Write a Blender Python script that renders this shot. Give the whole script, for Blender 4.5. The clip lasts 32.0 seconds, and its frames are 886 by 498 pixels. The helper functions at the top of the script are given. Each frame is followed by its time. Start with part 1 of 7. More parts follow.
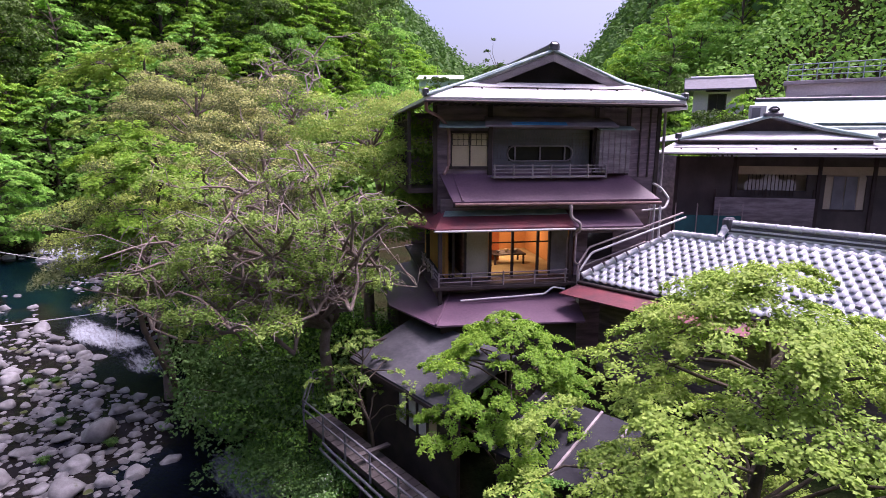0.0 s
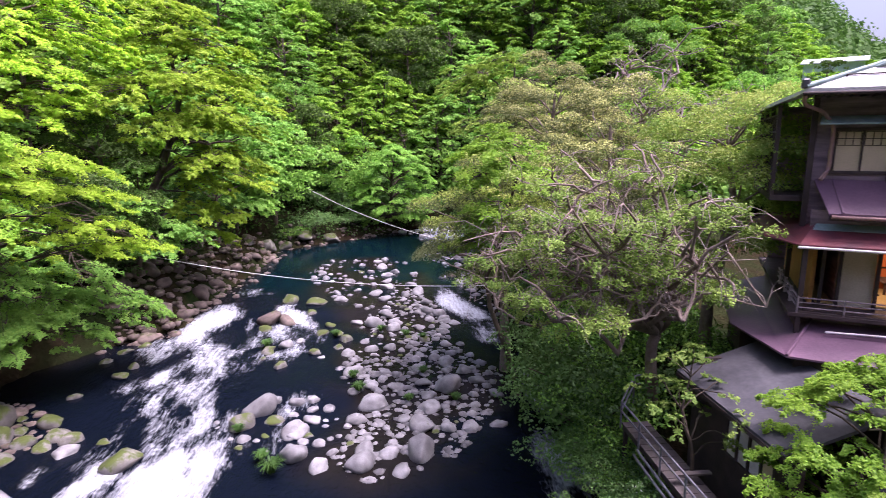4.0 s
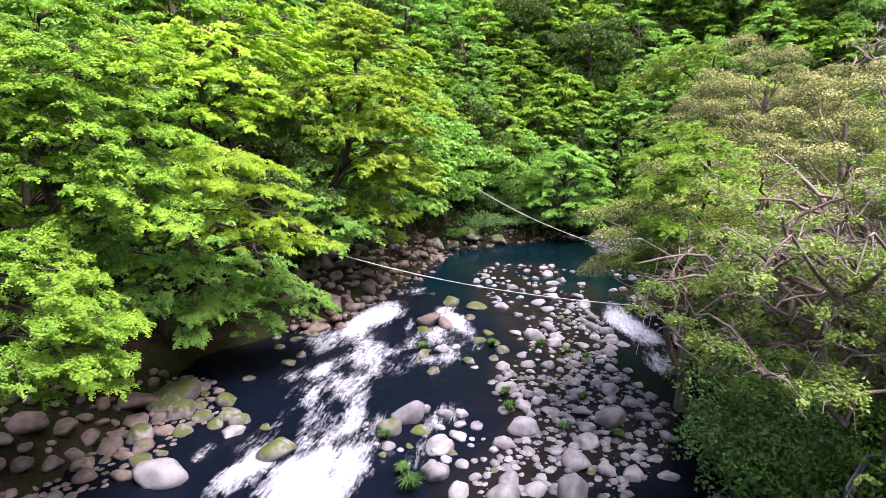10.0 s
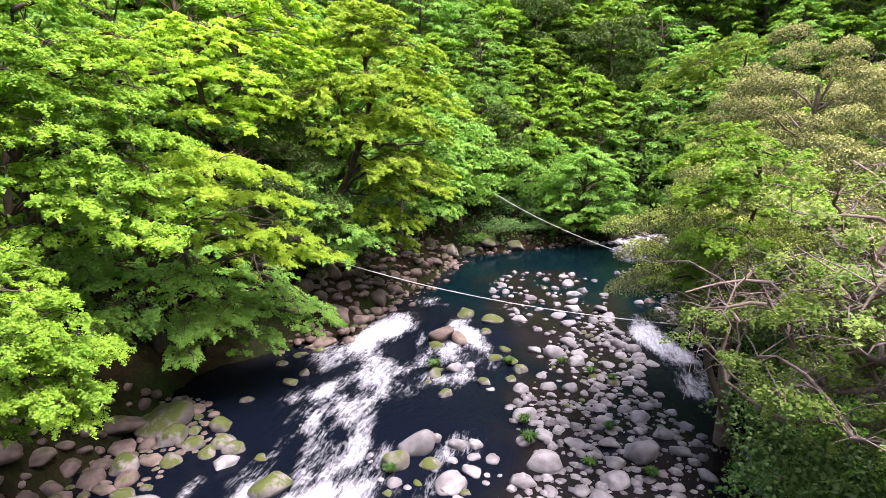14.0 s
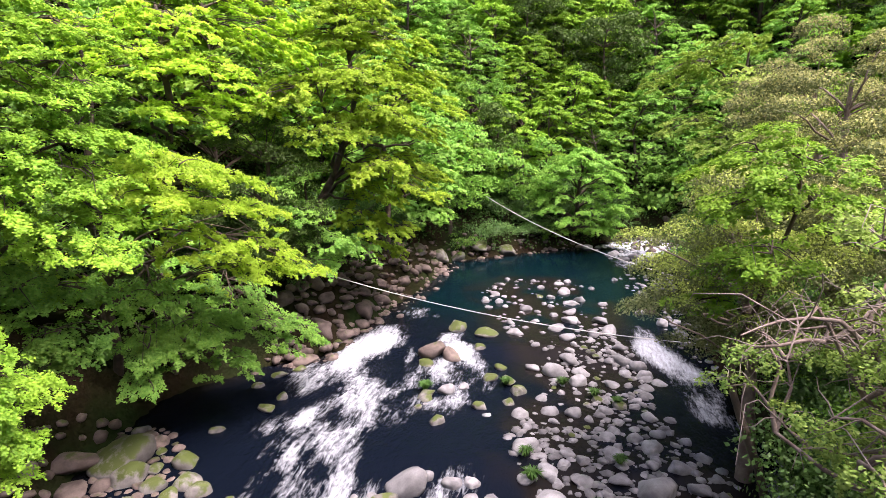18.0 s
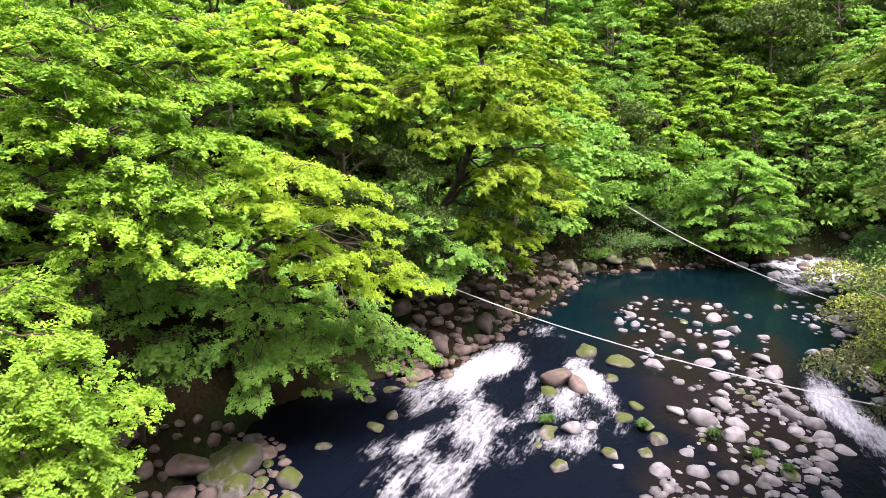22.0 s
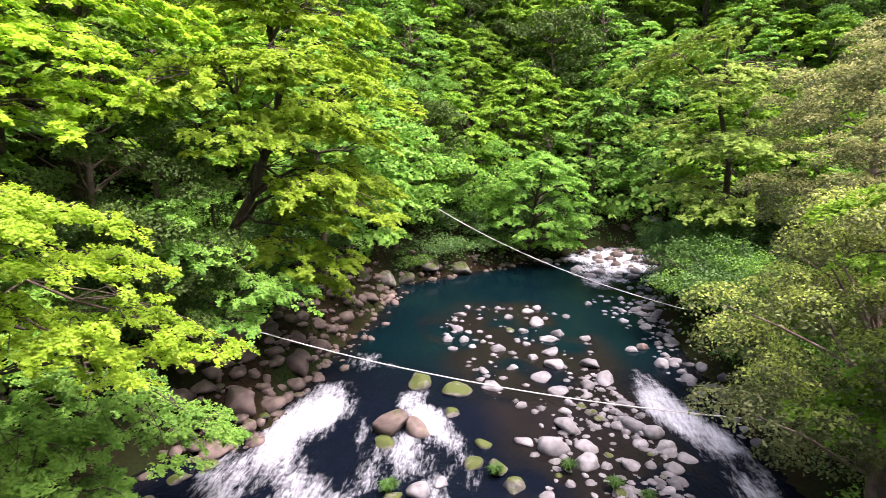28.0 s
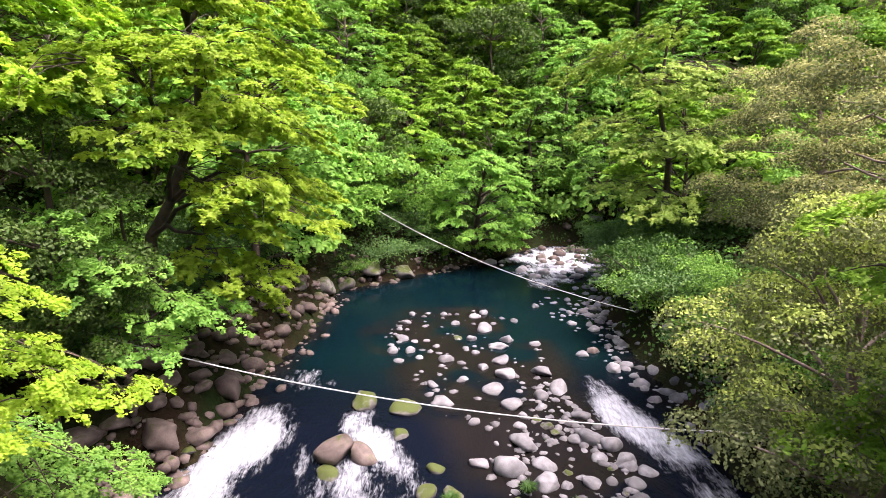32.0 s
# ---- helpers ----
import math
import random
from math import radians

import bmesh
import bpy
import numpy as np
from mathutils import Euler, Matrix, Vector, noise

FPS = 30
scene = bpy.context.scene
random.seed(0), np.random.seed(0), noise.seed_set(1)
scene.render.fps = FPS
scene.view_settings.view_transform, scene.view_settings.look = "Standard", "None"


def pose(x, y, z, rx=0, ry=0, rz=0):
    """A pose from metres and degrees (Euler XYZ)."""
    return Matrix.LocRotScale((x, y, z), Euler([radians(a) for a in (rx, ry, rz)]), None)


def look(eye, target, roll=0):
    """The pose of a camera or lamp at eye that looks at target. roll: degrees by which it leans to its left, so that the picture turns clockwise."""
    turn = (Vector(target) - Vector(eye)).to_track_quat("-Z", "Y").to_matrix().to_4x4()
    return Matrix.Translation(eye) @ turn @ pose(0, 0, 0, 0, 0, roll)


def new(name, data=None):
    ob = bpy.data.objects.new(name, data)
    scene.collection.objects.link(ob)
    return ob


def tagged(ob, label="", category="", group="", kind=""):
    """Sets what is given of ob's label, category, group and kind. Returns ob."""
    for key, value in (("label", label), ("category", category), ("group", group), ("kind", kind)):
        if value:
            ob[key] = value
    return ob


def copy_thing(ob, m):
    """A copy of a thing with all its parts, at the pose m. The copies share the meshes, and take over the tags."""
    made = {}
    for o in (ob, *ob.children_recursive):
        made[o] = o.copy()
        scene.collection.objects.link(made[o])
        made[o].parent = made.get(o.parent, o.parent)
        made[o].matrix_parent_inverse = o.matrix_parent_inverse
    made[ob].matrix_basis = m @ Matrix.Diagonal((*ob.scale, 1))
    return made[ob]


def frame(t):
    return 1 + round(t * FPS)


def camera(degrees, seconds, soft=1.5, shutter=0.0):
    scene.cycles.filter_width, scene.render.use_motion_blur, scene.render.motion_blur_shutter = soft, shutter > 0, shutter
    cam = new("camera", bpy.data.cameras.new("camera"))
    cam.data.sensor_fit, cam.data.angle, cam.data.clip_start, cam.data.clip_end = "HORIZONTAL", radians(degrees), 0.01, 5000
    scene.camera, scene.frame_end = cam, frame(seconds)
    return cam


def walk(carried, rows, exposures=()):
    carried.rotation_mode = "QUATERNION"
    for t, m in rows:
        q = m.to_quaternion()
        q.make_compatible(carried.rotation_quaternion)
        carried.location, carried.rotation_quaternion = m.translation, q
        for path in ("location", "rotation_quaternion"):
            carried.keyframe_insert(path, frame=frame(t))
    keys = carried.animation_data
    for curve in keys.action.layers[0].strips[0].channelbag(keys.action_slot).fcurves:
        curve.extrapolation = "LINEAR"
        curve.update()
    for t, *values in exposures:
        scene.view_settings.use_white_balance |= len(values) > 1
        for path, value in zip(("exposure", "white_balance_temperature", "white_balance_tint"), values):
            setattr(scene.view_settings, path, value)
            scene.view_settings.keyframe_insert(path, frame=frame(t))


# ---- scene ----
cam = camera(76.6, 32.0, soft=0.7, shutter=0.5)
PATH = [
    (0, (0.190, 1.429, 12.694), (-0.078, 3.376, 12.322), 0.10),
    (0.5, (0.142, 1.392, 12.742), (-0.179, 3.331, 12.367), 0.10),
    (1, (0.100, 1.364, 12.794), (-0.313, 3.282, 12.410), 0.09),
    (1.5, (0.089, 1.338, 12.831), (-0.435, 3.228, 12.444), 0.05),
    (2, (0.113, 1.309, 12.849), (-0.570, 3.149, 12.461), -0.00),
    (2.5, (0.156, 1.283, 12.853), (-0.704, 3.047, 12.466), -0.07),
    (3, (0.213, 1.259, 12.842), (-0.830, 2.922, 12.456), -0.12),
    (3.5, (0.280, 1.250, 12.820), (-0.904, 2.815, 12.434), -0.16),
    (4, (0.336, 1.272, 12.797), (-0.977, 2.732, 12.414), -0.19),
    (4.5, (0.352, 1.330, 12.787), (-1.003, 2.749, 12.402), -0.19),
    (6.5, (0.258, 1.639, 12.800), (-1.176, 2.980, 12.418), -0.15),
    (7, (0.184, 1.747, 12.811), (-1.287, 3.047, 12.431), -0.13),
    (7.5, (0.059, 1.894, 12.830), (-1.437, 3.165, 12.448), -0.11),
    (8, (-0.088, 2.059, 12.849), (-1.632, 3.272, 12.467), -0.10),
    (8.5, (-0.259, 2.234, 12.862), (-1.836, 3.403, 12.479), -0.10),
    (9, (-0.453, 2.422, 12.863), (-2.104, 3.485, 12.481), -0.10),
    (9.5, (-0.655, 2.616, 12.856), (-2.334, 3.633, 12.472), -0.09),
    (10, (-0.857, 2.805, 12.851), (-2.550, 3.797, 12.468), -0.08),
    (10.5, (-1.065, 2.984, 12.849), (-2.768, 3.962, 12.467), -0.08),
    (11, (-1.281, 3.158, 12.847), (-2.989, 4.127, 12.466), -0.10),
    (11.5, (-1.501, 3.318, 12.856), (-3.213, 4.281, 12.477), -0.12),
    (12, (-1.727, 3.461, 12.872), (-3.442, 4.417, 12.495), -0.12),
    (12.5, (-1.955, 3.594, 12.882), (-3.673, 4.547, 12.503), -0.12),
    (13, (-2.179, 3.724, 12.891), (-3.898, 4.674, 12.512), -0.14),
    (13.5, (-2.400, 3.852, 12.901), (-4.120, 4.799, 12.523), -0.18),
    (14, (-2.626, 3.979, 12.904), (-4.349, 4.922, 12.526), -0.22),
    (14.5, (-2.855, 4.106, 12.902), (-4.578, 5.048, 12.523), -0.25),
    (16.5, (-3.782, 4.595, 12.912), (-5.509, 5.532, 12.538), -0.27),
    (17, (-4.062, 4.708, 12.933), (-5.779, 5.663, 12.557), -0.22),
    (17.5, (-4.396, 4.814, 12.971), (-6.106, 5.780, 12.592), -0.11),
    (18, (-4.716, 4.933, 13.008), (-6.416, 5.915, 12.627), -0.02),
    (18.5, (-4.998, 5.066, 13.046), (-6.689, 6.062, 12.663), 0.03),
    (19, (-5.283, 5.186, 13.085), (-6.972, 6.188, 12.704), 0.09),
    (19.5, (-5.579, 5.290, 13.111), (-7.304, 6.225, 12.727), 0.16),
    (20, (-5.856, 5.413, 13.128), (-7.669, 6.165, 12.743), 0.23),
    (20.5, (-6.115, 5.566, 13.147), (-7.976, 6.189, 12.763), 0.28),
    (21, (-6.380, 5.722, 13.162), (-8.250, 6.317, 12.776), 0.29),
    (21.5, (-6.666, 5.864, 13.164), (-8.540, 6.447, 12.778), 0.27),
    (22, (-6.968, 6.000, 13.155), (-8.846, 6.573, 12.772), 0.25),
    (22.5, (-7.277, 6.139, 13.143), (-9.157, 6.704, 12.761), 0.23),
    (23, (-7.594, 6.281, 13.137), (-9.476, 6.840, 12.757), 0.23),
    (23.5, (-7.934, 6.416, 13.145), (-9.818, 6.969, 12.765), 0.24),
    (24, (-8.302, 6.535, 13.163), (-10.187, 7.086, 12.780), 0.25),
    (24.5, (-8.702, 6.656, 13.181), (-10.588, 7.203, 12.800), 0.23),
    (26.5, (-10.379, 7.197, 13.239), (-12.198, 7.932, 12.852), 0.12),
    (27, (-10.773, 7.331, 13.246), (-12.517, 8.232, 12.859), 0.10),
    (27.5, (-11.083, 7.428, 13.254), (-12.735, 8.487, 12.870), 0.09),
    (28, (-11.274, 7.465, 13.272), (-12.838, 8.651, 12.891), 0.07),
    (28.5, (-11.383, 7.472, 13.294), (-12.911, 8.704, 12.910), 0.03),
    (29, (-11.482, 7.491, 13.313), (-12.993, 8.745, 12.932), 0.01),
    (29.5, (-11.609, 7.547, 13.325), (-13.109, 8.813, 12.945), -0.01),
    (30, (-11.769, 7.643, 13.326), (-13.264, 8.916, 12.945), -0.03),
    (30.5, (-11.967, 7.776, 13.324), (-13.439, 9.075, 12.942), -0.04),
    (31, (-12.203, 7.944, 13.324), (-13.649, 9.272, 12.942), -0.03),
    (31.5, (-12.467, 8.142, 13.327), (-13.899, 9.485, 12.945), 0.01),
    (32, (-12.748, 8.357, 13.334), (-14.172, 9.707, 12.946), 0.10),
]
walk(cam, [(t, look(eye, target, roll)) for t, eye, target, roll in PATH], [(0.0, 1.0, 5900, 43), (3.0, 1.18, 5900, 42), (6.0, 1.36, 5900, 39), (10.0, 1.36, 6050, 34), (18.0, 1.38, 6450, 30), (32.0, 1.42, 6450, 31)])

# ---- world, sun, exposure ----
SUN_AZ, SUN_EL = radians(62), radians(68)
world = bpy.data.worlds.new("sky_world")
world.use_nodes = True
scene.world = world
wn = world.node_tree
sky = wn.nodes.new("ShaderNodeTexSky")
sky.sky_type, sky.sun_disc = "NISHITA", False
sky.sun_elevation, sky.sun_rotation = SUN_EL, SUN_AZ
sky.air_density, sky.dust_density, sky.ozone_density = 1.0, 7.0, 1.0
wn.nodes["Background"].inputs["Strength"].default_value = 0.12
wn.links.new(sky.outputs[0], wn.nodes["Background"].inputs["Color"])
sun_data = bpy.data.lights.new("sun", "SUN")
sun_data.energy, sun_data.angle, sun_data.color = 3.1, radians(26), (1.0, 0.95, 0.88)
sun = new("sun", sun_data)
sun.matrix_world = look((0, 0, 60), Vector((0, 0, 60)) - Vector((math.sin(SUN_AZ) * math.cos(SUN_EL), math.cos(SUN_AZ) * math.cos(SUN_EL), math.sin(SUN_EL))))

# ---- materials ----
def material(name, base, rough=0.7, metal=0.0, second=None, scale=4.0, grain=60.0, bump=0.3, spec=0.5, stretch=(1, 1, 1), per=0.0, island=False, coords="Object", depth=0.02):
    m = bpy.data.materials.new(name)
    m.use_nodes = True
    nt = m.node_tree
    b = nt.nodes["Principled BSDF"]
    b.inputs["Roughness"].default_value, b.inputs["Metallic"].default_value = rough, metal
    b.inputs["Specular IOR Level"].default_value = spec
    tc = nt.nodes.new("ShaderNodeTexCoord")
    mp = nt.nodes.new("ShaderNodeMapping")
    mp.inputs["Scale"].default_value = stretch
    nt.links.new(tc.outputs[coords], mp.inputs[0])
    n1, n2 = nt.nodes.new("ShaderNodeTexNoise"), nt.nodes.new("ShaderNodeTexNoise")
    n1.inputs["Scale"].default_value, n2.inputs["Scale"].default_value = scale, grain
    n1.inputs["Detail"].default_value = 6
    nt.links.new(mp.outputs[0], n1.inputs[0])
    nt.links.new(mp.outputs[0], n2.inputs[0])
    second = second or tuple(c * 0.6 for c in base)
    mix = nt.nodes.new("ShaderNodeMix")
    mix.data_type = "RGBA"
    ramp = nt.nodes.new("ShaderNodeMapRange")
    ramp.inputs[1].default_value, ramp.inputs[2].default_value = 0.35, 0.65
    nt.links.new(n1.outputs[0], ramp.inputs[0])
    nt.links.new(ramp.outputs[0], mix.inputs["Factor"])
    mix.inputs["A"].default_value, mix.inputs["B"].default_value = (*base, 1), (*second, 1)
    hsv = nt.nodes.new("ShaderNodeHueSaturation")
    nt.links.new(mix.outputs["Result"], hsv.inputs["Color"])
    val = nt.nodes.new("ShaderNodeMath")
    val.operation = "MULTIPLY_ADD"
    val.inputs[1].default_value, val.inputs[2].default_value = 0.5, 0.75
    nt.links.new(n2.outputs[0], val.inputs[0])
    last = val
    if per:
        info = nt.nodes.new("ShaderNodeNewGeometry" if island else "ShaderNodeObjectInfo")
        more = nt.nodes.new("ShaderNodeMath")
        more.operation = "MULTIPLY_ADD"
        more.inputs[1].default_value, more.inputs[2].default_value = per, 1 - per / 2
        nt.links.new(info.outputs["Random Per Island" if island else "Random"], more.inputs[0])
        last = nt.nodes.new("ShaderNodeMath")
        last.operation = "MULTIPLY"
        nt.links.new(val.outputs[0], last.inputs[0])
        nt.links.new(more.outputs[0], last.inputs[1])
    nt.links.new(last.outputs[0], hsv.inputs["Value"])
    nt.links.new(hsv.outputs[0], b.inputs["Base Color"])
    if bump:
        bp = nt.nodes.new("ShaderNodeBump")
        bp.inputs["Strength"].default_value, bp.inputs["Distance"].default_value = bump, depth
        nt.links.new(n2.outputs[0], bp.inputs["Height"])
        nt.links.new(bp.outputs[0], b.inputs["Normal"])
    return m


def leaf_material(name, base, second, glow=0.38, gloss=0.02):
    """Leaves: diffuse and translucent, each leaf a little different, with patches of older and younger growth."""
    m = bpy.data.materials.new(name)
    m.use_nodes = True
    nt = m.node_tree
    nt.nodes.remove(nt.nodes["Principled BSDF"])
    geo, info, tc = nt.nodes.new("ShaderNodeNewGeometry"), nt.nodes.new("ShaderNodeObjectInfo"), nt.nodes.new("ShaderNodeTexCoord")
    n1 = nt.nodes.new("ShaderNodeTexNoise")
    n1.inputs["Scale"].default_value = 0.55
    nt.links.new(tc.outputs["Object"], n1.inputs[0])
    add = nt.nodes.new("ShaderNodeMath")
    add.operation = "MULTIPLY_ADD"
    add.inputs[1].default_value = 0.5
    nt.links.new(geo.outputs["Random Per Island"], add.inputs[0])
    ramp = nt.nodes.new("ShaderNodeMapRange")
    ramp.inputs[1].default_value, ramp.inputs[2].default_value, ramp.inputs[3].default_value, ramp.inputs[4].default_value = 0.35, 0.65, 0.0, 0.5
    nt.links.new(n1.outputs[0], ramp.inputs[0])
    nt.links.new(ramp.outputs[0], add.inputs[2])
    mix = nt.nodes.new("ShaderNodeMix")
    mix.data_type = "RGBA"
    mix.inputs["A"].default_value, mix.inputs["B"].default_value = (*base, 1), (*second, 1)
    nt.links.new(add.outputs[0], mix.inputs["Factor"])
    hsv = nt.nodes.new("ShaderNodeHueSaturation")
    v = nt.nodes.new("ShaderNodeMath")
    v.operation = "MULTIPLY_ADD"
    v.inputs[1].default_value, v.inputs[2].default_value = 0.4, 0.8
    nt.links.new(info.outputs["Random"], v.inputs[0])
    nt.links.new(v.outputs[0], hsv.inputs["Value"])
    nt.links.new(mix.outputs["Result"], hsv.inputs["Color"])
    d, t, g = nt.nodes.new("ShaderNodeBsdfDiffuse"), nt.nodes.new("ShaderNodeBsdfTranslucent"), nt.nodes.new("ShaderNodeBsdfGlossy")
    g.inputs["Roughness"].default_value = 0.6
    a, c = nt.nodes.new("ShaderNodeMixShader"), nt.nodes.new("ShaderNodeMixShader")
    a.inputs[0].default_value, c.inputs[0].default_value = glow, gloss
    nt.links.new(hsv.outputs[0], d.inputs["Color"])
    nt.links.new(hsv.outputs[0], t.inputs["Color"])
    nt.links.new(d.outputs[0], a.inputs[1])
    nt.links.new(t.outputs[0], a.inputs[2])
    nt.links.new(a.outputs[0], c.inputs[1])
    nt.links.new(g.outputs[0], c.inputs[2])
    nt.links.new(c.outputs[0], nt.nodes["Material Output"].inputs["Surface"])
    return m


LEAF_MAPLE = leaf_material("leaf_maple", (0.13, 0.32, 0.022), (0.32, 0.54, 0.04))
LEAF_YELLOW = leaf_material("leaf_yellow", (0.30, 0.50, 0.025), (0.54, 0.74, 0.06), 0.6)
LEAF_GREEN = leaf_material("leaf_green", (0.12, 0.32, 0.045), (0.30, 0.55, 0.08))
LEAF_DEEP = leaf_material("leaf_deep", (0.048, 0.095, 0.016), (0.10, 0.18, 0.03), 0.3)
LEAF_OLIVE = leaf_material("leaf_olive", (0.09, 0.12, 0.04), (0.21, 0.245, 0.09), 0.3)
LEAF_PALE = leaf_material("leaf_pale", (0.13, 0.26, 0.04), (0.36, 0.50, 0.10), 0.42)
# paler tones for the tuft tops of the oaks: new growth plus painted top light
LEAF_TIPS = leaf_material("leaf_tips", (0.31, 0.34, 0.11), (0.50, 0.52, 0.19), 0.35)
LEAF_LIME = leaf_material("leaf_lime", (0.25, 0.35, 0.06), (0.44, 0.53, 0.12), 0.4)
LEAF_FRESH = leaf_material("leaf_fresh", (0.22, 0.38, 0.05), (0.44, 0.58, 0.11))
LEAF_BUSH = leaf_material("leaf_bush", (0.05, 0.15, 0.027), (0.14, 0.29, 0.05), 0.3, 0.05)
BLOSSOM = leaf_material("white_blossom", (0.70, 0.70, 0.66), (0.85, 0.85, 0.80), 0.3)
# darker copy of LEAF_BUSH: the shade in the woodland gaps is in its colour
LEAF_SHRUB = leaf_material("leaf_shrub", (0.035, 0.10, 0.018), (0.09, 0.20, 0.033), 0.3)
BARK = material("bark", (0.10, 0.075, 0.05), 0.9, 0, (0.05, 0.04, 0.03), 3, 30, 0.8)
BARK_GREY = material("bark_grey", (0.26, 0.21, 0.18), 0.9, 0, (0.14, 0.10, 0.08), 3, 30, 0.8)
TWIG = material("twig", (0.30, 0.25, 0.23), 0.9, 0, (0.18, 0.14, 0.12), 3, 30, 0.3)
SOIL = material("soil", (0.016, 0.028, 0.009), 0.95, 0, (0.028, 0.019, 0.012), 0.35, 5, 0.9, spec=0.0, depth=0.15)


# ---- builders ----
def empty(name, m, label, category, group="", kind=""):
    ob = new(name)
    ob.empty_display_size = 0.3
    ob.matrix_world = m
    return tagged(ob, label, category, group, kind)


def mesh_of(name, verts, faces, mats, smooth=False, index=None):
    me = bpy.data.meshes.new(name)
    me.from_pydata([tuple(v) for v in verts], [], [tuple(f) for f in faces])
    for m in mats if isinstance(mats, (list, tuple)) else [mats]:
        me.materials.append(m)
    if index is not None:
        me.polygons.foreach_set("material_index", index)
    if smooth:
        me.polygons.foreach_set("use_smooth", [True] * len(me.polygons))
    me.update()
    return me


def arrays_mesh(name, verts, faces, mats, smooth=False):
    """A mesh from numpy arrays of corners (n, 3) and faces (m, k)."""
    me = bpy.data.meshes.new(name)
    verts, faces = np.asarray(verts, float), np.asarray(faces, int)
    k = faces.shape[1]
    me.vertices.add(len(verts))
    me.vertices.foreach_set("co", verts.ravel())
    me.loops.add(faces.size)
    me.loops.foreach_set("vertex_index", faces.ravel())
    me.polygons.add(len(faces))
    me.polygons.foreach_set("loop_start", np.arange(0, faces.size, k))
    me.polygons.foreach_set("loop_total", np.full(len(faces), k))
    for m in mats if isinstance(mats, (list, tuple)) else [mats]:
        me.materials.append(m)
    me.update(calc_edges=True)
    if smooth:
        me.polygons.foreach_set("use_smooth", np.ones(len(faces), bool))
    return me


def part(name, data, parent, label="", m=None):
    ob = new(name, data)
    ob.parent = parent
    if m is not None:
        ob.matrix_basis = m
    return tagged(ob, label)


def block(bm, x0, y0, z0, x1, y1, z1, bevel=0.0):
    """A box with its edges taken off, added to bm."""
    r = bmesh.ops.create_cube(bm, size=1)
    vs = r["verts"]
    bmesh.ops.transform(bm, matrix=Matrix.Translation(((x0 + x1) / 2, (y0 + y1) / 2, (z0 + z1) / 2)) @ Matrix.Diagonal((abs(x1 - x0), abs(y1 - y0), abs(z1 - z0), 1)), verts=vs)
    if bevel:
        es = list({e for v in vs for e in v.link_edges})
        bmesh.ops.bevel(bm, geom=es, offset=bevel, segments=1, affect="EDGES")


def done(bm, name, mats, smooth=False):
    me = bpy.data.meshes.new(name)
    bm.to_mesh(me)
    bm.free()
    for m in mats if isinstance(mats, (list, tuple)) else [mats]:
        me.materials.append(m)
    if smooth:
        me.polygons.foreach_set("use_smooth", [True] * len(me.polygons))
    return me


def box(name, mat, x0, y0, z0, x1, y1, z1, bevel=0.01):
    bm = bmesh.new()
    block(bm, x0, y0, z0, x1, y1, z1, bevel)
    return done(bm, name, mat)


def tube(points, radii, sides=7):
    """Corners and faces of a tapered tube along points."""
    pts = np.array(points, float)
    radii = np.broadcast_to(radii, len(pts))
    way = np.gradient(pts, axis=0)
    way /= np.linalg.norm(way, axis=1, keepdims=True) + 1e-9
    ref = np.where(np.abs(way[:, 2:3]) > 0.9, np.array([[1.0, 0, 0]]), np.array([[0, 0, 1.0]]))
    a = np.cross(way, ref)
    a /= np.linalg.norm(a, axis=1, keepdims=True) + 1e-9
    b = np.cross(way, a)
    ang = np.arange(sides) * 2 * np.pi / sides
    ring = pts[:, None] + radii[:, None, None] * (np.cos(ang)[None, :, None] * a[:, None] + np.sin(ang)[None, :, None] * b[:, None])
    n = len(pts)
    i, j = np.meshgrid(np.arange(n - 1), np.arange(sides), indexing="ij")
    k = (j + 1) % sides
    faces = np.stack([i * sides + j, i * sides + k, (i + 1) * sides + k, (i + 1) * sides + j], -1).reshape(-1, 4)
    return ring.reshape(-1, 3), faces


def joined(tubes):
    vs, fs, n = [], [], 0
    for v, f in tubes:
        vs.append(v), fs.append(f + n)
        n += len(v)
    return np.concatenate(vs), np.concatenate(fs)


# ---- the lie of the land ----
LEFT_BANK = [(-2, -22), (-12, -9), (-20, -1), (-25.5, 2.6), (-30.3, 6), (-31.5, 10), (-31.5, 14), (-36.8, 20), (-40, 24), (-46.5, 30), (-46.2, 38), (-46.4, 47), (-46.0, 54), (-41, 58.5), (-33, 60), (-22, 59.5)]
RIGHT_BANK = [(12, -4), (3, 7), (-5.9, 16.5), (-10.2, 20.5), (-14.3, 24), (-19.5, 28.4), (-25.5, 34), (-31, 39.7), (-35.5, 46.5), (-33.5, 51), (-28, 55), (-22, 58)]


def line_distance(p, line):
    best = np.full(len(p), 1e9)
    for a, b in zip(line, line[1:]):
        a, b = np.array(a, float), np.array(b, float)
        t = np.clip(((p - a) @ (b - a)) / ((b - a) @ (b - a)), 0, 1)
        best = np.minimum(best, np.linalg.norm(p - a - t[:, None] * (b - a), axis=1))
    return best


def inside(p, poly):
    hit = np.zeros(len(p), bool)
    for (x0, y0), (x1, y1) in zip(poly, poly[1:] + poly[:1]):
        cross = (y0 > p[:, 1]) != (y1 > p[:, 1])
        with np.errstate(divide="ignore", invalid="ignore"):
            hit ^= cross & (p[:, 0] < (x1 - x0) * (p[:, 1] - y0) / (y1 - y0) + x0)
    return hit


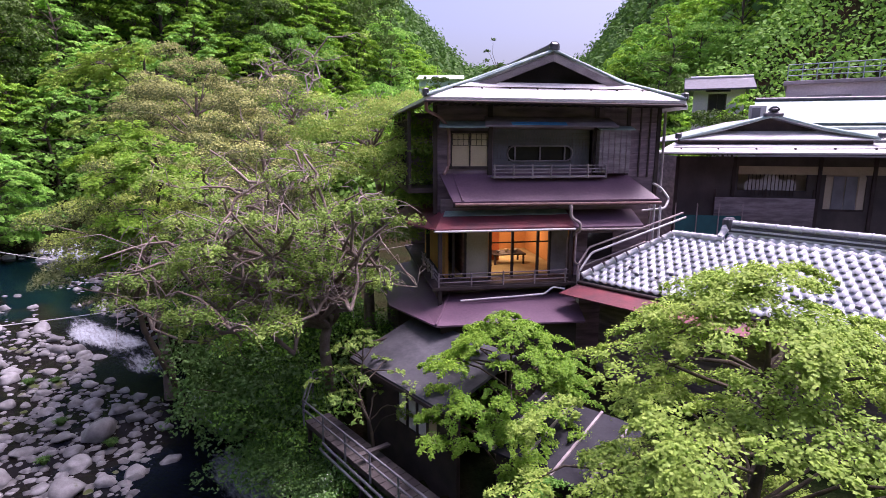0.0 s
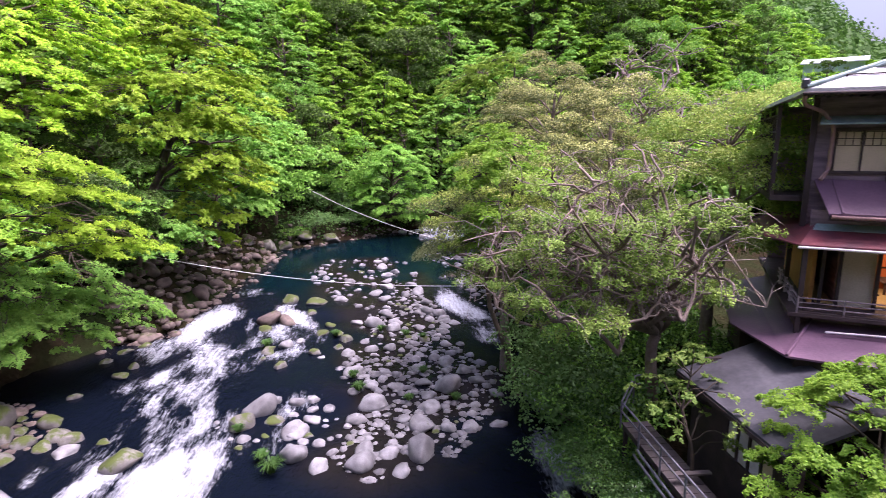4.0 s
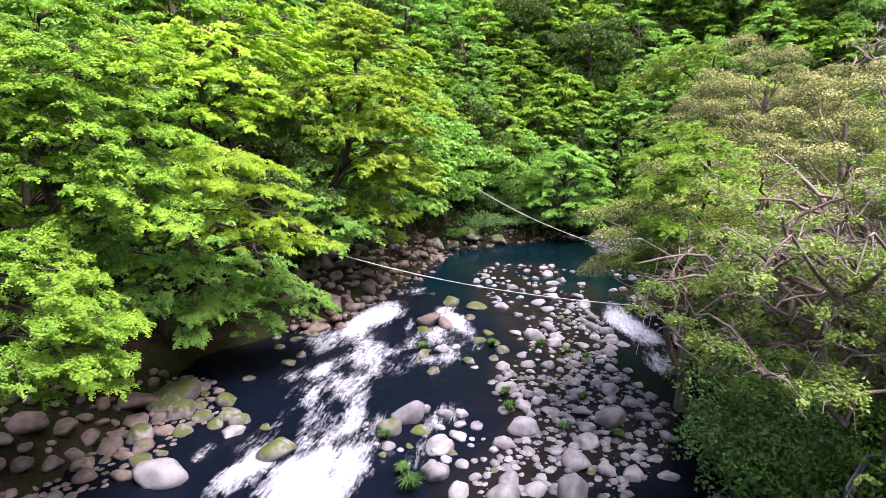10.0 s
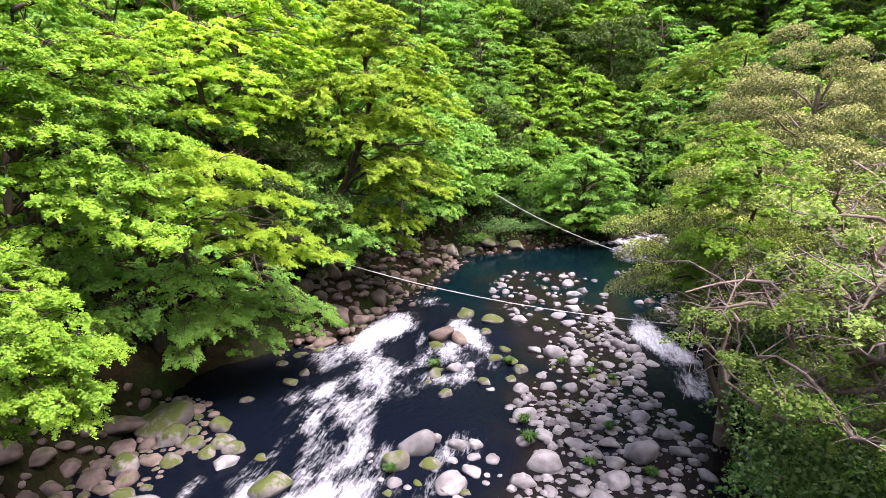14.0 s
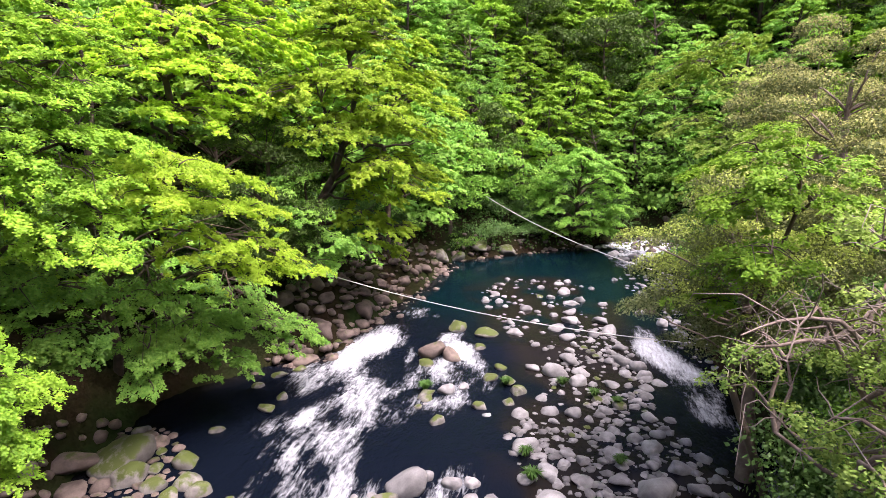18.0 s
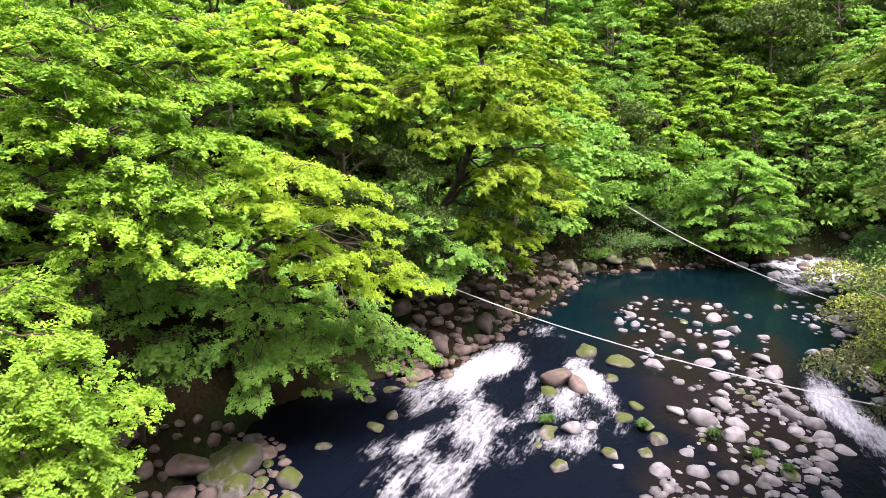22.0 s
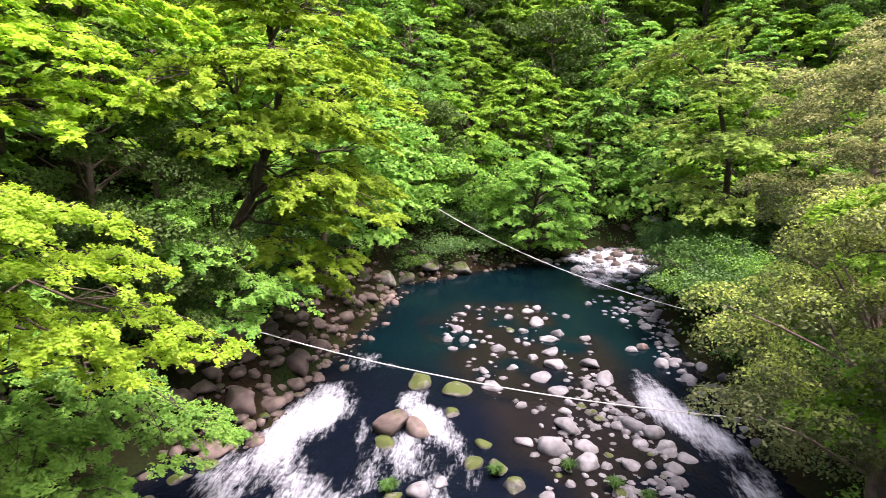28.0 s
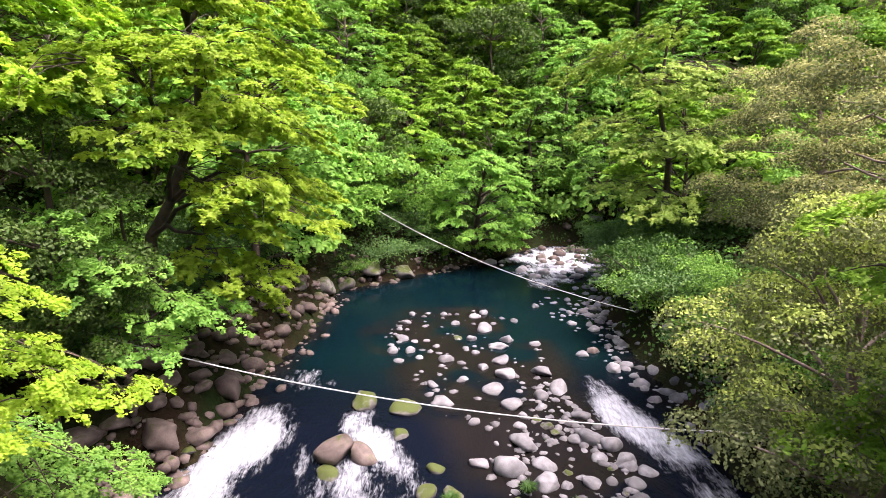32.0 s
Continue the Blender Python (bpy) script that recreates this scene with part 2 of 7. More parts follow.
def waves(x, y, s, seed=0):
    r = np.random.RandomState(seed)
    out = 0
    for _ in range(6):
        a, f, ph = r.rand() * 6.283, s * (0.6 + 1.3 * r.rand()), r.rand() * 6.283
        out = out + np.sin((x * np.cos(a) + y * np.sin(a)) * f + ph)
    return out / 6


def smooth(a, b, x):
    t = np.clip((x - a) / (b - a), 0, 1)
    return t * t * (3 - 2 * t)


def water_level(x, y):
    """Two low falls: one below the pool, one farther down."""
    s = -(x + 25) * 0.78 + (y - 14) * 0.62
    return 1.75 + 0.3 * smooth(-6.5, -3.5, s) + 0.35 * smooth(4.5, 7.5, s) + 0.6 * smooth(36, 48, s)


def land(x, y):
    p = np.stack([x, y], -1).reshape(-1, 2)
    dl, dr = line_distance(p, LEFT_BANK), line_distance(p, RIGHT_BANK)
    wet = inside(p, LEFT_BANK + RIGHT_BANK[::-1])
    px, py = p[:, 0], p[:, 1]
    w = water_level(px, py)
    rough = waves(px, py, 0.5, 3) * 0.5 + waves(px, py, 0.17, 4) * 1.6
    bed = w - 0.15 - 0.5 * smooth(0, 3, np.minimum(dl, dr)) + 0.12 * waves(px, py, 1.6, 5)
    left = w - 0.1 + 1.5 * smooth(0, 1.6, dl) + 0.78 * np.maximum(dl - 1.2, 0) + rough * smooth(1, 8, dl)
    left = np.minimum(left, 62 + rough * 2 + 0.12 * dl)
    right = w - 0.1 + 2.6 * smooth(0, 1.8, dr) + 0.9 * smooth(1.5, 4, dr) + 0.05 * np.maximum(dr - 4, 0) + 0.3 * rough * smooth(4, 12, dr)
    # the far hills on either side of the open end of the valley
    hill = np.where(px < -1, 1.0, 0.8) * np.maximum(np.abs(px + 1) - 6 - np.where(px < -1, 0.085, 0.075) * py, 0) * smooth(48, 95, py) + 0.12 * np.maximum(py - 130, 0) + rough * 2 * smooth(60, 150, py)
    hill = hill * smooth(0, 45, dr)
    hill = np.minimum(hill, 95 + 8 * rough)
    east = 0.5 * np.maximum(px - 48, 0) * smooth(40, 60, px)
    right = right + np.maximum(hill, 0) + np.minimum(east, 60)
    k = np.maximum(smooth(-10, 10, dl - dr) * smooth(90, 60, py), smooth(-34, -22, px + 0.2 * np.maximum(py - 60, 0)) * smooth(8, 14, py))
    z = np.where(wet, bed, left * (1 - k) + right * k)
    far = smooth(500, 900, np.hypot(px, py))
    return (z * (1 - far) + 40 * far).reshape(np.shape(x)), np.minimum(dl, dr).reshape(np.shape(x)), wet.reshape(np.shape(x))


def ground_at(x, y):
    return float(land(np.array([x], float), np.array([y], float))[0][0])


def graded(a, b, step, reach):
    core = list(np.arange(a, b + step / 2, step))
    out, s, v = [], step, b
    while v < reach:
        s *= 1.18
        v += s
        out.append(v)
    low, s, v = [], step, a
    while v > -reach:
        s *= 1.18
        v -= s
        low.append(v)
    return np.array(low[::-1] + core + out)


gx, gy = graded(-56, 16, 0.7, 2600), graded(-12, 64, 0.7, 2600)
GX, GY = np.meshgrid(gx, gy, indexing="ij")
GZ = land(GX, GY)[0]
ni, nj = GX.shape
ii, jj = np.meshgrid(np.arange(ni - 1), np.arange(nj - 1), indexing="ij")
gf = np.stack([ii * nj + jj, (ii + 1) * nj + jj, (ii + 1) * nj + jj + 1, ii * nj + jj + 1], -1).reshape(-1, 4)
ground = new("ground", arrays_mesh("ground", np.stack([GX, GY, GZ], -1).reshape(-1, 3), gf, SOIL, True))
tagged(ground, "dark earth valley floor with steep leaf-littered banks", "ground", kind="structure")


# ---- river ----
def value_noise(x, y, seed):
    """Smooth noise from 0 to 1 on a unit grid."""
    table = np.random.default_rng(seed).random((128, 128))
    i, j = np.floor(x).astype(int), np.floor(y).astype(int)
    u, v = x - i, y - j
    u, v = u * u * (3 - 2 * u), v * v * (3 - 2 * v)
    i, j = i % 128, j % 128
    i1, j1 = (i + 1) % 128, (j + 1) % 128
    return (table[i, j] * (1 - u) + table[i1, j] * u) * (1 - v) + (table[i, j1] * (1 - u) + table[i1, j1] * u) * v


def layered(x, y, seed, octaves=4):
    out, k, total = 0, 1.0, 0
    for o in range(octaves):
        out = out + k * value_noise(x * 2 ** o, y * 2 ** o, seed + o)
        total += k
        k *= 0.55
    return out / total


def water_material():
    m = bpy.data.materials.new("river_water")
    m.use_nodes = True
    nt = m.node_tree
    b = nt.nodes["Principled BSDF"]
    b.inputs["IOR"].default_value = 1.33
    b.inputs["Specular IOR Level"].default_value = 0.08
    geo = nt.nodes.new("ShaderNodeNewGeometry")

    def attribute(name):
        at = nt.nodes.new("ShaderNodeAttribute")
        at.attribute_name = name
        return at.outputs["Fac"]

    def stretched(along, across, scale, detail, rough=0.6):
        mp = nt.nodes.new("ShaderNodeMapping")
        mp.vector_type = "TEXTURE"
        mp.inputs["Rotation"].default_value = (0, 0, radians(-42))
        mp.inputs["Scale"].default_value = (along, across, 1)
        nt.links.new(geo.outputs["Position"], mp.inputs[0])
        n = nt.nodes.new("ShaderNodeTexNoise")
        n.inputs["Scale"].default_value, n.inputs["Detail"].default_value, n.inputs["Roughness"].default_value = scale, detail, rough
        n.inputs["Distortion"].default_value = 0.6
        nt.links.new(mp.outputs[0], n.inputs[0])
        return n.outputs[0]

    def ranged(value, a0, a1, b0, b1):
        r = nt.nodes.new("ShaderNodeMapRange")
        for i, k in enumerate((a0, a1, b0, b1)):
            r.inputs[i + 1].default_value = k
        nt.links.new(value, r.inputs[0])
        return r.outputs[0]

    def maths(kind, p, q):
        n = nt.nodes.new("ShaderNodeMath")
        n.operation = kind
        for i, k in enumerate((p, q)):
            if isinstance(k, (int, float)):
                n.inputs[i].default_value = k
            else:
                nt.links.new(k, n.inputs[i])
        return n.outputs[0]

    def blend(f, p, q):
        n = nt.nodes.new("ShaderNodeMix")
        n.data_type = "RGBA"
        nt.links.new(f, n.inputs["Factor"])
        for k, c in (("A", p), ("B", q)):
            if isinstance(c, tuple):
                n.inputs[k].default_value = (*c, 1)
            else:
                nt.links.new(c, n.inputs[k])
        return n.outputs["Result"]

    foam = attribute("foam")
    fine = stretched(2.2, 0.6, 4.2, 8, 0.7)
    lace = maths("ADD", foam, maths("MULTIPLY", ranged(fine, 0.28, 0.72, -0.48, 0.48), ranged(foam, 0.0, 0.14, 0.0, 1.0)))
    thin = ranged(lace, 0.12, 1.25, 0.0, 1.0)
    white = maths("POWER", thin, 1.15)
    bed = stretched(1.3, 1.0, 0.9, 5)
    deep = blend(attribute("pool"), (0.003, 0.005, 0.010), (0.0015, 0.009, 0.012))
    shallow = blend(bed, (0.005, 0.005, 0.005), (0.017, 0.014, 0.012))
    colour = blend(white, blend(attribute("shallow"), deep, shallow), (0.66, 0.71, 0.77))
    nt.links.new(colour, b.inputs["Base Color"])
    nt.links.new(ranged(white, 0, 1, 0.05, 0.75), b.inputs["Roughness"])
    ripple = maths("ADD", stretched(1.8, 0.8, 2.4, 3), maths("MULTIPLY", stretched(1.4, 0.8, 7.0, 4), 0.45))
    height = maths("ADD", maths("MULTIPLY", ripple, maths("ADD", 0.03, attribute("rough_water"))), maths("MULTIPLY", white, 0.5))
    bp = nt.nodes.new("ShaderNodeBump")
    bp.inputs["Strength"].default_value, bp.inputs["Distance"].default_value = 0.9, 0.16
    nt.links.new(height, bp.inputs["Height"])
    nt.links.new(bp.outputs[0], b.inputs["Normal"])
    return m


WATER = water_material()
BAR_LOW = [(-20.1, 16.5), (-22.3, 20.1), (-25.5, 24.5), (-27.2, 28.5), (-22.8, 26.5), (-17.9, 22.5), (-14.2, 21.5), (-12.4, 18.5), (-11.4, 14.6), (-12.6, 11.9), (-14.6, 11.4), (-16.1, 15.0)]
BAR_UP = [(-37.7, 26.7), (-39.0, 30.6), (-36.5, 34.0), (-33.0, 34.0), (-27.0, 29.6), (-24.0, 23.9), (-23.4, 20.6), (-26.4, 22.3), (-30.3, 23.5)]
# rapids: place, heading of the stream there, half length, half width, strength
RAPIDS = [
    (-31.0, 15.4, -52, 3.5, 1.25, 1.05), (-29.2, 12.6, -58, 2.2, 1.5, 0.62), (-28.3, 19.6, -22, 2.8, 0.8, 0.85), (-27.3, 17.4, -35, 2.6, 1.7, 0.58),
    (-22.2, 27.8, -24, 4.2, 0.95, 0.98), (-18.0, 25.6, -35, 2.6, 0.8, 0.72), (-12.6, 21.9, -45, 3.0, 0.7, 0.55), (-8.4, 17.0, -48, 2.4, 1.1, 0.70),
    (-42.0, 50.5, -50, 6.5, 3.8, 0.92), (-38.0, 44.0, -60, 3.0, 2.0, 0.55),
    (-17.6, 7.9, -50, 2.7, 1.5, 1.05), (-19.4, 5.9, -40, 1.8, 0.7, 0.80), (-14.4, 4.6, -48, 3.4, 1.7, 0.72), (-21.2, 4.6, -30, 1.0, 0.4, 0.6),
    (-25.5, 10.3, -40, 1.1, 0.5, 0.85), (-22.9, 9.3, -40, 1.1, 0.5, 0.8), (-24.0, 11.2, -42, 6.5, 2.4, 0.46), (-20.5, 9.6, -42, 3.0, 1.6, 0.50),
    (-18.0, 12.6, -45, 3.0, 1.0, 0.32), (-25.0, 17.0, -40, 3.0, 2.0, 0.34), (-34.5, 20.5, -45, 1.6, 1.2, 0.4), (-7.0, 9.0, -45, 5.0, 2.5, 0.36)]
wx, wy = np.arange(-82, 12, 0.19), np.arange(-12, 104, 0.19)
WX, WY = np.meshgrid(wx, wy, indexing="ij")
flat = np.stack([WX, WY], -1).reshape(-1, 2)
edge = np.minimum(line_distance(flat, LEFT_BANK), line_distance(flat, RIGHT_BANK)).reshape(WX.shape)
keep = inside(flat, LEFT_BANK + RIGHT_BANK[::-1]).reshape(WX.shape) | (edge < 0.9)
mask = np.zeros(WX.shape)
for x, y, turn, a, b, k in RAPIDS:
    c, sn = math.cos(radians(turn)), math.sin(radians(turn))
    u, v = (WX - x) * c + (WY - y) * sn, -(WX - x) * sn + (WY - y) * c
    v = v + 0.25 * b * np.sin(u * 1.1 + x)
    mask = np.maximum(mask, k * np.exp(-((u / a) ** 2 + (v / b) ** 2) ** 1.4))
down, cross = WX * 0.74 - WY * 0.67, WX * 0.67 + WY * 0.74
bend = 1.2 * layered(down * 0.5, cross * 0.5, 40, 3)
streak = layered(down * 0.55 + bend, cross * 1.5 + bend, 44, 4)
foam = np.clip(1.12 * smooth(0.05, 1.1, mask + 1.3 * (streak - 0.5) * smooth(0.05, 0.3, mask)), 0, 1)
on_bars = np.zeros(len(flat))
for poly in (BAR_LOW, BAR_UP):
    on_bars = np.maximum(on_bars, np.where(inside(flat, poly), 1.0, np.clip(1 - line_distance(flat, poly + poly[:1]) / 1.3, 0, 1)))
shallow = np.maximum(on_bars.reshape(WX.shape), 0.8 * np.clip(1 - edge / 1.2, 0, 1)) * smooth(0.3, 0.55, layered(WX * 0.5, WY * 0.5, 52, 3))
upstream = -(WX + 25) * 0.78 + (WY - 14) * 0.62
pool = smooth(8.5, 14, upstream) * (1 - smooth(34, 42, upstream))
churn = np.clip(0.25 + 0.9 * mask, 0, 1) * (1 - 0.8 * pool)
WZ = water_level(WX, WY) + 0.16 * foam * (layered(down * 0.8, cross * 1.3, 60, 3) - 0.35) + 0.05 * churn * (layered(down * 0.9 + bend, cross * 1.4, 66, 3) - 0.5)
nj = WX.shape[1]
ii, jj = np.meshgrid(np.arange(WX.shape[0] - 1), np.arange(nj - 1), indexing="ij")
cell = (keep[:-1, :-1] & keep[1:, :-1] & keep[:-1, 1:] & keep[1:, 1:]).ravel()
wf = np.stack([ii * nj + jj, (ii + 1) * nj + jj, (ii + 1) * nj + jj + 1, ii * nj + jj + 1], -1).reshape(-1, 4)[cell]
used, back = np.unique(wf, return_inverse=True)
water_mesh = arrays_mesh("water", np.stack([WX, WY, WZ], -1).reshape(-1, 3)[used], back.reshape(-1, 4), WATER, True)
for key, values in (("foam", foam), ("shallow", shallow), ("pool", pool), ("rough_water", churn)):
    water_mesh.attributes.new(key, "FLOAT", "POINT").data.foreach_set("value", values.ravel()[used])
tagged(new("water", water_mesh), "dark clear mountain river breaking white over boulders", "river", kind="structure")


# ---- rocks ----
def rock_mesh(seed, mats, detail=2, flat=0.62):
    """A water-worn boulder one metre wide, its middle on the origin."""
    bm = bmesh.new()
    bmesh.ops.create_icosphere(bm, subdivisions=detail, radius=1)
    rng = np.random.default_rng(seed)
    cuts = [(Vector(rng.normal(size=3)).normalized(), 0.56 + 0.28 * rng.random()) for _ in range(11)]
    off = Vector(rng.random(3) * 40)
    for v in bm.verts:
        p = v.co.copy()
        for n, d in cuts:
            over = p.dot(n) - d
            if over > 0:
                p -= n * over * 0.86
        p *= 1 + 0.20 * noise.noise(p * 1.1 + off) + 0.06 * noise.noise(p * 3.2 + off)
        v.co = p
    wide = max(v.co.x for v in bm.verts) - min(v.co.x for v in bm.verts)
    for v in bm.verts:
        v.co = (v.co.x / wide, v.co.y / wide * 0.84, v.co.z / wide * flat * 1.1)
    return done(bm, "rock", mats, True)


def stone_material(name, base, second, moss, island=False):
    m = material(name, base, 0.8, 0, second, 2.2, 26, 0.35, per=0.45, depth=0.02, island=island, coords="Object")
    nt = m.node_tree
    b = nt.nodes["Principled BSDF"]
    hsv = [n for n in nt.nodes if n.bl_idname == "ShaderNodeHueSaturation"][0]
    geo, nz = nt.nodes.new("ShaderNodeNewGeometry"), nt.nodes.new("ShaderNodeTexNoise")
    nz.inputs["Scale"].default_value, nz.inputs["Detail"].default_value, nz.inputs["Roughness"].default_value = 1.8, 8, 0.65
    sep = nt.nodes.new("ShaderNodeSeparateXYZ")
    nt.links.new(geo.outputs["Position"], nz.inputs[0])
    nt.links.new(geo.outputs["Normal"], sep.inputs[0])
    ma = nt.nodes.new("ShaderNodeMath")
    ma.operation = "MULTIPLY_ADD"
    ma.inputs[1].default_value, ma.inputs[2].default_value = 0.25, moss - 0.5
    nt.links.new(sep.outputs[2], ma.inputs[0])
    ad = nt.nodes.new("ShaderNodeMath")
    nt.links.new(ma.outputs[0], ad.inputs[0])
    nt.links.new(nz.outputs[0], ad.inputs[1])
    ramp = nt.nodes.new("ShaderNodeMapRange")
    ramp.inputs[1].default_value, ramp.inputs[2].default_value = 0.5, 0.62
    nt.links.new(ad.outputs[0], ramp.inputs[0])
    mix = nt.nodes.new("ShaderNodeMix")
    mix.data_type = "RGBA"
    mix.inputs["B"].default_value = (0.062, 0.085, 0.013, 1)
    nt.links.new(ramp.outputs[0], mix.inputs["Factor"])
    nt.links.new(hsv.outputs[0], mix.inputs["A"])
    nt.links.new(mix.outputs["Result"], b.inputs["Base Color"])
    return m


STONE = stone_material("river_stone", (0.275, 0.275, 0.28), (0.14, 0.138, 0.14), 0.10)
STONE_MOSS = stone_material("mossy_stone", (0.21, 0.20, 0.185), (0.095, 0.09, 0.08), 0.40)
STONE_BROWN = stone_material("bank_stone", (0.20, 0.155, 0.135), (0.08, 0.06, 0.05), 0.24)
rock_kinds = {mat.name: [rock_mesh(50 + i, mat, 3, 0.5 + 0.07 * (i % 4)) for i in range(9)] for mat in (STONE, STONE_MOSS, STONE_BROWN)}


rock_spots = []


def rock(x, y, size, mat, rng, label, group, sink=0.3, z=None):
    me = rock_kinds[mat.name][int(rng.integers(0, 9))]
    ob = new("rock", me)
    z = max(ground_at(x, y), float(water_level(np.array(x), np.array(y))) - 0.08) if z is None else z
    size *= 0.88
    tall = rng.uniform(0.7, 1.0)
    ob.matrix_world = pose(x, y, z + size * tall * 0.5 * (0.42 - sink), rng.uniform(-14, 14), rng.uniform(-14, 14), rng.uniform(0, 360)) @ Matrix.Diagonal((size, size * rng.uniform(0.85, 1.1), size * tall, 1))
    rock_spots.append((x, y, size * 0.46))
    return tagged(ob, label, "rock", group)


GREY = "pale grey rounded boulder on the gravel bar in the river"
MOSSY = "mossy boulder standing in the river"
BANK = "brown boulder piled along the river bank"
rr = np.random.default_rng(7)
for x, y, s in [(-43.7, 59.2, 1.83), (-32.8, 38.1, 0.75), (-32.1, 37.9, 0.67), (-34.4, 37.3, 0.68), (-29.3, 36.1, 0.89), (-26.9, 33.9, 0.57), (-26.1, 33.1, 0.73), (-27.6, 32.3, 0.85), (-25.5, 31.7, 0.98), (-33.7, 31.6, 1.48), (-31.6, 31.1, 0.92), (-38.7, 30.3, 0.65), (-31.3, 30, 1.39), (-33.1, 29.8, 0.76), (-27.7, 29, 1.43), (-37.8, 29, 0.99), (-29.9, 28.6, 1.17), (-26, 28, 1.29), (-28.6, 27.5, 1.19), (-30, 27.4, 0.77), (-35.7, 27, 1.02), (-34, 26.2, 0.81), (-22.3, 26, 1.09), (-35.4, 26, 0.67), (-28.1, 25.9, 1.22), (-23, 25.8, 1.17), (-22.6, 25.8, 0.83), (-34.6, 25.5, 0.73), (-21.4, 25.5, 0.99), (-20.5, 25.5, 0.88)]:
    rock(x, y, s, STONE, rr, GREY, "river boulders", 0.15)
for x, y, s in [(-26.6, 25.4, 1.17), (-21.2, 25.3, 0.87), (-23.4, 25.3, 0.79), (-25.6, 25, 0.6), (-30.2, 24.3, 0.73), (-24.5, 23.7, 1.41), (-21.9, 23.6, 0.64), (-21.6, 23.6, 0.84), (-28.6, 23.4, 1.18), (-23.2, 23.3, 1.11), (-18, 23, 0.66), (-22, 22.8, 0.54), (-18.6, 22.5, 0.88), (-22.6, 22.4, 1.31), (-24, 22.2, 1.42), (-24.9, 21.6, 0.93), (-21.7, 21.6, 0.52), (-19.9, 21.3, 0.88), (-19, 21.2, 0.59), (-22.1, 21, 0.52), (-17, 20.7, 1.06), (-17.7, 20.7, 0.82), (-15.6, 20.4, 0.96), (-19.7, 20.3, 0.53), (-14, 20.1, 0.55), (-20.4, 20.1, 0.92), (-14.6, 20.1, 0.93), (-16.3, 19.9, 0.87), (-18.3, 19.9, 0.81), (-14, 19.2, 0.63)]:
    rock(x, y, s, STONE, rr, GREY, "river boulders", 0.15)
for x, y, s in [(-17.4, 19.2, 1.12), (-20.3, 19, 0.63), (-15.2, 18.8, 1.69), (-18.8, 18.6, 0.45), (-17.3, 18.6, 0.62), (-19.2, 18.2, 0.45), (-21.4, 18.2, 0.8), (-14.8, 18.1, 0.58), (-17.6, 18, 0.67), (-18.3, 17.8, 0.82), (-15.3, 17.8, 0.85), (-24.7, 17.6, 0.81), (-19.2, 17.6, 0.39), (-18.8, 17.5, 0.34), (-16, 17.5, 0.54), (-17.8, 17.3, 0.61), (-16.8, 17.2, 0.96), (-14.7, 17.1, 1.29), (-22.1, 17, 0.48), (-18.7, 16.9, 0.76), (-15.7, 16.8, 0.4), (-19.4, 16.8, 1.36), (-24.8, 16.7, 1.02), (-17.8, 16.6, 1.02), (-14.7, 16.5, 0.55), (-17.2, 16.5, 0.59), (-16, 16.5, 0.48), (-15.1, 16.2, 0.47), (-15.5, 16.1, 0.52), (-13.9, 15.8, 1.34)]:
    rock(x, y, s, STONE, rr, GREY, "river boulders", 0.15)
for x, y, s in [(-16.5, 15.6, 1.44), (-24.2, 15.3, 0.38), (-15.9, 15.2, 0.51), (-14.8, 14.8, 0.53), (-16.1, 14.3, 1.09), (-18.7, 14.1, 0.72), (-15.2, 13.9, 0.48), (-16, 13.8, 0.49), (-19, 13.5, 0.81), (-17.5, 13.2, 1.02), (-19.7, 12.9, 0.77), (-19.6, 12.2, 1.7), (-17.1, 12.2, 1.32), (-22.1, 5.9, 1.15), (-20.3, 3.3, 2.1)]:
    rock(x, y, s, STONE, rr, GREY, "river boulders", 0.15)
for x, y, s in [(-33.7, 29.4, 0.68), (-46, 28.6, 1.76), (-45.9, 28.4, 1.86), (-43.8, 25.4, 0.97), (-24.5, 25.1, 0.66), (-24.1, 25.1, 0.65), (-19.9, 22.2, 0.78), (-29.3, 21.8, 1.59), (-20.8, 21.8, 0.62), (-30.8, 21, 1.76), (-28, 20.6, 0.85), (-25.7, 20.3, 0.74), (-24.2, 19.7, 1.18), (-23.1, 19.4, 0.97), (-24.9, 19.1, 0.95), (-22.5, 18.4, 0.71), (-22.8, 17.1, 0.81), (-24.9, 15.7, 1.23), (-24.6, 15.6, 0.94), (-22.6, 15, 0.83), (-24.1, 14.9, 0.54), (-32, 14.2, 0.79), (-16.6, 12.4, 0.49), (-18.6, 12.1, 0.91), (-30.4, 11.7, 0.82), (-17.8, 11.3, 0.46), (-19.1, 11, 1.34), (-30.2, 10.7, 0.93), (-27.8, 10.2, 0.69), (-17.8, 10.2, 0.53)]:
    rock(x, y, s, STONE_MOSS, rr, MOSSY, "river boulders", 0.15)
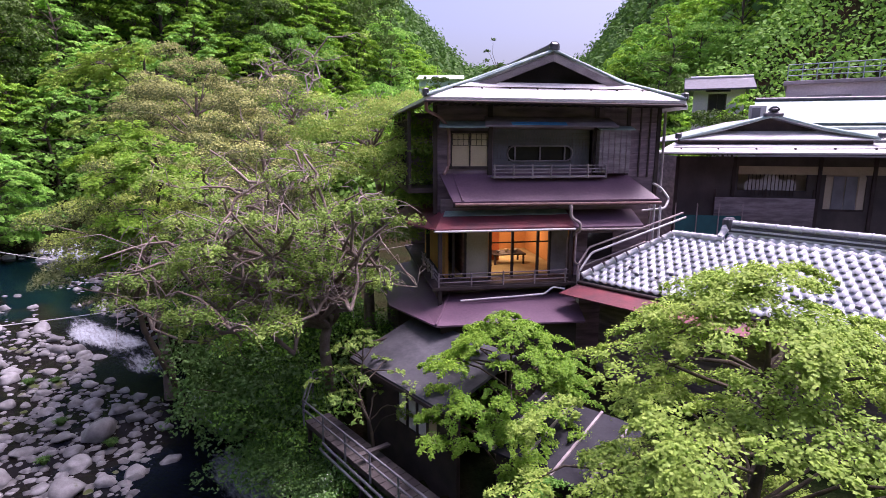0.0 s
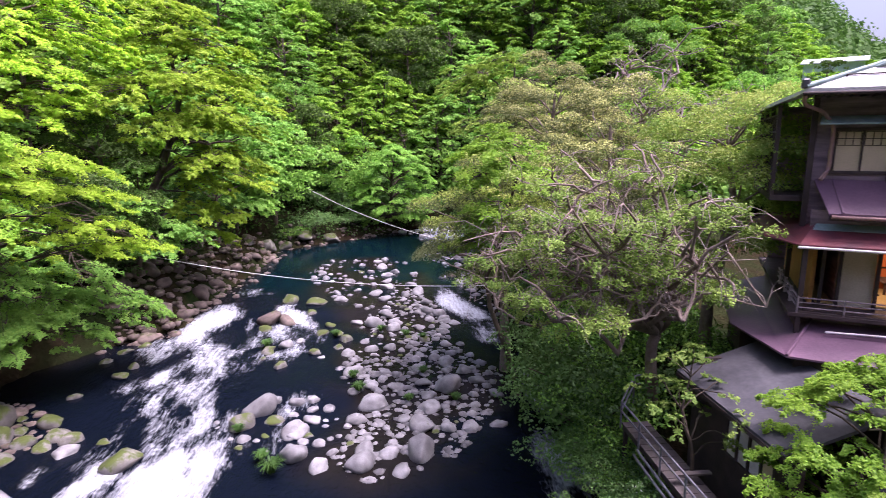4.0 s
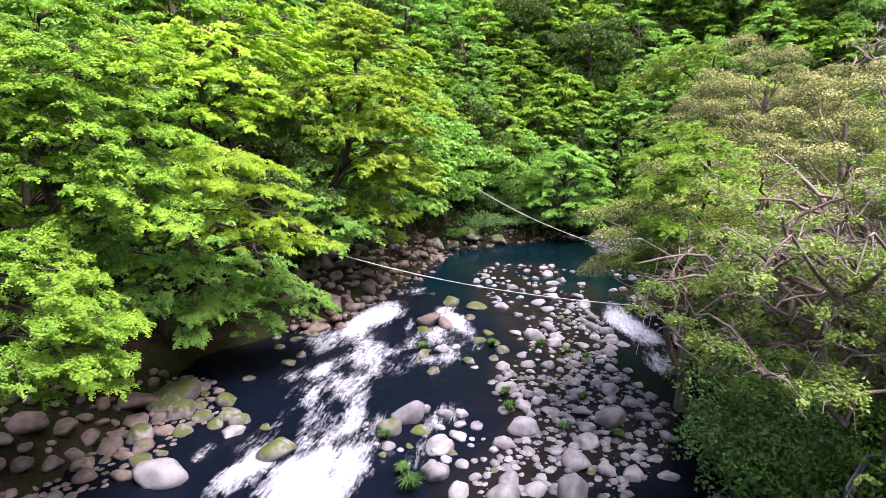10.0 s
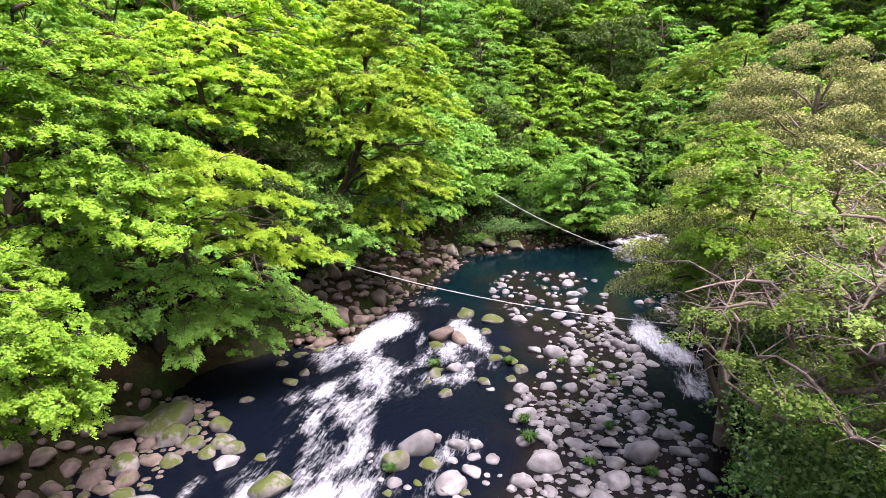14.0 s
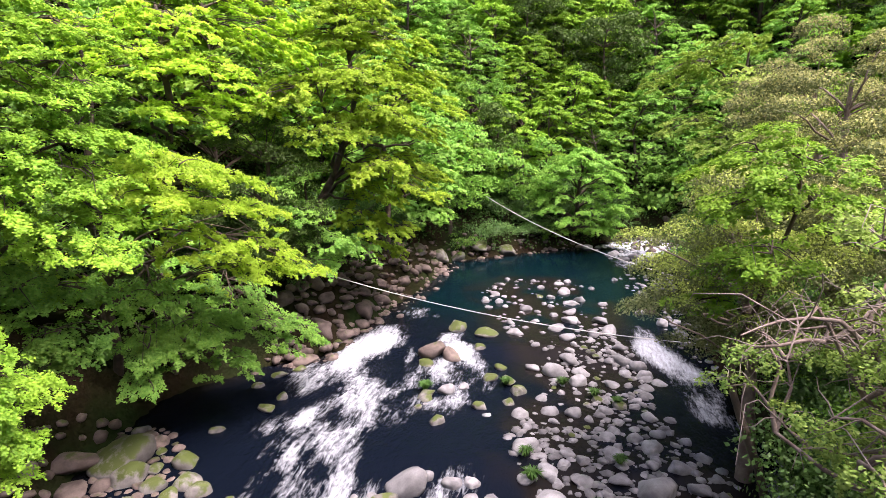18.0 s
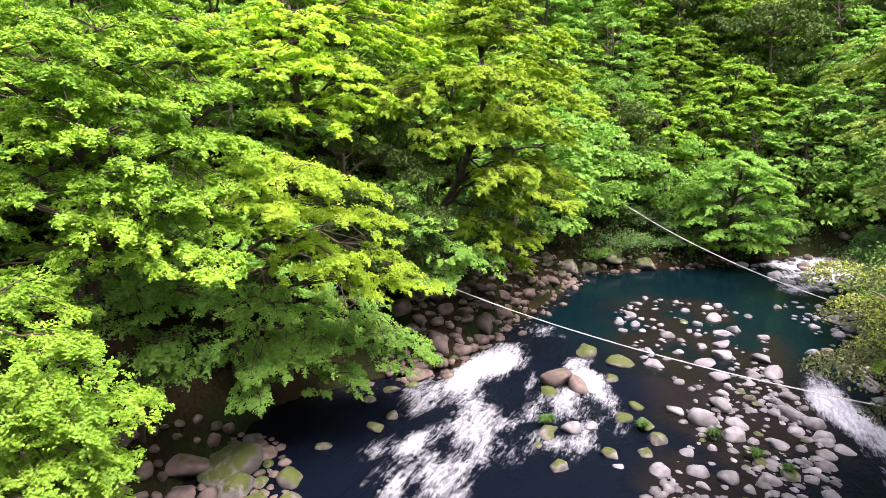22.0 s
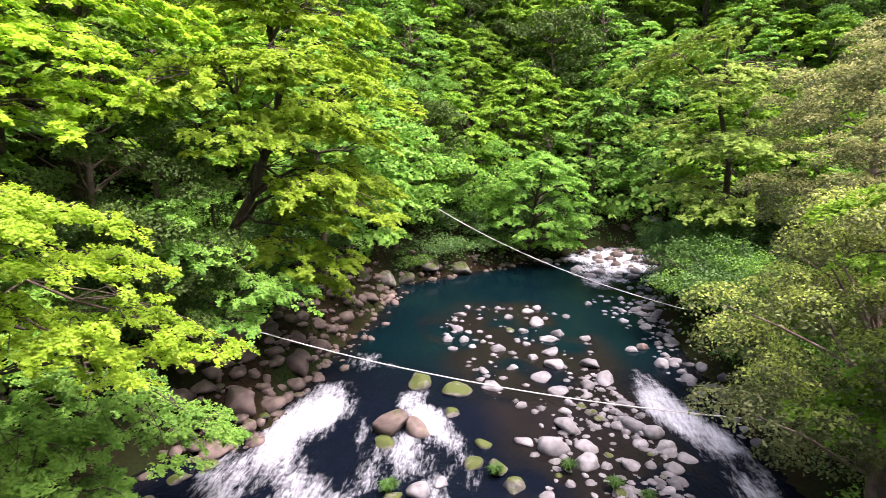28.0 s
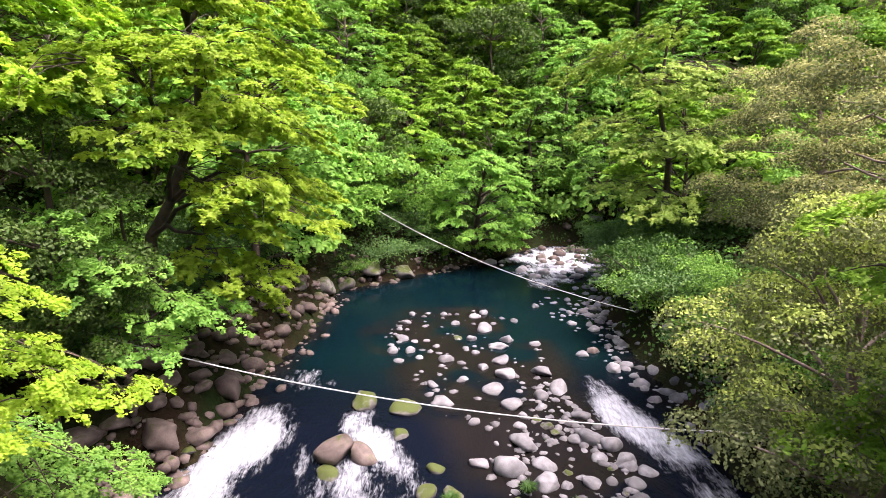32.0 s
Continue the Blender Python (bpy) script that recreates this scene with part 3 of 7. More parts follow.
for x, y, s in [(-29.5, 9.6, 0.79), (-27.1, 9.4, 1.12), (-26.3, 7.3, 0.75), (-21.9, 7, 0.74), (-19.8, 6.9, 1.7), (-22.9, 6.3, 1), (-24.8, 6.1, 1.12), (-23.6, 6, 1.07), (-25.9, 5.4, 0.68), (-23.1, 5.4, 0.86), (-25, 5.1, 0.72), (-23.9, 5, 0.98), (-27.5, 4.8, 0.94), (-24.9, 4.3, 1.53), (-23.2, 4.2, 1.01), (-26, 4.2, 2.53), (-21.9, 3.4, 0.59), (-21.8, 2.7, 1), (-23.5, 2.7, 1.41)]:
    rock(x, y, s, STONE_MOSS, rr, MOSSY, "river boulders", 0.15)
for x, y, s in [(-27.5, 33.1, 0.81), (-42.1, 24.8, 1.49), (-42.5, 23.4, 1.39), (-41, 20.1, 0.98), (-37.2, 20, 0.53), (-41.1, 20, 1.14), (-38.6, 19.9, 1.08), (-42.2, 19.4, 1.34), (-37.9, 19.4, 1.07), (-39.6, 18.9, 1.06), (-35.4, 18.2, 0.54), (-38.8, 18.2, 1.23), (-38.7, 17.8, 1.02), (-34.6, 17.7, 0.82), (-34.1, 17.6, 0.78), (-35.4, 17.3, 1.61), (-34.9, 16.9, 1.63), (-36.1, 16.4, 0.82), (-36.7, 16.2, 0.99), (-36.2, 16.1, 1.14), (-34.9, 15.8, 1.14), (-34.5, 15.7, 1.09), (-36.6, 15, 1.2), (-34.3, 14.5, 1.21), (-33.6, 14.5, 0.69), (-35.3, 14.1, 1.76), (-33.3, 13.7, 0.92), (-33.7, 13.5, 0.73), (-32.4, 13.5, 1.8)]:
    rock(x, y, s, STONE_BROWN, rr, BANK, "boulders of the bank", 0.15)
for x, y, s in [(-34.8, 13.3, 1.16), (-24.8, 2.7, 1.22), (-26.3, 2.7, 2.14), (-24.1, 2, 0.94), (-24.8, 1.5, 0.76), (-26.4, 1.3, 0.65), (-24, 1.1, 0.99), (-22.5, 0.9, 1.41), (-25.8, 0.8, 1.27), (-23.8, 0.4, 1.19), (-22.5, 0.1, 0.94), (-24.4, -0.4, 1.01), (-23.3, -0.5, 1.46)]:
    rock(x, y, s, STONE_BROWN, rr, BANK, "boulders of the bank", 0.15)
for x, y, s in [(-28.9, 18.2, 1.8), (-28.0, 18.9, 1.4)]:
    rock(x, y, s, STONE_BROWN, rr, "large brown-topped boulder splitting the fall", "river boulders", 0.1)
rock(-28.0, 17.4, 1.2, STONE_MOSS, rr, MOSSY, "river boulders", 0.25)
for x, y, s in [(-15.8, 11.2, 1.5), (-17.0, 12.2, 1.1), (-16.2, 14.3, 0.95), (-14.5, 11.4, 1.05), (-16.6, 15.6, 1.2), (-12.6, 14.4, 1.6), (-13.6, 12.4, 1.3), (-14.1, 13.1, 0.9), (-11.7, 17.9, 0.85), (-13.0, 16.4, 0.9)]:
    rock(x, y, s, STONE, rr, GREY, "river boulders", 0.1)
for x, y, s in [(-47.2, 33.4, 2.8), (-46.6, 36.2, 2.2), (-46.8, 30.8, 1.8)]:
    rock(x, y, s, STONE_MOSS, rr, "large mossy boulder at the edge of the pool", "river boulders", 0.1)


def strew(name, label, poly, count, small, big, mat, seed, power=2.0, gap=0.92):
    """Smaller boulders thrown over a stretch of the plan, none into another."""
    rng = np.random.default_rng(seed)
    shapes = []
    for i in range(5):
        me = rock_mesh(120 + i, mat, 2, 0.5 + 0.07 * (i % 4))
        shapes.append((np.array([v.co[:] for v in me.vertices]), np.array([p.vertices[:] for p in me.polygons])))
    lo, hi = np.min(poly, axis=0), np.max(poly, axis=0)
    cand = lo + (hi - lo) * rng.random((count * 30, 2))
    cand = cand[inside(cand, poly)]
    base = np.maximum(land(cand[:, 0], cand[:, 1])[0], water_level(cand[:, 0], cand[:, 1]) - 0.08)
    vs, fs, n = [], [], 0
    for (x, y), z in zip(cand, base):
        size = small + (big - small) * rng.random() ** power
        near = np.array(rock_spots)
        if (np.hypot(near[:, 0] - x, near[:, 1] - y) < gap * (near[:, 2] + size * 0.46)).any():
            continue
        rock_spots.append((x, y, size * 0.46))
        v, f = shapes[int(rng.integers(0, 5))]
        m = pose(x, y, z + size * 0.09, rng.uniform(-14, 14), rng.uniform(-14, 14), rng.uniform(0, 360)).to_3x3()
        vs.append((v * size * [0.92, 0.92, 0.78]) @ np.array(m).T + [x, y, z + size * 0.09])
        fs.append(f + n)
        n += len(v)
        count -= 1
        if count == 0:
            break
    tagged(new(name, arrays_mesh(name, np.concatenate(vs), np.concatenate(fs), mat, True)), label, "stones", kind="stuff")


STONE_MIX = stone_material("bar_stone", (0.275, 0.275, 0.28), (0.14, 0.138, 0.14), 0.14, True)
MOSS_MIX = stone_material("mossy_bar_stone", (0.21, 0.20, 0.185), (0.095, 0.09, 0.08), 0.38, True)
BROWN_MIX = stone_material("heaped_stone", (0.20, 0.155, 0.135), (0.08, 0.06, 0.05), 0.26, True)
strew("bar_stones", "pale grey rounded stones crowded on the gravel bar", BAR_LOW, 120, 0.32, 1.0, STONE_MIX, 201, 2.0, 1.0)
strew("upper_bar_stones", "pale grey stones scattered below the pool", BAR_UP, 26, 0.35, 0.9, STONE_MIX, 202, 2.0, 1.1)
strew("mossy_stones", "mossy stones standing in the shallow water", BAR_LOW + BAR_UP[5:6], 24, 0.35, 0.8, MOSS_MIX, 209, 2.0, 1.0)
strew("stream_stones", "pale stones between the channels of the river", [(-20.5, 10.0), (-18.6, 14.6), (-15.0, 13.4), (-13.8, 10.4), (-16.8, 10.6)], 18, 0.35, 0.8, STONE_MIX, 203)
strew("heaped_boulders", "brown boulders heaped up along the far bank", [(-30.5, 12.2), (-33.2, 16.3), (-37.6, 19.9), (-41.4, 25.2), (-45.2, 28.9), (-46.0, 27.4), (-42.8, 22.0), (-40.2, 17.2), (-36.4, 13.2), (-33.0, 11.0)], 150, 0.5, 1.7, BROWN_MIX, 204, 1.6, 0.78)
strew("landing_stones", "brown stones heaped at the foot of the bank", [(-19.6, -0.2), (-21.2, 2.4), (-24.6, 6.4), (-27.6, 5.6), (-28.4, 3.6), (-26.4, 1.2), (-25.0, -0.6), (-22.6, -2.6)], 170, 0.35, 1.25, BROWN_MIX, 205, 1.5, 0.74)
strew("shore_stones", "grey stones of the gravel shore", [(-35.0, 37.6), (-28.4, 34.4), (-23.6, 31.0), (-19.0, 27.4), (-19.4, 29.2), (-26.0, 35.6), (-32.0, 41.8), (-35.6, 46.0)], 80, 0.3, 0.95, STONE_MIX, 206)
strew("rapid_boulders", "grey boulders breaking the upstream rapid", [(-45.6, 45.0), (-38.0, 42.0), (-35.5, 48.0), (-38.0, 56.5), (-44.0, 56.0)], 50, 0.5, 1.5, STONE_MIX, 207)


# cobbles between the boulders, too many to count
def cobbles(name, label, n, mats, where, small, big, seed):
    rng = np.random.default_rng(seed)
    base = rock_mesh(90 + seed, mats, 1)
    bv = np.array([v.co[:] for v in base.vertices])
    bf = np.array([p.vertices[:] for p in base.polygons])
    vs, fs, k = [], [], 0
    spots_xy = np.array([where(rng) for _ in range(n)])
    zs = np.maximum(land(spots_xy[:, 0], spots_xy[:, 1])[0], water_level(spots_xy[:, 0], spots_xy[:, 1]) - 0.10)
    for (x, y), z in zip(spots_xy, zs):
        s = small + (big - small) * rng.random() ** 3
        a, t = rng.random() * 6.283, rng.normal(size=3) * 0.12
        c, sn = np.cos(a), np.sin(a)
        q = bv * [s * (0.7 + 0.5 * rng.random()), s, s * (0.7 + 0.5 * rng.random())]
        q = np.stack([q[:, 0] * c - q[:, 1] * sn, q[:, 0] * sn + q[:, 1] * c, q[:, 2] + t[0] * q[:, 0]], -1)
        vs.append(q + [x, y, z + 0.1 * s])
        fs.append(bf + k * len(bv))
        k += 1
    tagged(new(name, arrays_mesh(name, np.concatenate(vs), np.concatenate(fs), mats, True)), label, "stones", kind="stuff")




def on_bar(rng):
    while True:
        x, y = rng.uniform(-40, -11), rng.uniform(11, 35)
        low = inside(np.array([[x, y]]), BAR_LOW)[0]
        if (low or (rng.random() < 0.12 and inside(np.array([[x, y]]), BAR_UP)[0])) and waves(x, y, 0.9, 21) > -0.45:
            return x, y


def along(line, a, b):
    seg = [(np.array(p, float), np.array(q, float)) for p, q in zip(line, line[1:])]

    def pick(rng):
        while True:
            p, q = seg[int(rng.integers(0, len(seg)))]
            c = p + (q - p) * rng.random() + rng.normal(size=2) * 0.3
            n = np.array([-(q - p)[1], (q - p)[0]]) / np.linalg.norm(q - p)
            c = c + n * rng.uniform(a, b)
            if rng.random() < 0.4 + 0.6 * (waves(c[0], c[1], 0.5, 22) > 0):
                return float(c[0]), float(c[1])
    return pick


STONE_SMALL = stone_material("cobble_stone", (0.215, 0.212, 0.215), (0.098, 0.096, 0.097), 0.12, True)
cobbles("cobbles", "grey cobbles and gravel of the river bar", 3000, STONE_SMALL, on_bar, 0.10, 0.5, 1)
cobbles("bank_stones", "brown stones heaped along the bank", 420, STONE_BROWN, along(LEFT_BANK[5:12], -0.7, 1.6), 0.25, 0.8, 2)
cobbles("shore_gravel", "grey gravel and stones of the far shore", 420, STONE_SMALL, along(RIGHT_BANK[5:10], -2.2, 1.4), 0.2, 0.9, 3)
cobbles("rapid_stones", "dark stones in the upstream rapid", 70, STONE_BROWN, lambda rng: (rng.uniform(-46, -38), rng.uniform(47, 62)), 0.4, 1.5, 4)


# ---- materials of the buildings ----
WOOD = material("weathered_boards", (0.30, 0.22, 0.25), 0.85, 0, (0.13, 0.095, 0.115), 1.2, 24, 0.5, stretch=(1, 1, 6), per=0.35)
WOOD_GREY = material("grey_boards", (0.30, 0.26, 0.275), 0.85, 0, (0.16, 0.13, 0.145), 1.5, 24, 0.5, stretch=(1, 1, 6), per=0.4)
TIMBER = material("dark_timber", (0.06, 0.04, 0.038), 0.75, 0, (0.03, 0.02, 0.02), 2, 30, 0.4, per=0.2)
TIMBER_PALE = material("bleached_timber", (0.38, 0.33, 0.34), 0.8, 0, (0.24, 0.20, 0.21), 2, 30, 0.4, per=0.2)
PURPLE = material("purple_roof_sheet", (0.15, 0.088, 0.128), 0.45, 0.0, (0.11, 0.066, 0.098), 0.9, 14, 0.15, spec=0.3)
RED = material("red_roof_sheet", (0.20, 0.045, 0.055), 0.5, 0.0, (0.11, 0.04, 0.05), 1.6, 14, 0.2)
PALE_ROOF = material("pale_metal_roof", (0.66, 0.66, 0.67), 0.3, 0.2, (0.54, 0.54, 0.55), 0.8, 12, 0.1)
COPPER = material("copper_green", (0.34, 0.44, 0.42), 0.6, 0.1, (0.20, 0.30, 0.29), 3, 30, 0.2)
GREY_SHEET = material("grey_sheet", (0.11, 0.11, 0.12), 0.7, 0.0, (0.05, 0.05, 0.058), 0.8, 9, 0.3, spec=0.15)
PIPE = material("painted_pipe", (0.42, 0.36, 0.36), 0.5, 0, (0.30, 0.24, 0.24), 5, 40, 0.1)
PIPE_PINK = material("rusty_pipe", (0.34, 0.20, 0.18), 0.6, 0, (0.20, 0.11, 0.10), 5, 40, 0.1)
WHITE_PIPE = material("white_pipe", (0.72, 0.71, 0.72), 0.4, 0, (0.6, 0.58, 0.58), 5, 40, 0.05)
PAPER = material("shoji_paper", (0.62, 0.50, 0.34), 0.9, 0, (0.52, 0.42, 0.28), 2, 40, 0.05)
PLASTER = material("plaster", (0.55, 0.47, 0.36), 0.9, 0, (0.45, 0.38, 0.28), 1.5, 30, 0.15)
DULL_WALL = material("smoky_wall", (0.10, 0.085, 0.08), 0.9, 0, (0.06, 0.05, 0.05), 1.2, 20, 0.2)
ROOM_WALL = material("ochre_wall", (0.58, 0.30, 0.09), 0.9, 0, (0.50, 0.25, 0.07), 1, 20, 0.1)
ORANGE = material("orange_fusuma", (0.62, 0.20, 0.05), 0.8, 0, (0.55, 0.16, 0.04), 1, 20, 0.05)
TATAMI = material("tatami", (0.50, 0.42, 0.20), 0.9, 0, (0.42, 0.34, 0.15), 2, 90, 0.3)
SCREEN = material("insect_screen", (0.22, 0.22, 0.24), 0.7, 0, (0.16, 0.16, 0.18), 2, 50, 0.2)
CONCRETE = material("stained_concrete", (0.40, 0.36, 0.38), 0.9, 0, (0.28, 0.25, 0.26), 0.4, 8, 0.2)
PINK_WALL = material("pink_rendered_wall", (0.66, 0.60, 0.62), 0.9, 0, (0.54, 0.47, 0.50), 0.3, 8, 0.15)
TILE = material("glazed_tile", (0.78, 0.79, 0.82), 0.2, 0.0, (0.66, 0.67, 0.70), 2.5, 20, 0.08, per=0.45)
TILE_DARK = material("ridge_tile", (0.10, 0.10, 0.12), 0.4, 0, (0.06, 0.06, 0.07), 3, 30, 0.2, per=0.2)
NET = material("teal_net", (0.02, 0.13, 0.14), 0.8, 0, (0.015, 0.09, 0.10), 2, 60, 0.3)
BLUE = material("blue_sheet", (0.05, 0.30, 0.55), 0.6, 0, (0.04, 0.24, 0.46), 4, 30, 0.1)
STEEL = material("galvanised_rail", (0.26, 0.26, 0.30), 0.5, 0.5, (0.16, 0.16, 0.19), 4, 40, 0.1)
STONE_WALL = material("foundation_stone", (0.14, 0.13, 0.12), 0.9, 0, (0.07, 0.07, 0.06), 1.2, 10, 0.6)
GLASS = bpy.data.materials.new("window_glass")
GLASS.use_nodes = True
gb = GLASS.node_tree.nodes["Principled BSDF"]
gb.inputs["Base Color"].default_value = (0.85, 0.88, 0.86, 1)
gb.inputs["Roughness"].default_value, gb.inputs["Transmission Weight"].default_value, gb.inputs["IOR"].default_value = 0.04, 1.0, 1.1
DARK_GLASS = material("dark_glass", (0.02, 0.02, 0.024), 0.12, 0, (0.03, 0.03, 0.03), 1, 5, 0.02)


def slab(name, mat, pts, thick):
    """A flat or folded sheet of that thickness under the polygon pts."""
    n = len(pts)
    c = tuple(sum(p[i] for p in pts) / n for i in range(3))
    flat_one = n == 4
    top = [tuple(p) for p in pts]
    low = [(p[0], p[1], p[2] - thick) for p in pts]
    vs = top + low
    fs = [(i, n + i, n + (i + 1) % n, (i + 1) % n) for i in range(n)]
    if flat_one:
        fs += [tuple(range(n)), tuple(range(2 * n - 1, n - 1, -1))]
    else:
        vs += [c, (c[0], c[1], c[2] - thick)]
        fs += [(i, (i + 1) % n, 2 * n) for i in range(n)] + [(n + (i + 1) % n, n + i, 2 * n + 1) for i in range(n)]
    me = mesh_of(name, vs, fs, mat)
    bm = bmesh.new()
    bm.from_mesh(me)
    bmesh.ops.recalc_face_normals(bm, faces=bm.faces)
    bm.to_mesh(me)
    bm.free()
    return me


def pipe(name, mat, pts, r=0.04, sides=8):
    # bends are rounded by an extra point on either side
    out = [Vector(pts[0])]
    for a, b, c in zip(pts, pts[1:], pts[2:]):
        a, b, c = Vector(a), Vector(b), Vector(c)
        k = min(2.2 * r, (a - b).length / 3, (c - b).length / 3)
        out += [b + (a - b).normalized() * k, b + ((a - b).normalized() + (c - b).normalized()) * k * 0.3, b + (c - b).normalized() * k]
    out.append(Vector(pts[-1]))
    v, f = tube([tuple(p) for p in out], r, sides)
    return arrays_mesh(name, v, f, mat, True)


def wall_with(name, mat, u0, u1, z0, z1, holes, v0=0.0, v1=0.14):
    """A wall in the plane v, with rectangular openings (u0, u1, z0, z1) through it."""
    us = sorted({u0, u1, *[h[0] for h in holes], *[h[1] for h in holes]})
    zs = sorted({z0, z1, *[h[2] for h in holes], *[h[3] for h in holes]})
    bm = bmesh.new()
    for a, b in zip(us, us[1:]):
        for c, d in zip(zs, zs[1:]):
            m, k = (a + b) / 2, (c + d) / 2
            if not any(h[0] < m < h[1] and h[2] < k < h[3] for h in holes):
                block(bm, a, v0, c, b, v1, d)
    bmesh.ops.remove_doubles(bm, verts=bm.verts, dist=0.0005)
    return done(bm, name, mat)


def lattice(bm, u0, u1, z0, z1, nu, nz, v, w=0.03, d=0.03):
    for i in range(nu + 1):
        u = u0 + (u1 - u0) * i / nu
        block(bm, u - w / 2, v - d / 2, z0, u + w / 2, v + d / 2, z1)
    for i in range(nz + 1):
        z = z0 + (z1 - z0) * i / nz
        block(bm, u0, v - d / 2 - 0.003, z - w / 2, u1, v + d / 2 + 0.003, z + w / 2)


# ---- the inn ----
INN = pose(-2.41, 18.68, 0, 0, 0, 18)
inn = empty("inn_house", INN, "old three-storey timber inn with purple and red canopy roofs", "house")
holes = [(0.47, 1.65, 11.95, 13.0), (1.8, 5.15, 11.9, 13.12)]
part("upper_wall", wall_with("upper_wall", WOOD, 0, 7.4, 10.4, 13.95, holes), inn)
part("side_wall", box("side_wall", WOOD, 7.28, 0.142, 8.4, 7.42, 6.4, 13.9), inn)
part("side_wall", box("side_wall", WOOD, 0.9, 0.142, 8.4, 1.04, 6.4, 13.7), inn)
part("back_wall", box("back_wall", WOOD, 0, 6.402, 8.4, 7.42, 6.54, 13.9), inn)
part("attic_floor", box("attic_floor", TIMBER, 1.05, 0.15, 13.2, 7.27, 6.39, 13.3), inn)
part("middle_floor", box("middle_floor", TIMBER, 1.05, 0.15, 10.75, 7.27, 6.39, 10.9), inn)
for u in (-0.03, 1.7, 5.2, 6.3, 7.36):
    part("post", box("post", TIMBER, u - 0.07, -0.06, 10.5, u + 0.07, 0.0, 13.9, 0.008), inn)
# the boarded bay on the right: each board overlaps the one below
bd = box("board", WOOD, 0, -0.03, 0, 1.0, 0, 0.235, 0.006)
for i in range(9):
    part("board", bd, inn, "", pose(6.34, -0.003, 11.62 + i * 0.245, -3))
for u in (6.72, 7.05):
    part("batten", box("batten", TIMBER, u - 0.025, -0.07, 11.6, u + 0.025, -0.034, 13.85, 0.004), inn)
for i in range(6):
    part("board", box("board", WOOD, 5.3 + 0.17 * i, -0.02, 13.2, 5.44 + 0.17 * i + 0.025, -0.004, 13.9, 0.004), inn)
# small window with paper panes
win = part("window", wall_with("window", TIMBER, 0.42, 1.7, 11.9, 13.06, [(0.5, 1.04, 11.98, 12.98), (1.08, 1.62, 11.98, 12.98)], -0.05, 0.06), inn)
for u in (0.5, 1.08):
    p = part("pane", box("pane", PAPER, u, 0.0, 11.98, u + 0.54, 0.012, 12.98, 0), win)
    bm = bmesh.new()
    lattice(bm, u + 0.02, u + 0.52, 12.62, 12.96, 3, 2, -0.012, 0.015, 0.015)
    part("muntin", done(bm, "muntin", TIMBER), win)
# the recess with its oval window and low balcony
rec = part("recess", wall_with("recess", SCREEN, 1.8, 5.15, 11.9, 13.12, [(2.40, 4.52, 12.13, 12.59)], 0.32, 0.38), inn, "grey latticed screen with an oval opening")
bm = bmesh.new()
lattice(bm, 1.82, 2.36, 11.92, 13.1, 5, 12, 0.315, 0.008, 0.01)
lattice(bm, 4.56, 5.13, 11.92, 13.1, 5, 12, 0.315, 0.008, 0.01)
lattice(bm, 2.37, 4.55, 12.62, 13.1, 20, 5, 0.315, 0.008, 0.01)
lattice(bm, 2.37, 4.55, 11.92, 12.10, 20, 2, 0.315, 0.008, 0.01)
part("lattice", done(bm, "lattice", WOOD_GREY), rec)
ring = []
for i in range(41):
    a = math.pi / 2 + i * 2 * math.pi / 40
    c = 0.84 if math.cos(a) > 0 else -0.84
    ring.append((3.46 + c + 0.26 * math.cos(a), 0.30, 12.36 + 0.24 * math.sin(a)))
ring.append(ring[0])
ov, of = tube(ring, 0.028, 6)
part("oval_frame", arrays_mesh("oval_frame", ov, of, TIMBER_PALE, True), rec)
part("pane", box("pane", DARK_GLASS, 2.36, 0.40, 12.1, 4.56, 0.41, 12.62, 0), rec)
for u in (2.62, 3.46, 4.3):
    part("mullion", box("mullion", TIMBER_PALE, u - 0.02, 0.30, 12.12, u + 0.02, 0.35, 12.6, 0), rec)
bal = part("balcony", box("balcony", TIMBER_PALE, 1.72, -0.42, 11.62, 5.44, 0.0, 11.69, 0.01), inn)
for z in (11.78, 11.88, 11.99):
    part("rail", box("rail", TIMBER_PALE, 1.72, -0.42, z, 5.44, -0.37, z + 0.03, 0.006), bal)
for i in range(7):
    u = 1.74 + i * 0.61
    part("baluster", box("baluster", TIMBER_PALE, u, -0.435, 11.6, u + 0.04, -0.43 + 0.06, 12.04, 0.006), bal)
# canopies over the windows
part("canopy", slab("canopy", WOOD_GREY, [(1.42, -0.55, 13.22), (5.70, -0.55, 13.22), (5.62, -0.0, 13.5), (1.52, -0.0, 13.5)], 0.05), inn)
part("blue_patch", slab("blue_patch", BLUE, [(2.25, -0.562, 13.245), (4.0, -0.562, 13.245), (4.0, -0.40, 13.327), (2.25, -0.40, 13.327)], 0.018), inn, "blue plastic sheet on the canopy edge")
part("canopy", slab("canopy", COPPER, [(0.02, -0.5, 13.17), (1.53, -0.5, 13.17), (1.53, -0.0, 13.36), (0.12, -0.0, 13.36)], 0.04), inn)
part("shutter_box", box("shutter_box", WOOD_GREY, 5.2, -0.32, 11.74, 6.26, -0.062, 13.12, 0.01), inn)
for i in range(5):
    part("batten", box("batten", WOOD, 5.3 + i * 0.2, -0.335, 11.76, 5.33 + i * 0.2, -0.322, 13.1, 0), inn)
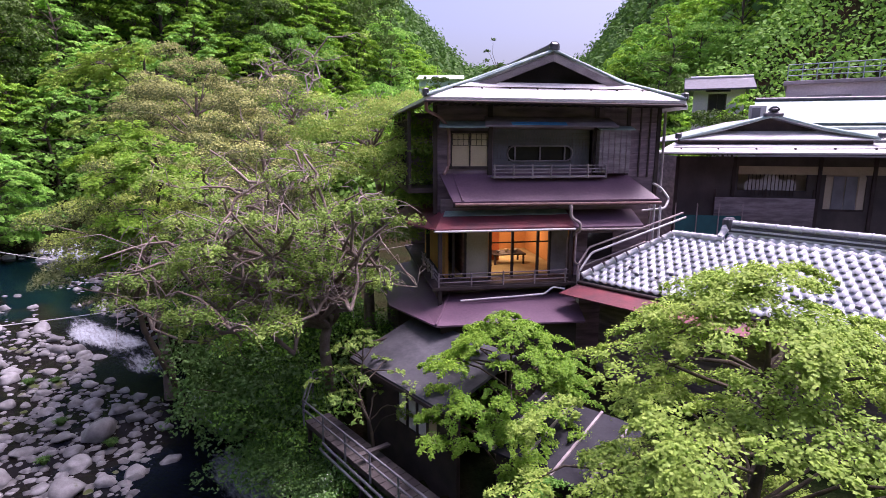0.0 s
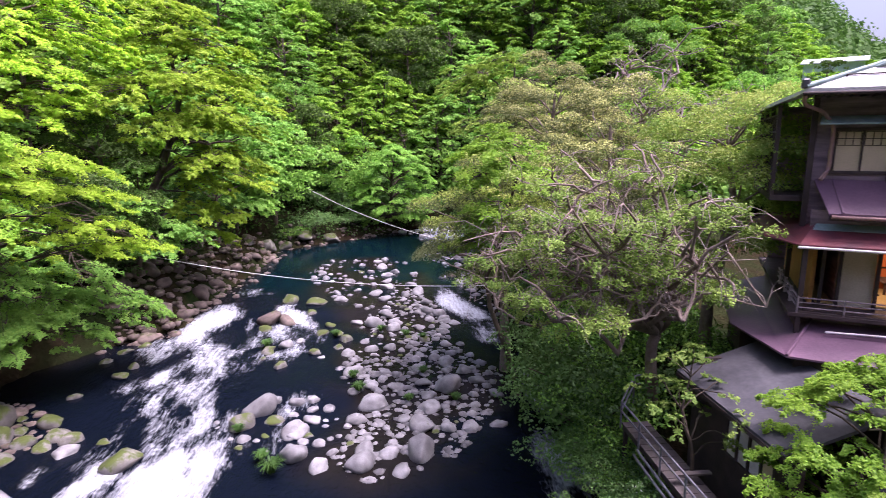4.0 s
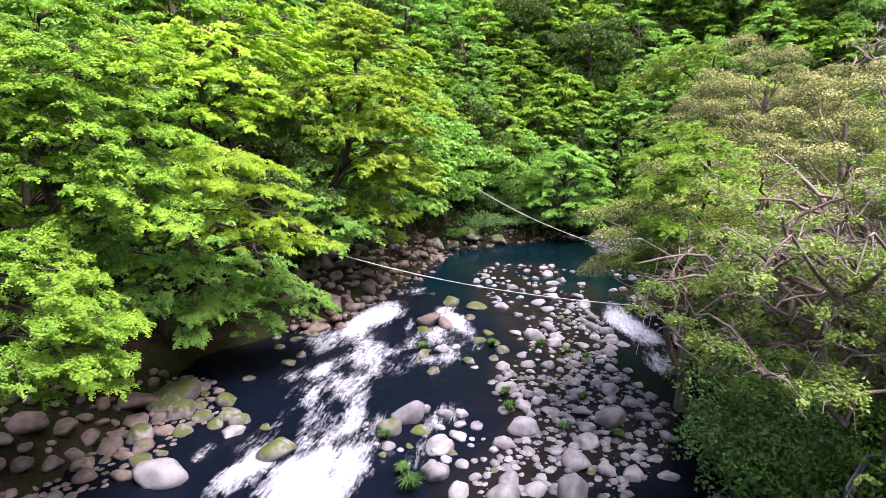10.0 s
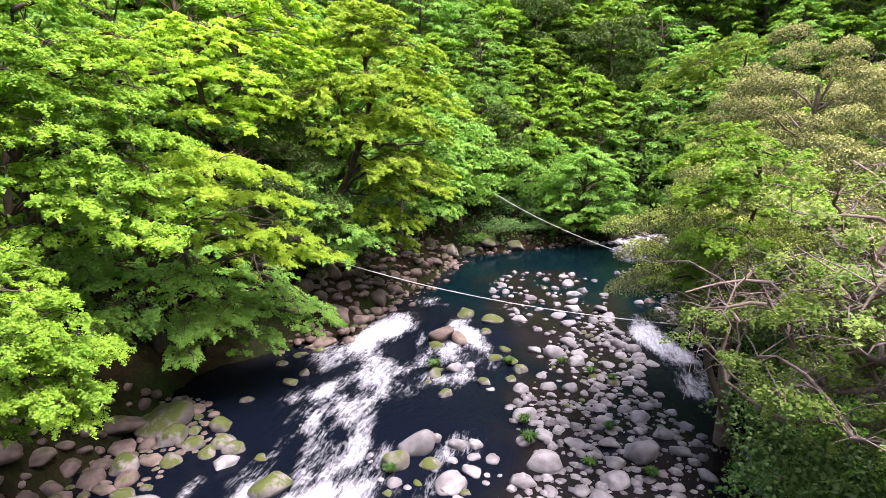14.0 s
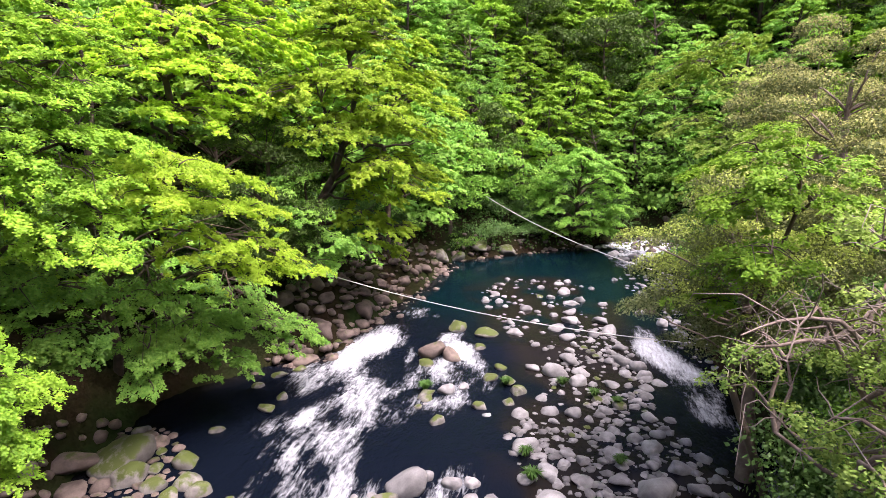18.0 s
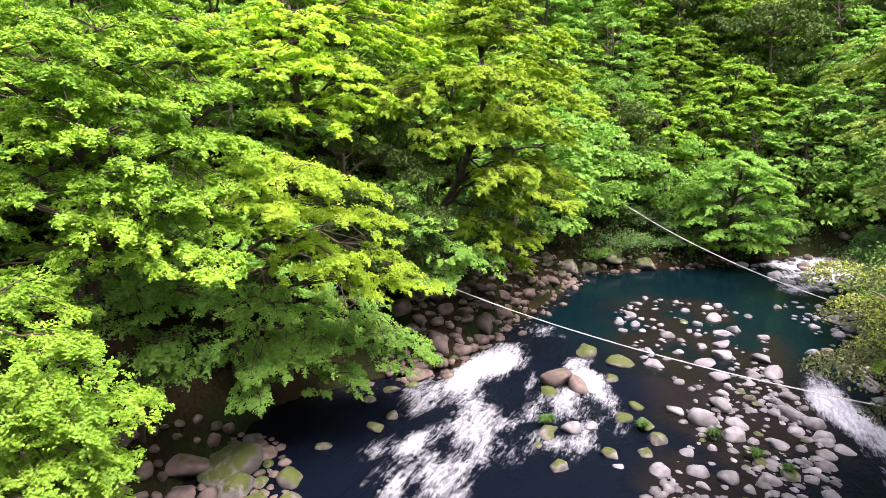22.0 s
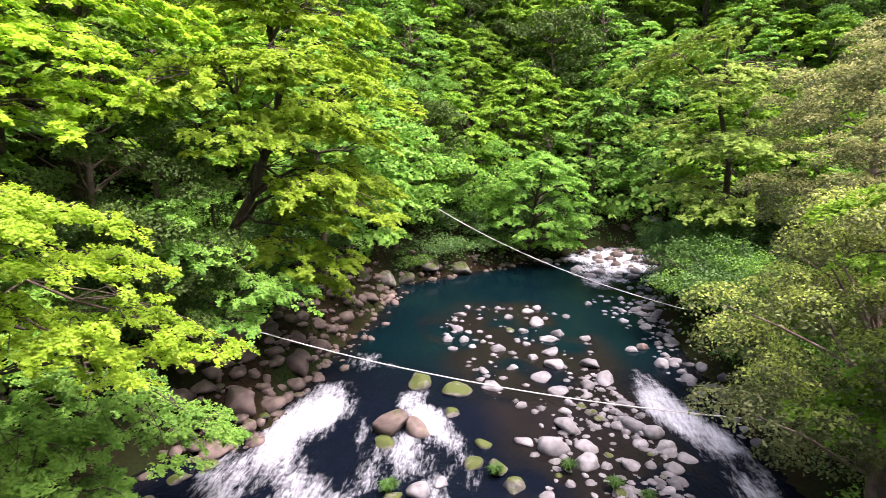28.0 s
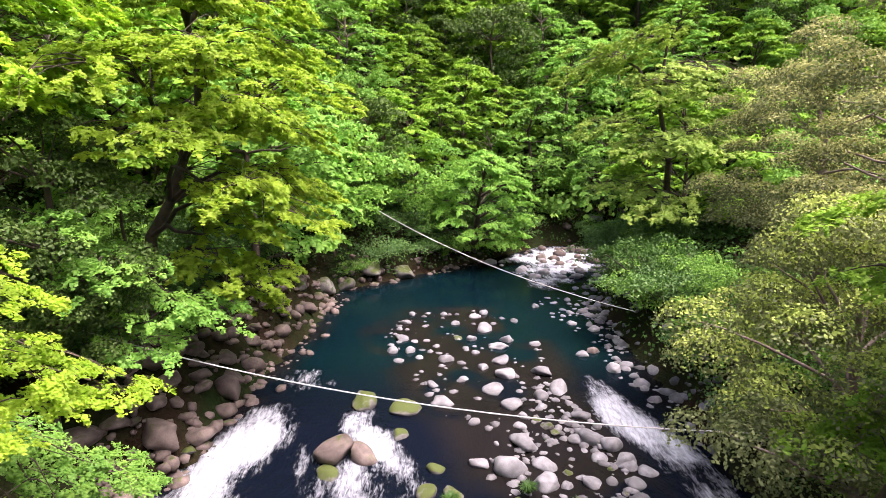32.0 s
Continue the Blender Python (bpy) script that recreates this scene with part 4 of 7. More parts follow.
part("shutter_cap", slab("shutter_cap", COPPER, [(5.15, -0.42, 13.12), (6.36, -0.42, 13.12), (6.36, -0.06, 13.24), (5.15, -0.06, 13.24)], 0.03), inn)
# the latticed gallery on the river side
gal = part("gallery", box("gallery", TIMBER, -0.85, 0.1, 11.15, 0.9, 4.6, 11.3, 0.01), inn)
for i in range(4):
    part("post", box("post", TIMBER, -0.85, 0.1 + i * 1.48, 11.3, -0.75, 0.2 + i * 1.48, 13.65, 0.01), gal)
for i in range(26):
    v = 0.25 + i * 0.17
    part("slat", box("slat", TIMBER, -0.82, v, 11.95, -0.79, v + 0.03, 13.4, 0), gal)
for z in (11.95, 12.45, 12.95, 13.38):
    part("rail", box("rail", TIMBER, -0.835, 0.2, z, -0.775, 4.6, z + 0.05, 0.005), gal)
for i in range(30):
    part("slat", box("slat", TIMBER, -0.83, 0.22 + i * 0.147, 11.3, -0.80, 0.27 + i * 0.147, 11.8, 0), gal)
part("rail", box("rail", TIMBER, -0.86, 0.15, 11.8, -0.78, 4.6, 11.87, 0.005), gal)
# added white panels: daylight beyond the open gallery, given as a pale surface
for i in range(4):
    part("paper_panel", box("paper_panel", WHITE_PIPE, 0.86, 0.3 + i * 1.5, 11.9, 0.895, 1.6 + i * 1.5, 13.2, 0.005), gal, "added white panel for the brightness seen through the lattice")
# hip-and-gable roof
AP = (3.5, -0.45, 15.42)
GL, GR = (1.05, -0.35, 14.48), (5.98, -0.35, 14.48)
CL, CR = (-0.45, -1.02, 13.98), (7.62, -1.02, 13.98)
roof = part("roof", slab("roof", PALE_ROOF, [CL, CR, GR, GL], 0.09), inn, "pale metal hip roof with green copper hips")
part("slope", slab("slope", PALE_ROOF, [AP, (3.5, 6.9, 15.42), (-1.05, 6.9, 13.7), (-1.05, 0.25, 13.7), CL, GL], 0.09), roof)
part("slope", slab("slope", PALE_ROOF, [AP, GR, CR, (8.1, -0.4, 13.85), (8.1, 6.9, 13.7), (3.5, 6.9, 15.42)], 0.09), roof)
part("gable", slab("gable", DULL_WALL, [(3.5, -0.05, 15.3), (1.3, -0.05, 14.4), (5.7, -0.05, 14.4), (5.7, 0.05, 14.4)][:3] + [(3.5, -0.04, 15.3)], 0.02), roof)
for s in (-1, 1):
    e = GL if s < 0 else GR
    part("bargeboard", slab("bargeboard", TIMBER_PALE, [(AP[0], -0.50, 15.33), (e[0] - s * 0.1, -0.42, 14.42), (e[0] - s * 0.45, -0.42, 14.35), (AP[0], -0.50, 15.12)][::s], 0.02), roof)
    part("barge_trim", arrays_mesh("barge_trim", *tube([(AP[0], -0.52, 15.42), (e[0] - s * 0.9, -0.46, 14.82), e], [0.035, 0.035, 0.04], 6), COPPER, True), roof, "copper-green verge trim")
    c = CL if s < 0 else CR
    part("hip_ridge", arrays_mesh("hip_ridge", *tube([AP, (e[0], e[1] + 0.1, e[2] + 0.05), (c[0], c[1], c[2] + 0.05)], [0.05, 0.065, 0.065], 8), COPPER, True), roof, "copper-green hip ridge")
    part("ridge_end", box("ridge_end", TILE_DARK, c[0] - 0.09, c[1] - 0.04, c[2], c[0] + 0.09, c[1] + 0.2, c[2] + 0.24, 0.04), roof)
gw = mesh_of("gable_wall", [(1.2, 0.0, 14.38), (5.8, 0.0, 14.38), (3.5, 0.0, 15.32), (1.2, 0.1, 14.38), (5.8, 0.1, 14.38), (3.5, 0.1, 15.32)], [(0, 1, 2), (3, 5, 4), (0, 3, 4, 1), (1, 4, 5, 2), (2, 5, 3, 0)], WOOD)
part("gable_wall", gw, roof)
part("ridge", box("ridge", TILE_DARK, 3.36, -0.5, 15.38, 3.64, 6.9, 15.62, 0.05), roof)
part("ridge_ornament", box("ridge_ornament", TILE_DARK, 3.34, -0.58, 15.36, 3.66, -0.44, 15.66, 0.08), roof)
part("snow_guard", pipe("snow_guard", TIMBER, [(0.2, -0.62, 14.31), (6.9, -0.62, 14.31)], 0.018, 6), roof)
for i in range(8):
    part("bracket", box("bracket", TIMBER, 0.4 + i * 0.85, -0.66, 14.2, 0.44 + i * 0.85, -0.58, 14.31, 0), roof)
for i in range(34):
    u = -0.3 + i * 0.235
    part("rafter", box("rafter", TIMBER, u, -0.92, 13.80, u + 0.05, 0.0, 13.86, 0), roof)
part("soffit", slab("soffit", TIMBER, [(-0.45, -1.0, 13.88), (7.6, -1.0, 13.88), (7.6, 0.0, 13.93), (-0.45, 0.0, 13.93)], 0.02), roof)
part("gutter", pipe("gutter", TIMBER, [(-0.5, -1.08, 13.86), (7.6, -1.08, 13.82)], 0.04), roof)
part("downpipe", pipe("downpipe", PIPE_PINK, [(-0.45, -1.05, 13.83), (-0.42, -0.8, 13.62), (0.08, -0.35, 13.45), (0.38, -0.16, 13.1), (0.38, -0.14, 12.0), (0.2, -0.3, 11.75)], 0.05), inn)
part("downpipe", pipe("downpipe", TIMBER_PALE, [(7.5, -0.15, 13.7), (7.5, -0.15, 11.1)], 0.045), inn)
# purple canopy roof between the storeys
part("canopy_roof", slab("canopy_roof", PURPLE, [(0.35, -1.02, 10.98), (6.97, -1.02, 10.98), (6.3, -0.0, 11.72), (0.12, -0.0, 11.75)], 0.05), inn, "purple painted sheet-metal canopy roof")
for u, w in ((0.62, 0.05),):
    part("seam", slab("seam", PURPLE, [(u, -1.03, 11.02), (u + w, -1.03, 11.02), (u + w - 0.12, -0.0, 11.78), (u - 0.12, 0.0, 11.78)], 0.03), inn)
part("fascia", box("fascia", TIMBER, 0.36, -1.0, 10.80, 6.95, -0.96, 10.93, 0.005), inn)
part("wall_below", wall_with("wall_below", WOOD, 0.1, 7.2, 10.2, 10.98, [], -0.35, -0.25), inn)
part("gutter", pipe("gutter", PIPE_PINK, [(0.4, -1.08, 10.9), (7.0, -1.08, 10.86)], 0.045), inn)
part("downpipe", pipe("downpipe", PIPE, [(4.0, -1.08, 10.85), (4.0, -1.15, 10.45), (4.25, -1.28, 10.3), (4.25, -1.3, 10.1), (4.2, -0.5, 9.7), (4.2, -0.45, 8.5)], 0.05), inn)
# red roof over the lit room
part("red_roof", slab("red_roof", RED, [(-0.22, -1.22, 10.2), (4.1, -1.22, 10.2), (4.1, -0.35, 10.62), (0.2, -0.35, 10.62)], 0.04), inn, "rust-streaked red sheet-metal roof")
part("green_flashing", slab("green_flashing", COPPER, [(0.12, -0.62, 10.51), (4.1, -0.62, 10.51), (4.1, -0.36, 10.64), (0.22, -0.36, 10.64)], 0.012), inn)
part("red_roof", slab("red_roof", RED, [(-0.22, -1.22, 10.2), (0.2, -0.35, 10.62), (0.2, 3.5, 10.62), (-0.9, 3.5, 10.25), (-0.9, -0.2, 10.25)], 0.04), inn)
part("side_roof", slab("side_roof", PURPLE, [(4.12, -1.2, 10.17), (6.4, -1.2, 10.17), (6.4, -0.35, 10.6), (4.12, -0.35, 10.6)], 0.04), inn)
part("gutter", pipe("gutter", WHITE_PIPE, [(-0.25, -1.28, 10.14), (4.1, -1.28, 10.12)], 0.035), inn)
part("gutter", pipe("gutter", PIPE, [(4.2, -1.27, 10.1), (6.5, -1.27, 10.08)], 0.035), inn)
# the lit room
part("floor", box("floor", TIMBER, -0.3, -1.15, 8.32, 7.3, 6.38, 8.42, 0.01), inn)
part("tatami", box("tatami", TATAMI, 0.5, 0.1, 8.424, 4.4, 4.5, 8.46, 0), inn)
part("room_wall", box("room_wall", ROOM_WALL, 0.4, 4.5, 8.43, 4.55, 4.6, 10.3, 0), inn)
part("room_wall", box("room_wall", ROOM_WALL, 4.45, -0.1, 8.43, 4.55, 4.498, 10.3, 0), inn)
part("room_wall", box("room_wall", ROOM_WALL, 0.3, 0.0, 8.43, 0.4, 4.498, 10.3, 0), inn)
part("ceiling", box("ceiling", TIMBER_PALE, 0.3, -0.3, 10.02, 4.55, 4.6, 10.1, 0), inn)
part("sliding_screen", box("sliding_screen", ORANGE, 1.45, 2.4, 8.46, 2.75, 2.44, 9.75, 0), inn, "orange paper sliding screen")
part("lintel", box("lintel", TIMBER, 0.4, 2.38, 9.75, 4.45, 2.46, 9.85, 0), inn)
for u in (2.95, 3.55):
    w2 = part("paper_window", box("paper_window", PAPER, u, 4.46, 9.2, u + 0.5, 4.49, 9.9, 0), inn)
    bm = bmesh.new()
    lattice(bm, u, u + 0.5, 9.2, 9.9, 2, 3, 4.45, 0.02, 0.02)
    part("muntin", done(bm, "muntin", TIMBER), w2)
for u in (0.52, 0.9, 1.72, 2.45, 3.3, 3.7, 4.42):
    part("post", box("post", TIMBER, u - 0.04, -0.24, 8.42, u + 0.04, -0.14, 10.2, 0.006), inn)
part("head_beam", box("head_beam", TIMBER, 0.3, -0.25, 9.96, 4.5, -0.12, 10.15, 0.006), inn)
part("shoji", box("shoji", PLASTER, 0.95, -0.13, 8.44, 1.68, -0.11, 9.95, 0), inn, "dim papered panel beside the open room")
part("curtain", slab("curtain", TIMBER_PALE, [(3.76, -0.1, 9.93), (4.36, -0.1, 9.93), (4.36, -0.06, 9.93), (3.76, -0.06, 9.93)], 1.45), inn, "pale drawn curtain")
part("transom", box("transom", TIMBER, 1.72, -0.2, 9.55, 3.7, -0.17, 9.59, 0), inn)
bal = part("balcony", box("balcony", TIMBER, -0.1, -1.12, 8.38, 4.0, -1.02, 8.47, 0.01), inn, "weathered timber balcony rail")
for z in (8.55, 8.68, 8.80):
    part("rail", box("rail", WOOD_GREY, -0.1, -1.12, z, 4.0, -1.08, z + 0.028, 0.005), bal)
    part("rail", box("rail", WOOD_GREY, -0.12, -1.066, z, -0.08, 2.6, z + 0.028, 0.005), bal)
for i in range(5):
    part("baluster", box("baluster", WOOD_GREY, -0.115 + i * 1.0, -1.13, 8.4, -0.075 + i * 1.0, -1.07, 8.86, 0.005), bal)
for i in range(3):
    part("baluster", box("baluster", TIMBER_PALE, -0.14, 0.0 + i * 1.0, 8.4, -0.06, 0.06 + i * 1.0, 8.87, 0.006), bal)
for u, v in ((-0.05, -1.1), (-0.05, 1.3), (4.1, -1.0)):
    part("post", box("post", TIMBER, u - 0.06, v, 7.6, u + 0.06, v + 0.12, 10.15, 0.01), inn)
# right bay below the canopy
part("bay_wall", wall_with("bay_wall", WOOD, 4.56, 7.3, 8.3, 10.2, [(5.0, 5.9, 8.9, 9.8)], -0.2, -0.08), inn)
part("pane", box("pane", DARK_GLASS, 5.0, -0.15, 8.9, 5.9, -0.13, 9.8, 0), inn)
for i, u in enumerate((7.0, 7.12, 7.3)):
    part("pipe", pipe("pipe", WHITE_PIPE if i else PIPE, [(u, -0.45 - 0.06 * i, 11.1 - 0.2 * i), (u, -0.45 - 0.06 * i, 9.3)], 0.04), inn)
part("pipe", pipe("pipe", WHITE_PIPE, [(6.7, -0.5, 10.55), (7.5, -0.5, 10.6), (7.7, -0.4, 10.9), (7.5, -0.2, 11.25), (7.2, -0.2, 11.4)], 0.04), inn)
part("pipe", pipe("pipe", WHITE_PIPE, [(0.55, -1.25, 8.02), (3.2, -1.2, 8.1), (3.5, -1.15, 8.3), (3.9, -1.1, 8.2)], 0.03), inn)
part("pipe", pipe("pipe", PIPE, [(4.1, -1.35, 10.0), (4.1, -1.3, 9.1), (4.45, -1.1, 8.9), (6.6, -1.0, 9.6)], 0.03), inn)
# lowest roof and the base
part("base_wall", box("base_wall", WOOD, -0.05, -0.5, 4.2, 7.3, 6.3, 8.318, 0), inn)
part("low_roof", slab("low_roof", PURPLE, [(-0.4, -2.4, 7.66), (4.05, -2.4, 7.56), (4.4, -0.5, 8.1), (0.35, -0.5, 8.06)], 0.05), inn, "purple painted sheet-metal lean-to roof")
part("low_roof", slab("low_roof", PURPLE, [(-0.4, -2.4, 7.66), (0.35, -0.5, 8.06), (0.0, 5.0, 8.06), (-1.6, 5.0, 7.6), (-1.5, 0.0, 7.62)], 0.05), inn)
part("hip_ridge", arrays_mesh("hip_ridge", *tube([(-0.4, -2.4, 7.68), (0.35, -0.5, 8.1)], 0.04, 6), PURPLE), inn)
part("lean_to_wall", box("lean_to_wall", TIMBER, -0.2, -2.1, 4.2, 3.9, -0.502, 7.5, 0), inn)
part("lean_to_wall", box("lean_to_wall", TIMBER, -1.2, 0.2, 4.2, -0.052, 4.8, 7.5, 0), inn)
# warm lamps of the room and the gallery
for name, u, v, z, p in (("room_lamp", 3.0, 3.0, 9.75, 36), ("room_lamp", 1.9, 1.2, 9.75, 16)):
    lamp = empty(name, INN @ pose(u, v, z), "warm paper ceiling lamp glowing in the lit room", "lamp")
    shade = bpy.data.materials.new("lamp_paper")
    shade.use_nodes = True
    shade.node_tree.nodes["Principled BSDF"].inputs["Emission Color"].default_value = (1, 0.72, 0.35, 1)
    shade.node_tree.nodes["Principled BSDF"].inputs["Emission Strength"].default_value = 4
    bm = bmesh.new()
    bmesh.ops.create_uvsphere(bm, u_segments=16, v_segments=8, radius=0.2)
    bmesh.ops.scale(bm, vec=(1, 1, 0.5), verts=bm.verts)
    part("shade", done(bm, "shade", shade, True), lamp)
    part("cord", pipe("cord", TIMBER, [(0, 0, 0.09), (0, 0, 0.27)], 0.01, 6), lamp)
    ld = bpy.data.lights.new("room_light", "POINT")
    ld.energy, ld.color, ld.shadow_soft_size = p, (1.0, 0.66, 0.30), 0.15
    lo = new("room_light", ld)
    lo.matrix_world = INN @ pose(u, v, z - 0.3)
# low table with tea things, and a chair
tb = empty("low_table", INN @ pose(2.9, 1.9, 8.46), "low dark lacquered table laid for tea in the lit room", "table")
part("tabletop", box("tabletop", TIMBER, -0.6, -0.4, 0.33, 0.6, 0.4, 0.38, 0.015), tb)
for sx in (-0.52, 0.52):
    for sy in (-0.33, 0.33):
        part("leg", box("leg", TIMBER, sx - 0.03, sy - 0.03, 0, sx + 0.03, sy + 0.03, 0.33, 0.005), tb)
for i, (x, y) in enumerate(((-0.35, -0.1), (0.0, 0.1), (0.25, -0.15), (0.4, 0.15))):
    cup = new("tea_bowl")
    cup.matrix_world = INN @ pose(2.9 + x, 1.9 + y, 8.84)
    tagged(cup, "small glazed tea bowl on the low table", "bowl", "tea things")
    v, f = tube([(0, 0, 0), (0, 0, 0.02), (0, 0, 0.09), (0, 0, 0.08), (0, 0, 0.02)], np.array([0.04, 0.06, 0.09, 0.08, 0.02]), 12)
    part("body", arrays_mesh("body", v, f, PAPER if i % 2 else TILE_DARK, True), cup)
ch = empty("legless_chair", INN @ pose(1.95, 1.5, 8.46, 0, 0, 20), "black legless floor chair with a curved back", "chair")
part("seat", box("seat", TIMBER, -0.22, -0.22, 0, 0.22, 0.22, 0.05, 0.015), ch)
part("backrest", slab("backrest", TIMBER, [(-0.2, 0.2, 0.62), (0.2, 0.2, 0.62), (0.2, 0.24, 0.62), (-0.2, 0.24, 0.62)], 0.6), ch)


# ---- the tiled roof in front ----
E0, ED = Vector((2.15, 18.55, 8.6)), Vector((0.768, -0.640, 0))
UP = Vector((0.640, 0.768, 0.0))
RUN, RISE = 2.8, 1.5
annex = empty("annex_house", Matrix.Identity(4), "low wing under a glazed grey tile roof", "house")


def on_roof(a, b, lift=0.0):
    """A place on the tiled slope: a metres along the eave, b from 0 at the eave to 1 at the ridge."""
    p = E0 + ED * a + UP * (RUN * b) + Vector((0, 0, RISE * b + lift))
    return p


def slope_left(b):
    return 2.0 * b if b < 0.84 else 3.1


LEN = 17.0
part("roof_deck", slab("roof_deck", TILE_DARK, [tuple(on_roof(0.0, 0)), tuple(on_roof(LEN, 0)), tuple(on_roof(LEN, 1)), tuple(on_roof(3.1, 1)), tuple(on_roof(3.0, 0.82)), tuple(on_roof(1.66, 0.82))], 0.12), annex)
part("wall", slab("wall", WOOD, [tuple(on_roof(0.3, 0.2)), tuple(on_roof(LEN, 0.2)), tuple(on_roof(LEN, 0.9)), tuple(on_roof(1.6, 0.9))], 5.2), annex)
part("red_eave", slab("red_eave", RED, [tuple(on_roof(-0.25, -0.30, 0.12)), tuple(on_roof(6.5, -0.30, 0.12)), tuple(on_roof(6.5, 0.0, -0.12)), tuple(on_roof(-0.05, 0.0, -0.12))], 0.03), annex, "red sheet-metal skirt below the tiles")
part("gutter", pipe("gutter", TIMBER, [tuple(on_roof(-0.1, -0.03, -0.05)), tuple(on_roof(LEN, -0.03, -0.05))], 0.06), annex)
ang = math.atan2(ED.y, ED.x)
pitch = math.atan2(RISE, RUN)
tile_turn = Matrix.Rotation(ang, 4, "Z") @ Matrix.Rotation(pitch, 4, "X")
cols, rows_n = 0.265, 14
slope_len = math.hypot(RUN, RISE)
step = slope_len / rows_n
# one S-shaped pantile: a trough and a roll
tv, tf, prof = [], [], []
for i in range(9):
    s = i / 8
    prof.append((s * cols * 1.04, 0.034 * math.sin(s * 2 * math.pi - 0.6) + (0.012 if s > 0.95 else 0)))
for y, dz in ((-0.035, 0.034), (step * 1.05, 0.008)):
    for x, z in prof:
        tv.append((x, y, z + dz))
for x, z in prof:
    tv.append((x, -0.035, z + 0.006))
for i in range(8):
    tf.append((i, i + 1, 9 + i + 1, 9 + i))
    tf.append((18 + i, 18 + i + 1, i + 1, i))
tile_me = mesh_of("tile", tv, tf, TILE, True)
n_tiles, rest = 0, []
for r in range(rows_n):
    b = r / rows_n
    a = slope_left(b) + 0.02
    while a < LEN - 0.4:
        m = Matrix.Translation(on_roof(a, b, 0.03)) @ tile_turn
        if n_tiles < 300 and 1.0 < a < 6.4:
            part("tile", tile_me, annex, "", m)
            n_tiles += 1
        else:
            rest.append(m)
        a += cols
rv = np.concatenate([(np.array(tv) @ np.array(m.to_3x3()).T + np.array(m.translation)) for m in rest])
rf = np.concatenate([np.array(tf) + 27 * i for i in range(len(rest))])
tagged(part("tile_field", arrays_mesh("tile_field", rv, rf, TILE, True), annex), kind="stuff")
# snow catchers: little loops on the second and fourth rows
for k in range(12):
    for b in (0.16, 0.24):
        p = on_roof(0.9 + k * 0.62 + (0.3 if b > 0.2 else 0), b, 0.11)
        part("snow_catcher", box("snow_catcher", TILE_DARK, -0.07, -0.05, -0.04, 0.07, 0.05, 0.05, 0.03), annex, "", Matrix.Translation(p) @ tile_turn)
# the ridge: layered tiles under a round cap
for i in range(4):
    w = 0.17 - 0.015 * i
    part("ridge_course", slab("ridge_course", TILE_DARK if i % 2 else TILE, [tuple(on_roof(3.1, 1, 0.05 + i * 0.055) - UP * w), tuple(on_roof(LEN, 1, 0.05 + i * 0.055) - UP * w), tuple(on_roof(LEN, 1, 0.05 + i * 0.055) + UP * w), tuple(on_roof(3.1, 1, 0.05 + i * 0.055) + UP * w)], 0.045), annex)
cap = arrays_mesh("ridge_cap", *tube([(0, 0, 0), (0.27, 0, 0), (0.28, 0, 0), (0.31, 0, 0)], np.array([0.09, 0.09, 0.105, 0.105]), 10), TILE, True)
for i in range(44):
    part("ridge_cap", cap, annex, "", Matrix.Translation(on_roof(3.1 + i * 0.31, 1, 0.30)) @ Matrix.Rotation(ang, 4, "Z"))
part("ridge_end", box("ridge_end", TILE_DARK, -0.14, -0.2, -0.1, 0.12, 0.2, 0.34, 0.06), annex, "", Matrix.Translation(on_roof(3.05, 1, 0.12)) @ Matrix.Rotation(ang, 4, "Z"))
for i in range(8):
    b = i / 9.6
    part("verge_cap", cap, annex, "", Matrix.Translation(on_roof(slope_left(b) - 0.02, b, 0.13)) @ (on_roof(1.66, 0.83) - on_roof(0, 0)).to_track_quat("X", "Z").to_matrix().to_4x4())
for i in range(5):
    part("hip_cap", cap, annex, "", Matrix.Translation(on_roof(1.6 + i * 0.3, 0.84, 0.12)) @ Matrix.Rotation(ang, 4, "Z"))
for i in range(2):
    part("hip_cap", cap, annex, "", Matrix.Translation(on_roof(3.0, 0.84 + i * 0.08, 0.16 + 0.08 * i)) @ (on_roof(3.1, 1, 0.2) - on_roof(3.0, 0.84)).to_track_quat("X", "Z").to_matrix().to_4x4())
part("pipe", pipe("pipe", WHITE_PIPE, [tuple(on_roof(1.7, 1.05, 0.25)), tuple(on_roof(0.0, 0.15, 0.55)), tuple(on_roof(-0.15, 0.0, 0.2)), tuple(on_roof(-0.15, 0.0, -0.9))], 0.035), annex)
part("pipe", pipe("pipe", PIPE, [tuple(on_roof(1.6, 1.05, 0.38)), tuple(on_roof(-0.1, 0.15, 0.7)), tuple(on_roof(-0.2, 0.0, 0.4)), tuple(on_roof(-0.2, 0.0, -0.9))], 0.03), annex)


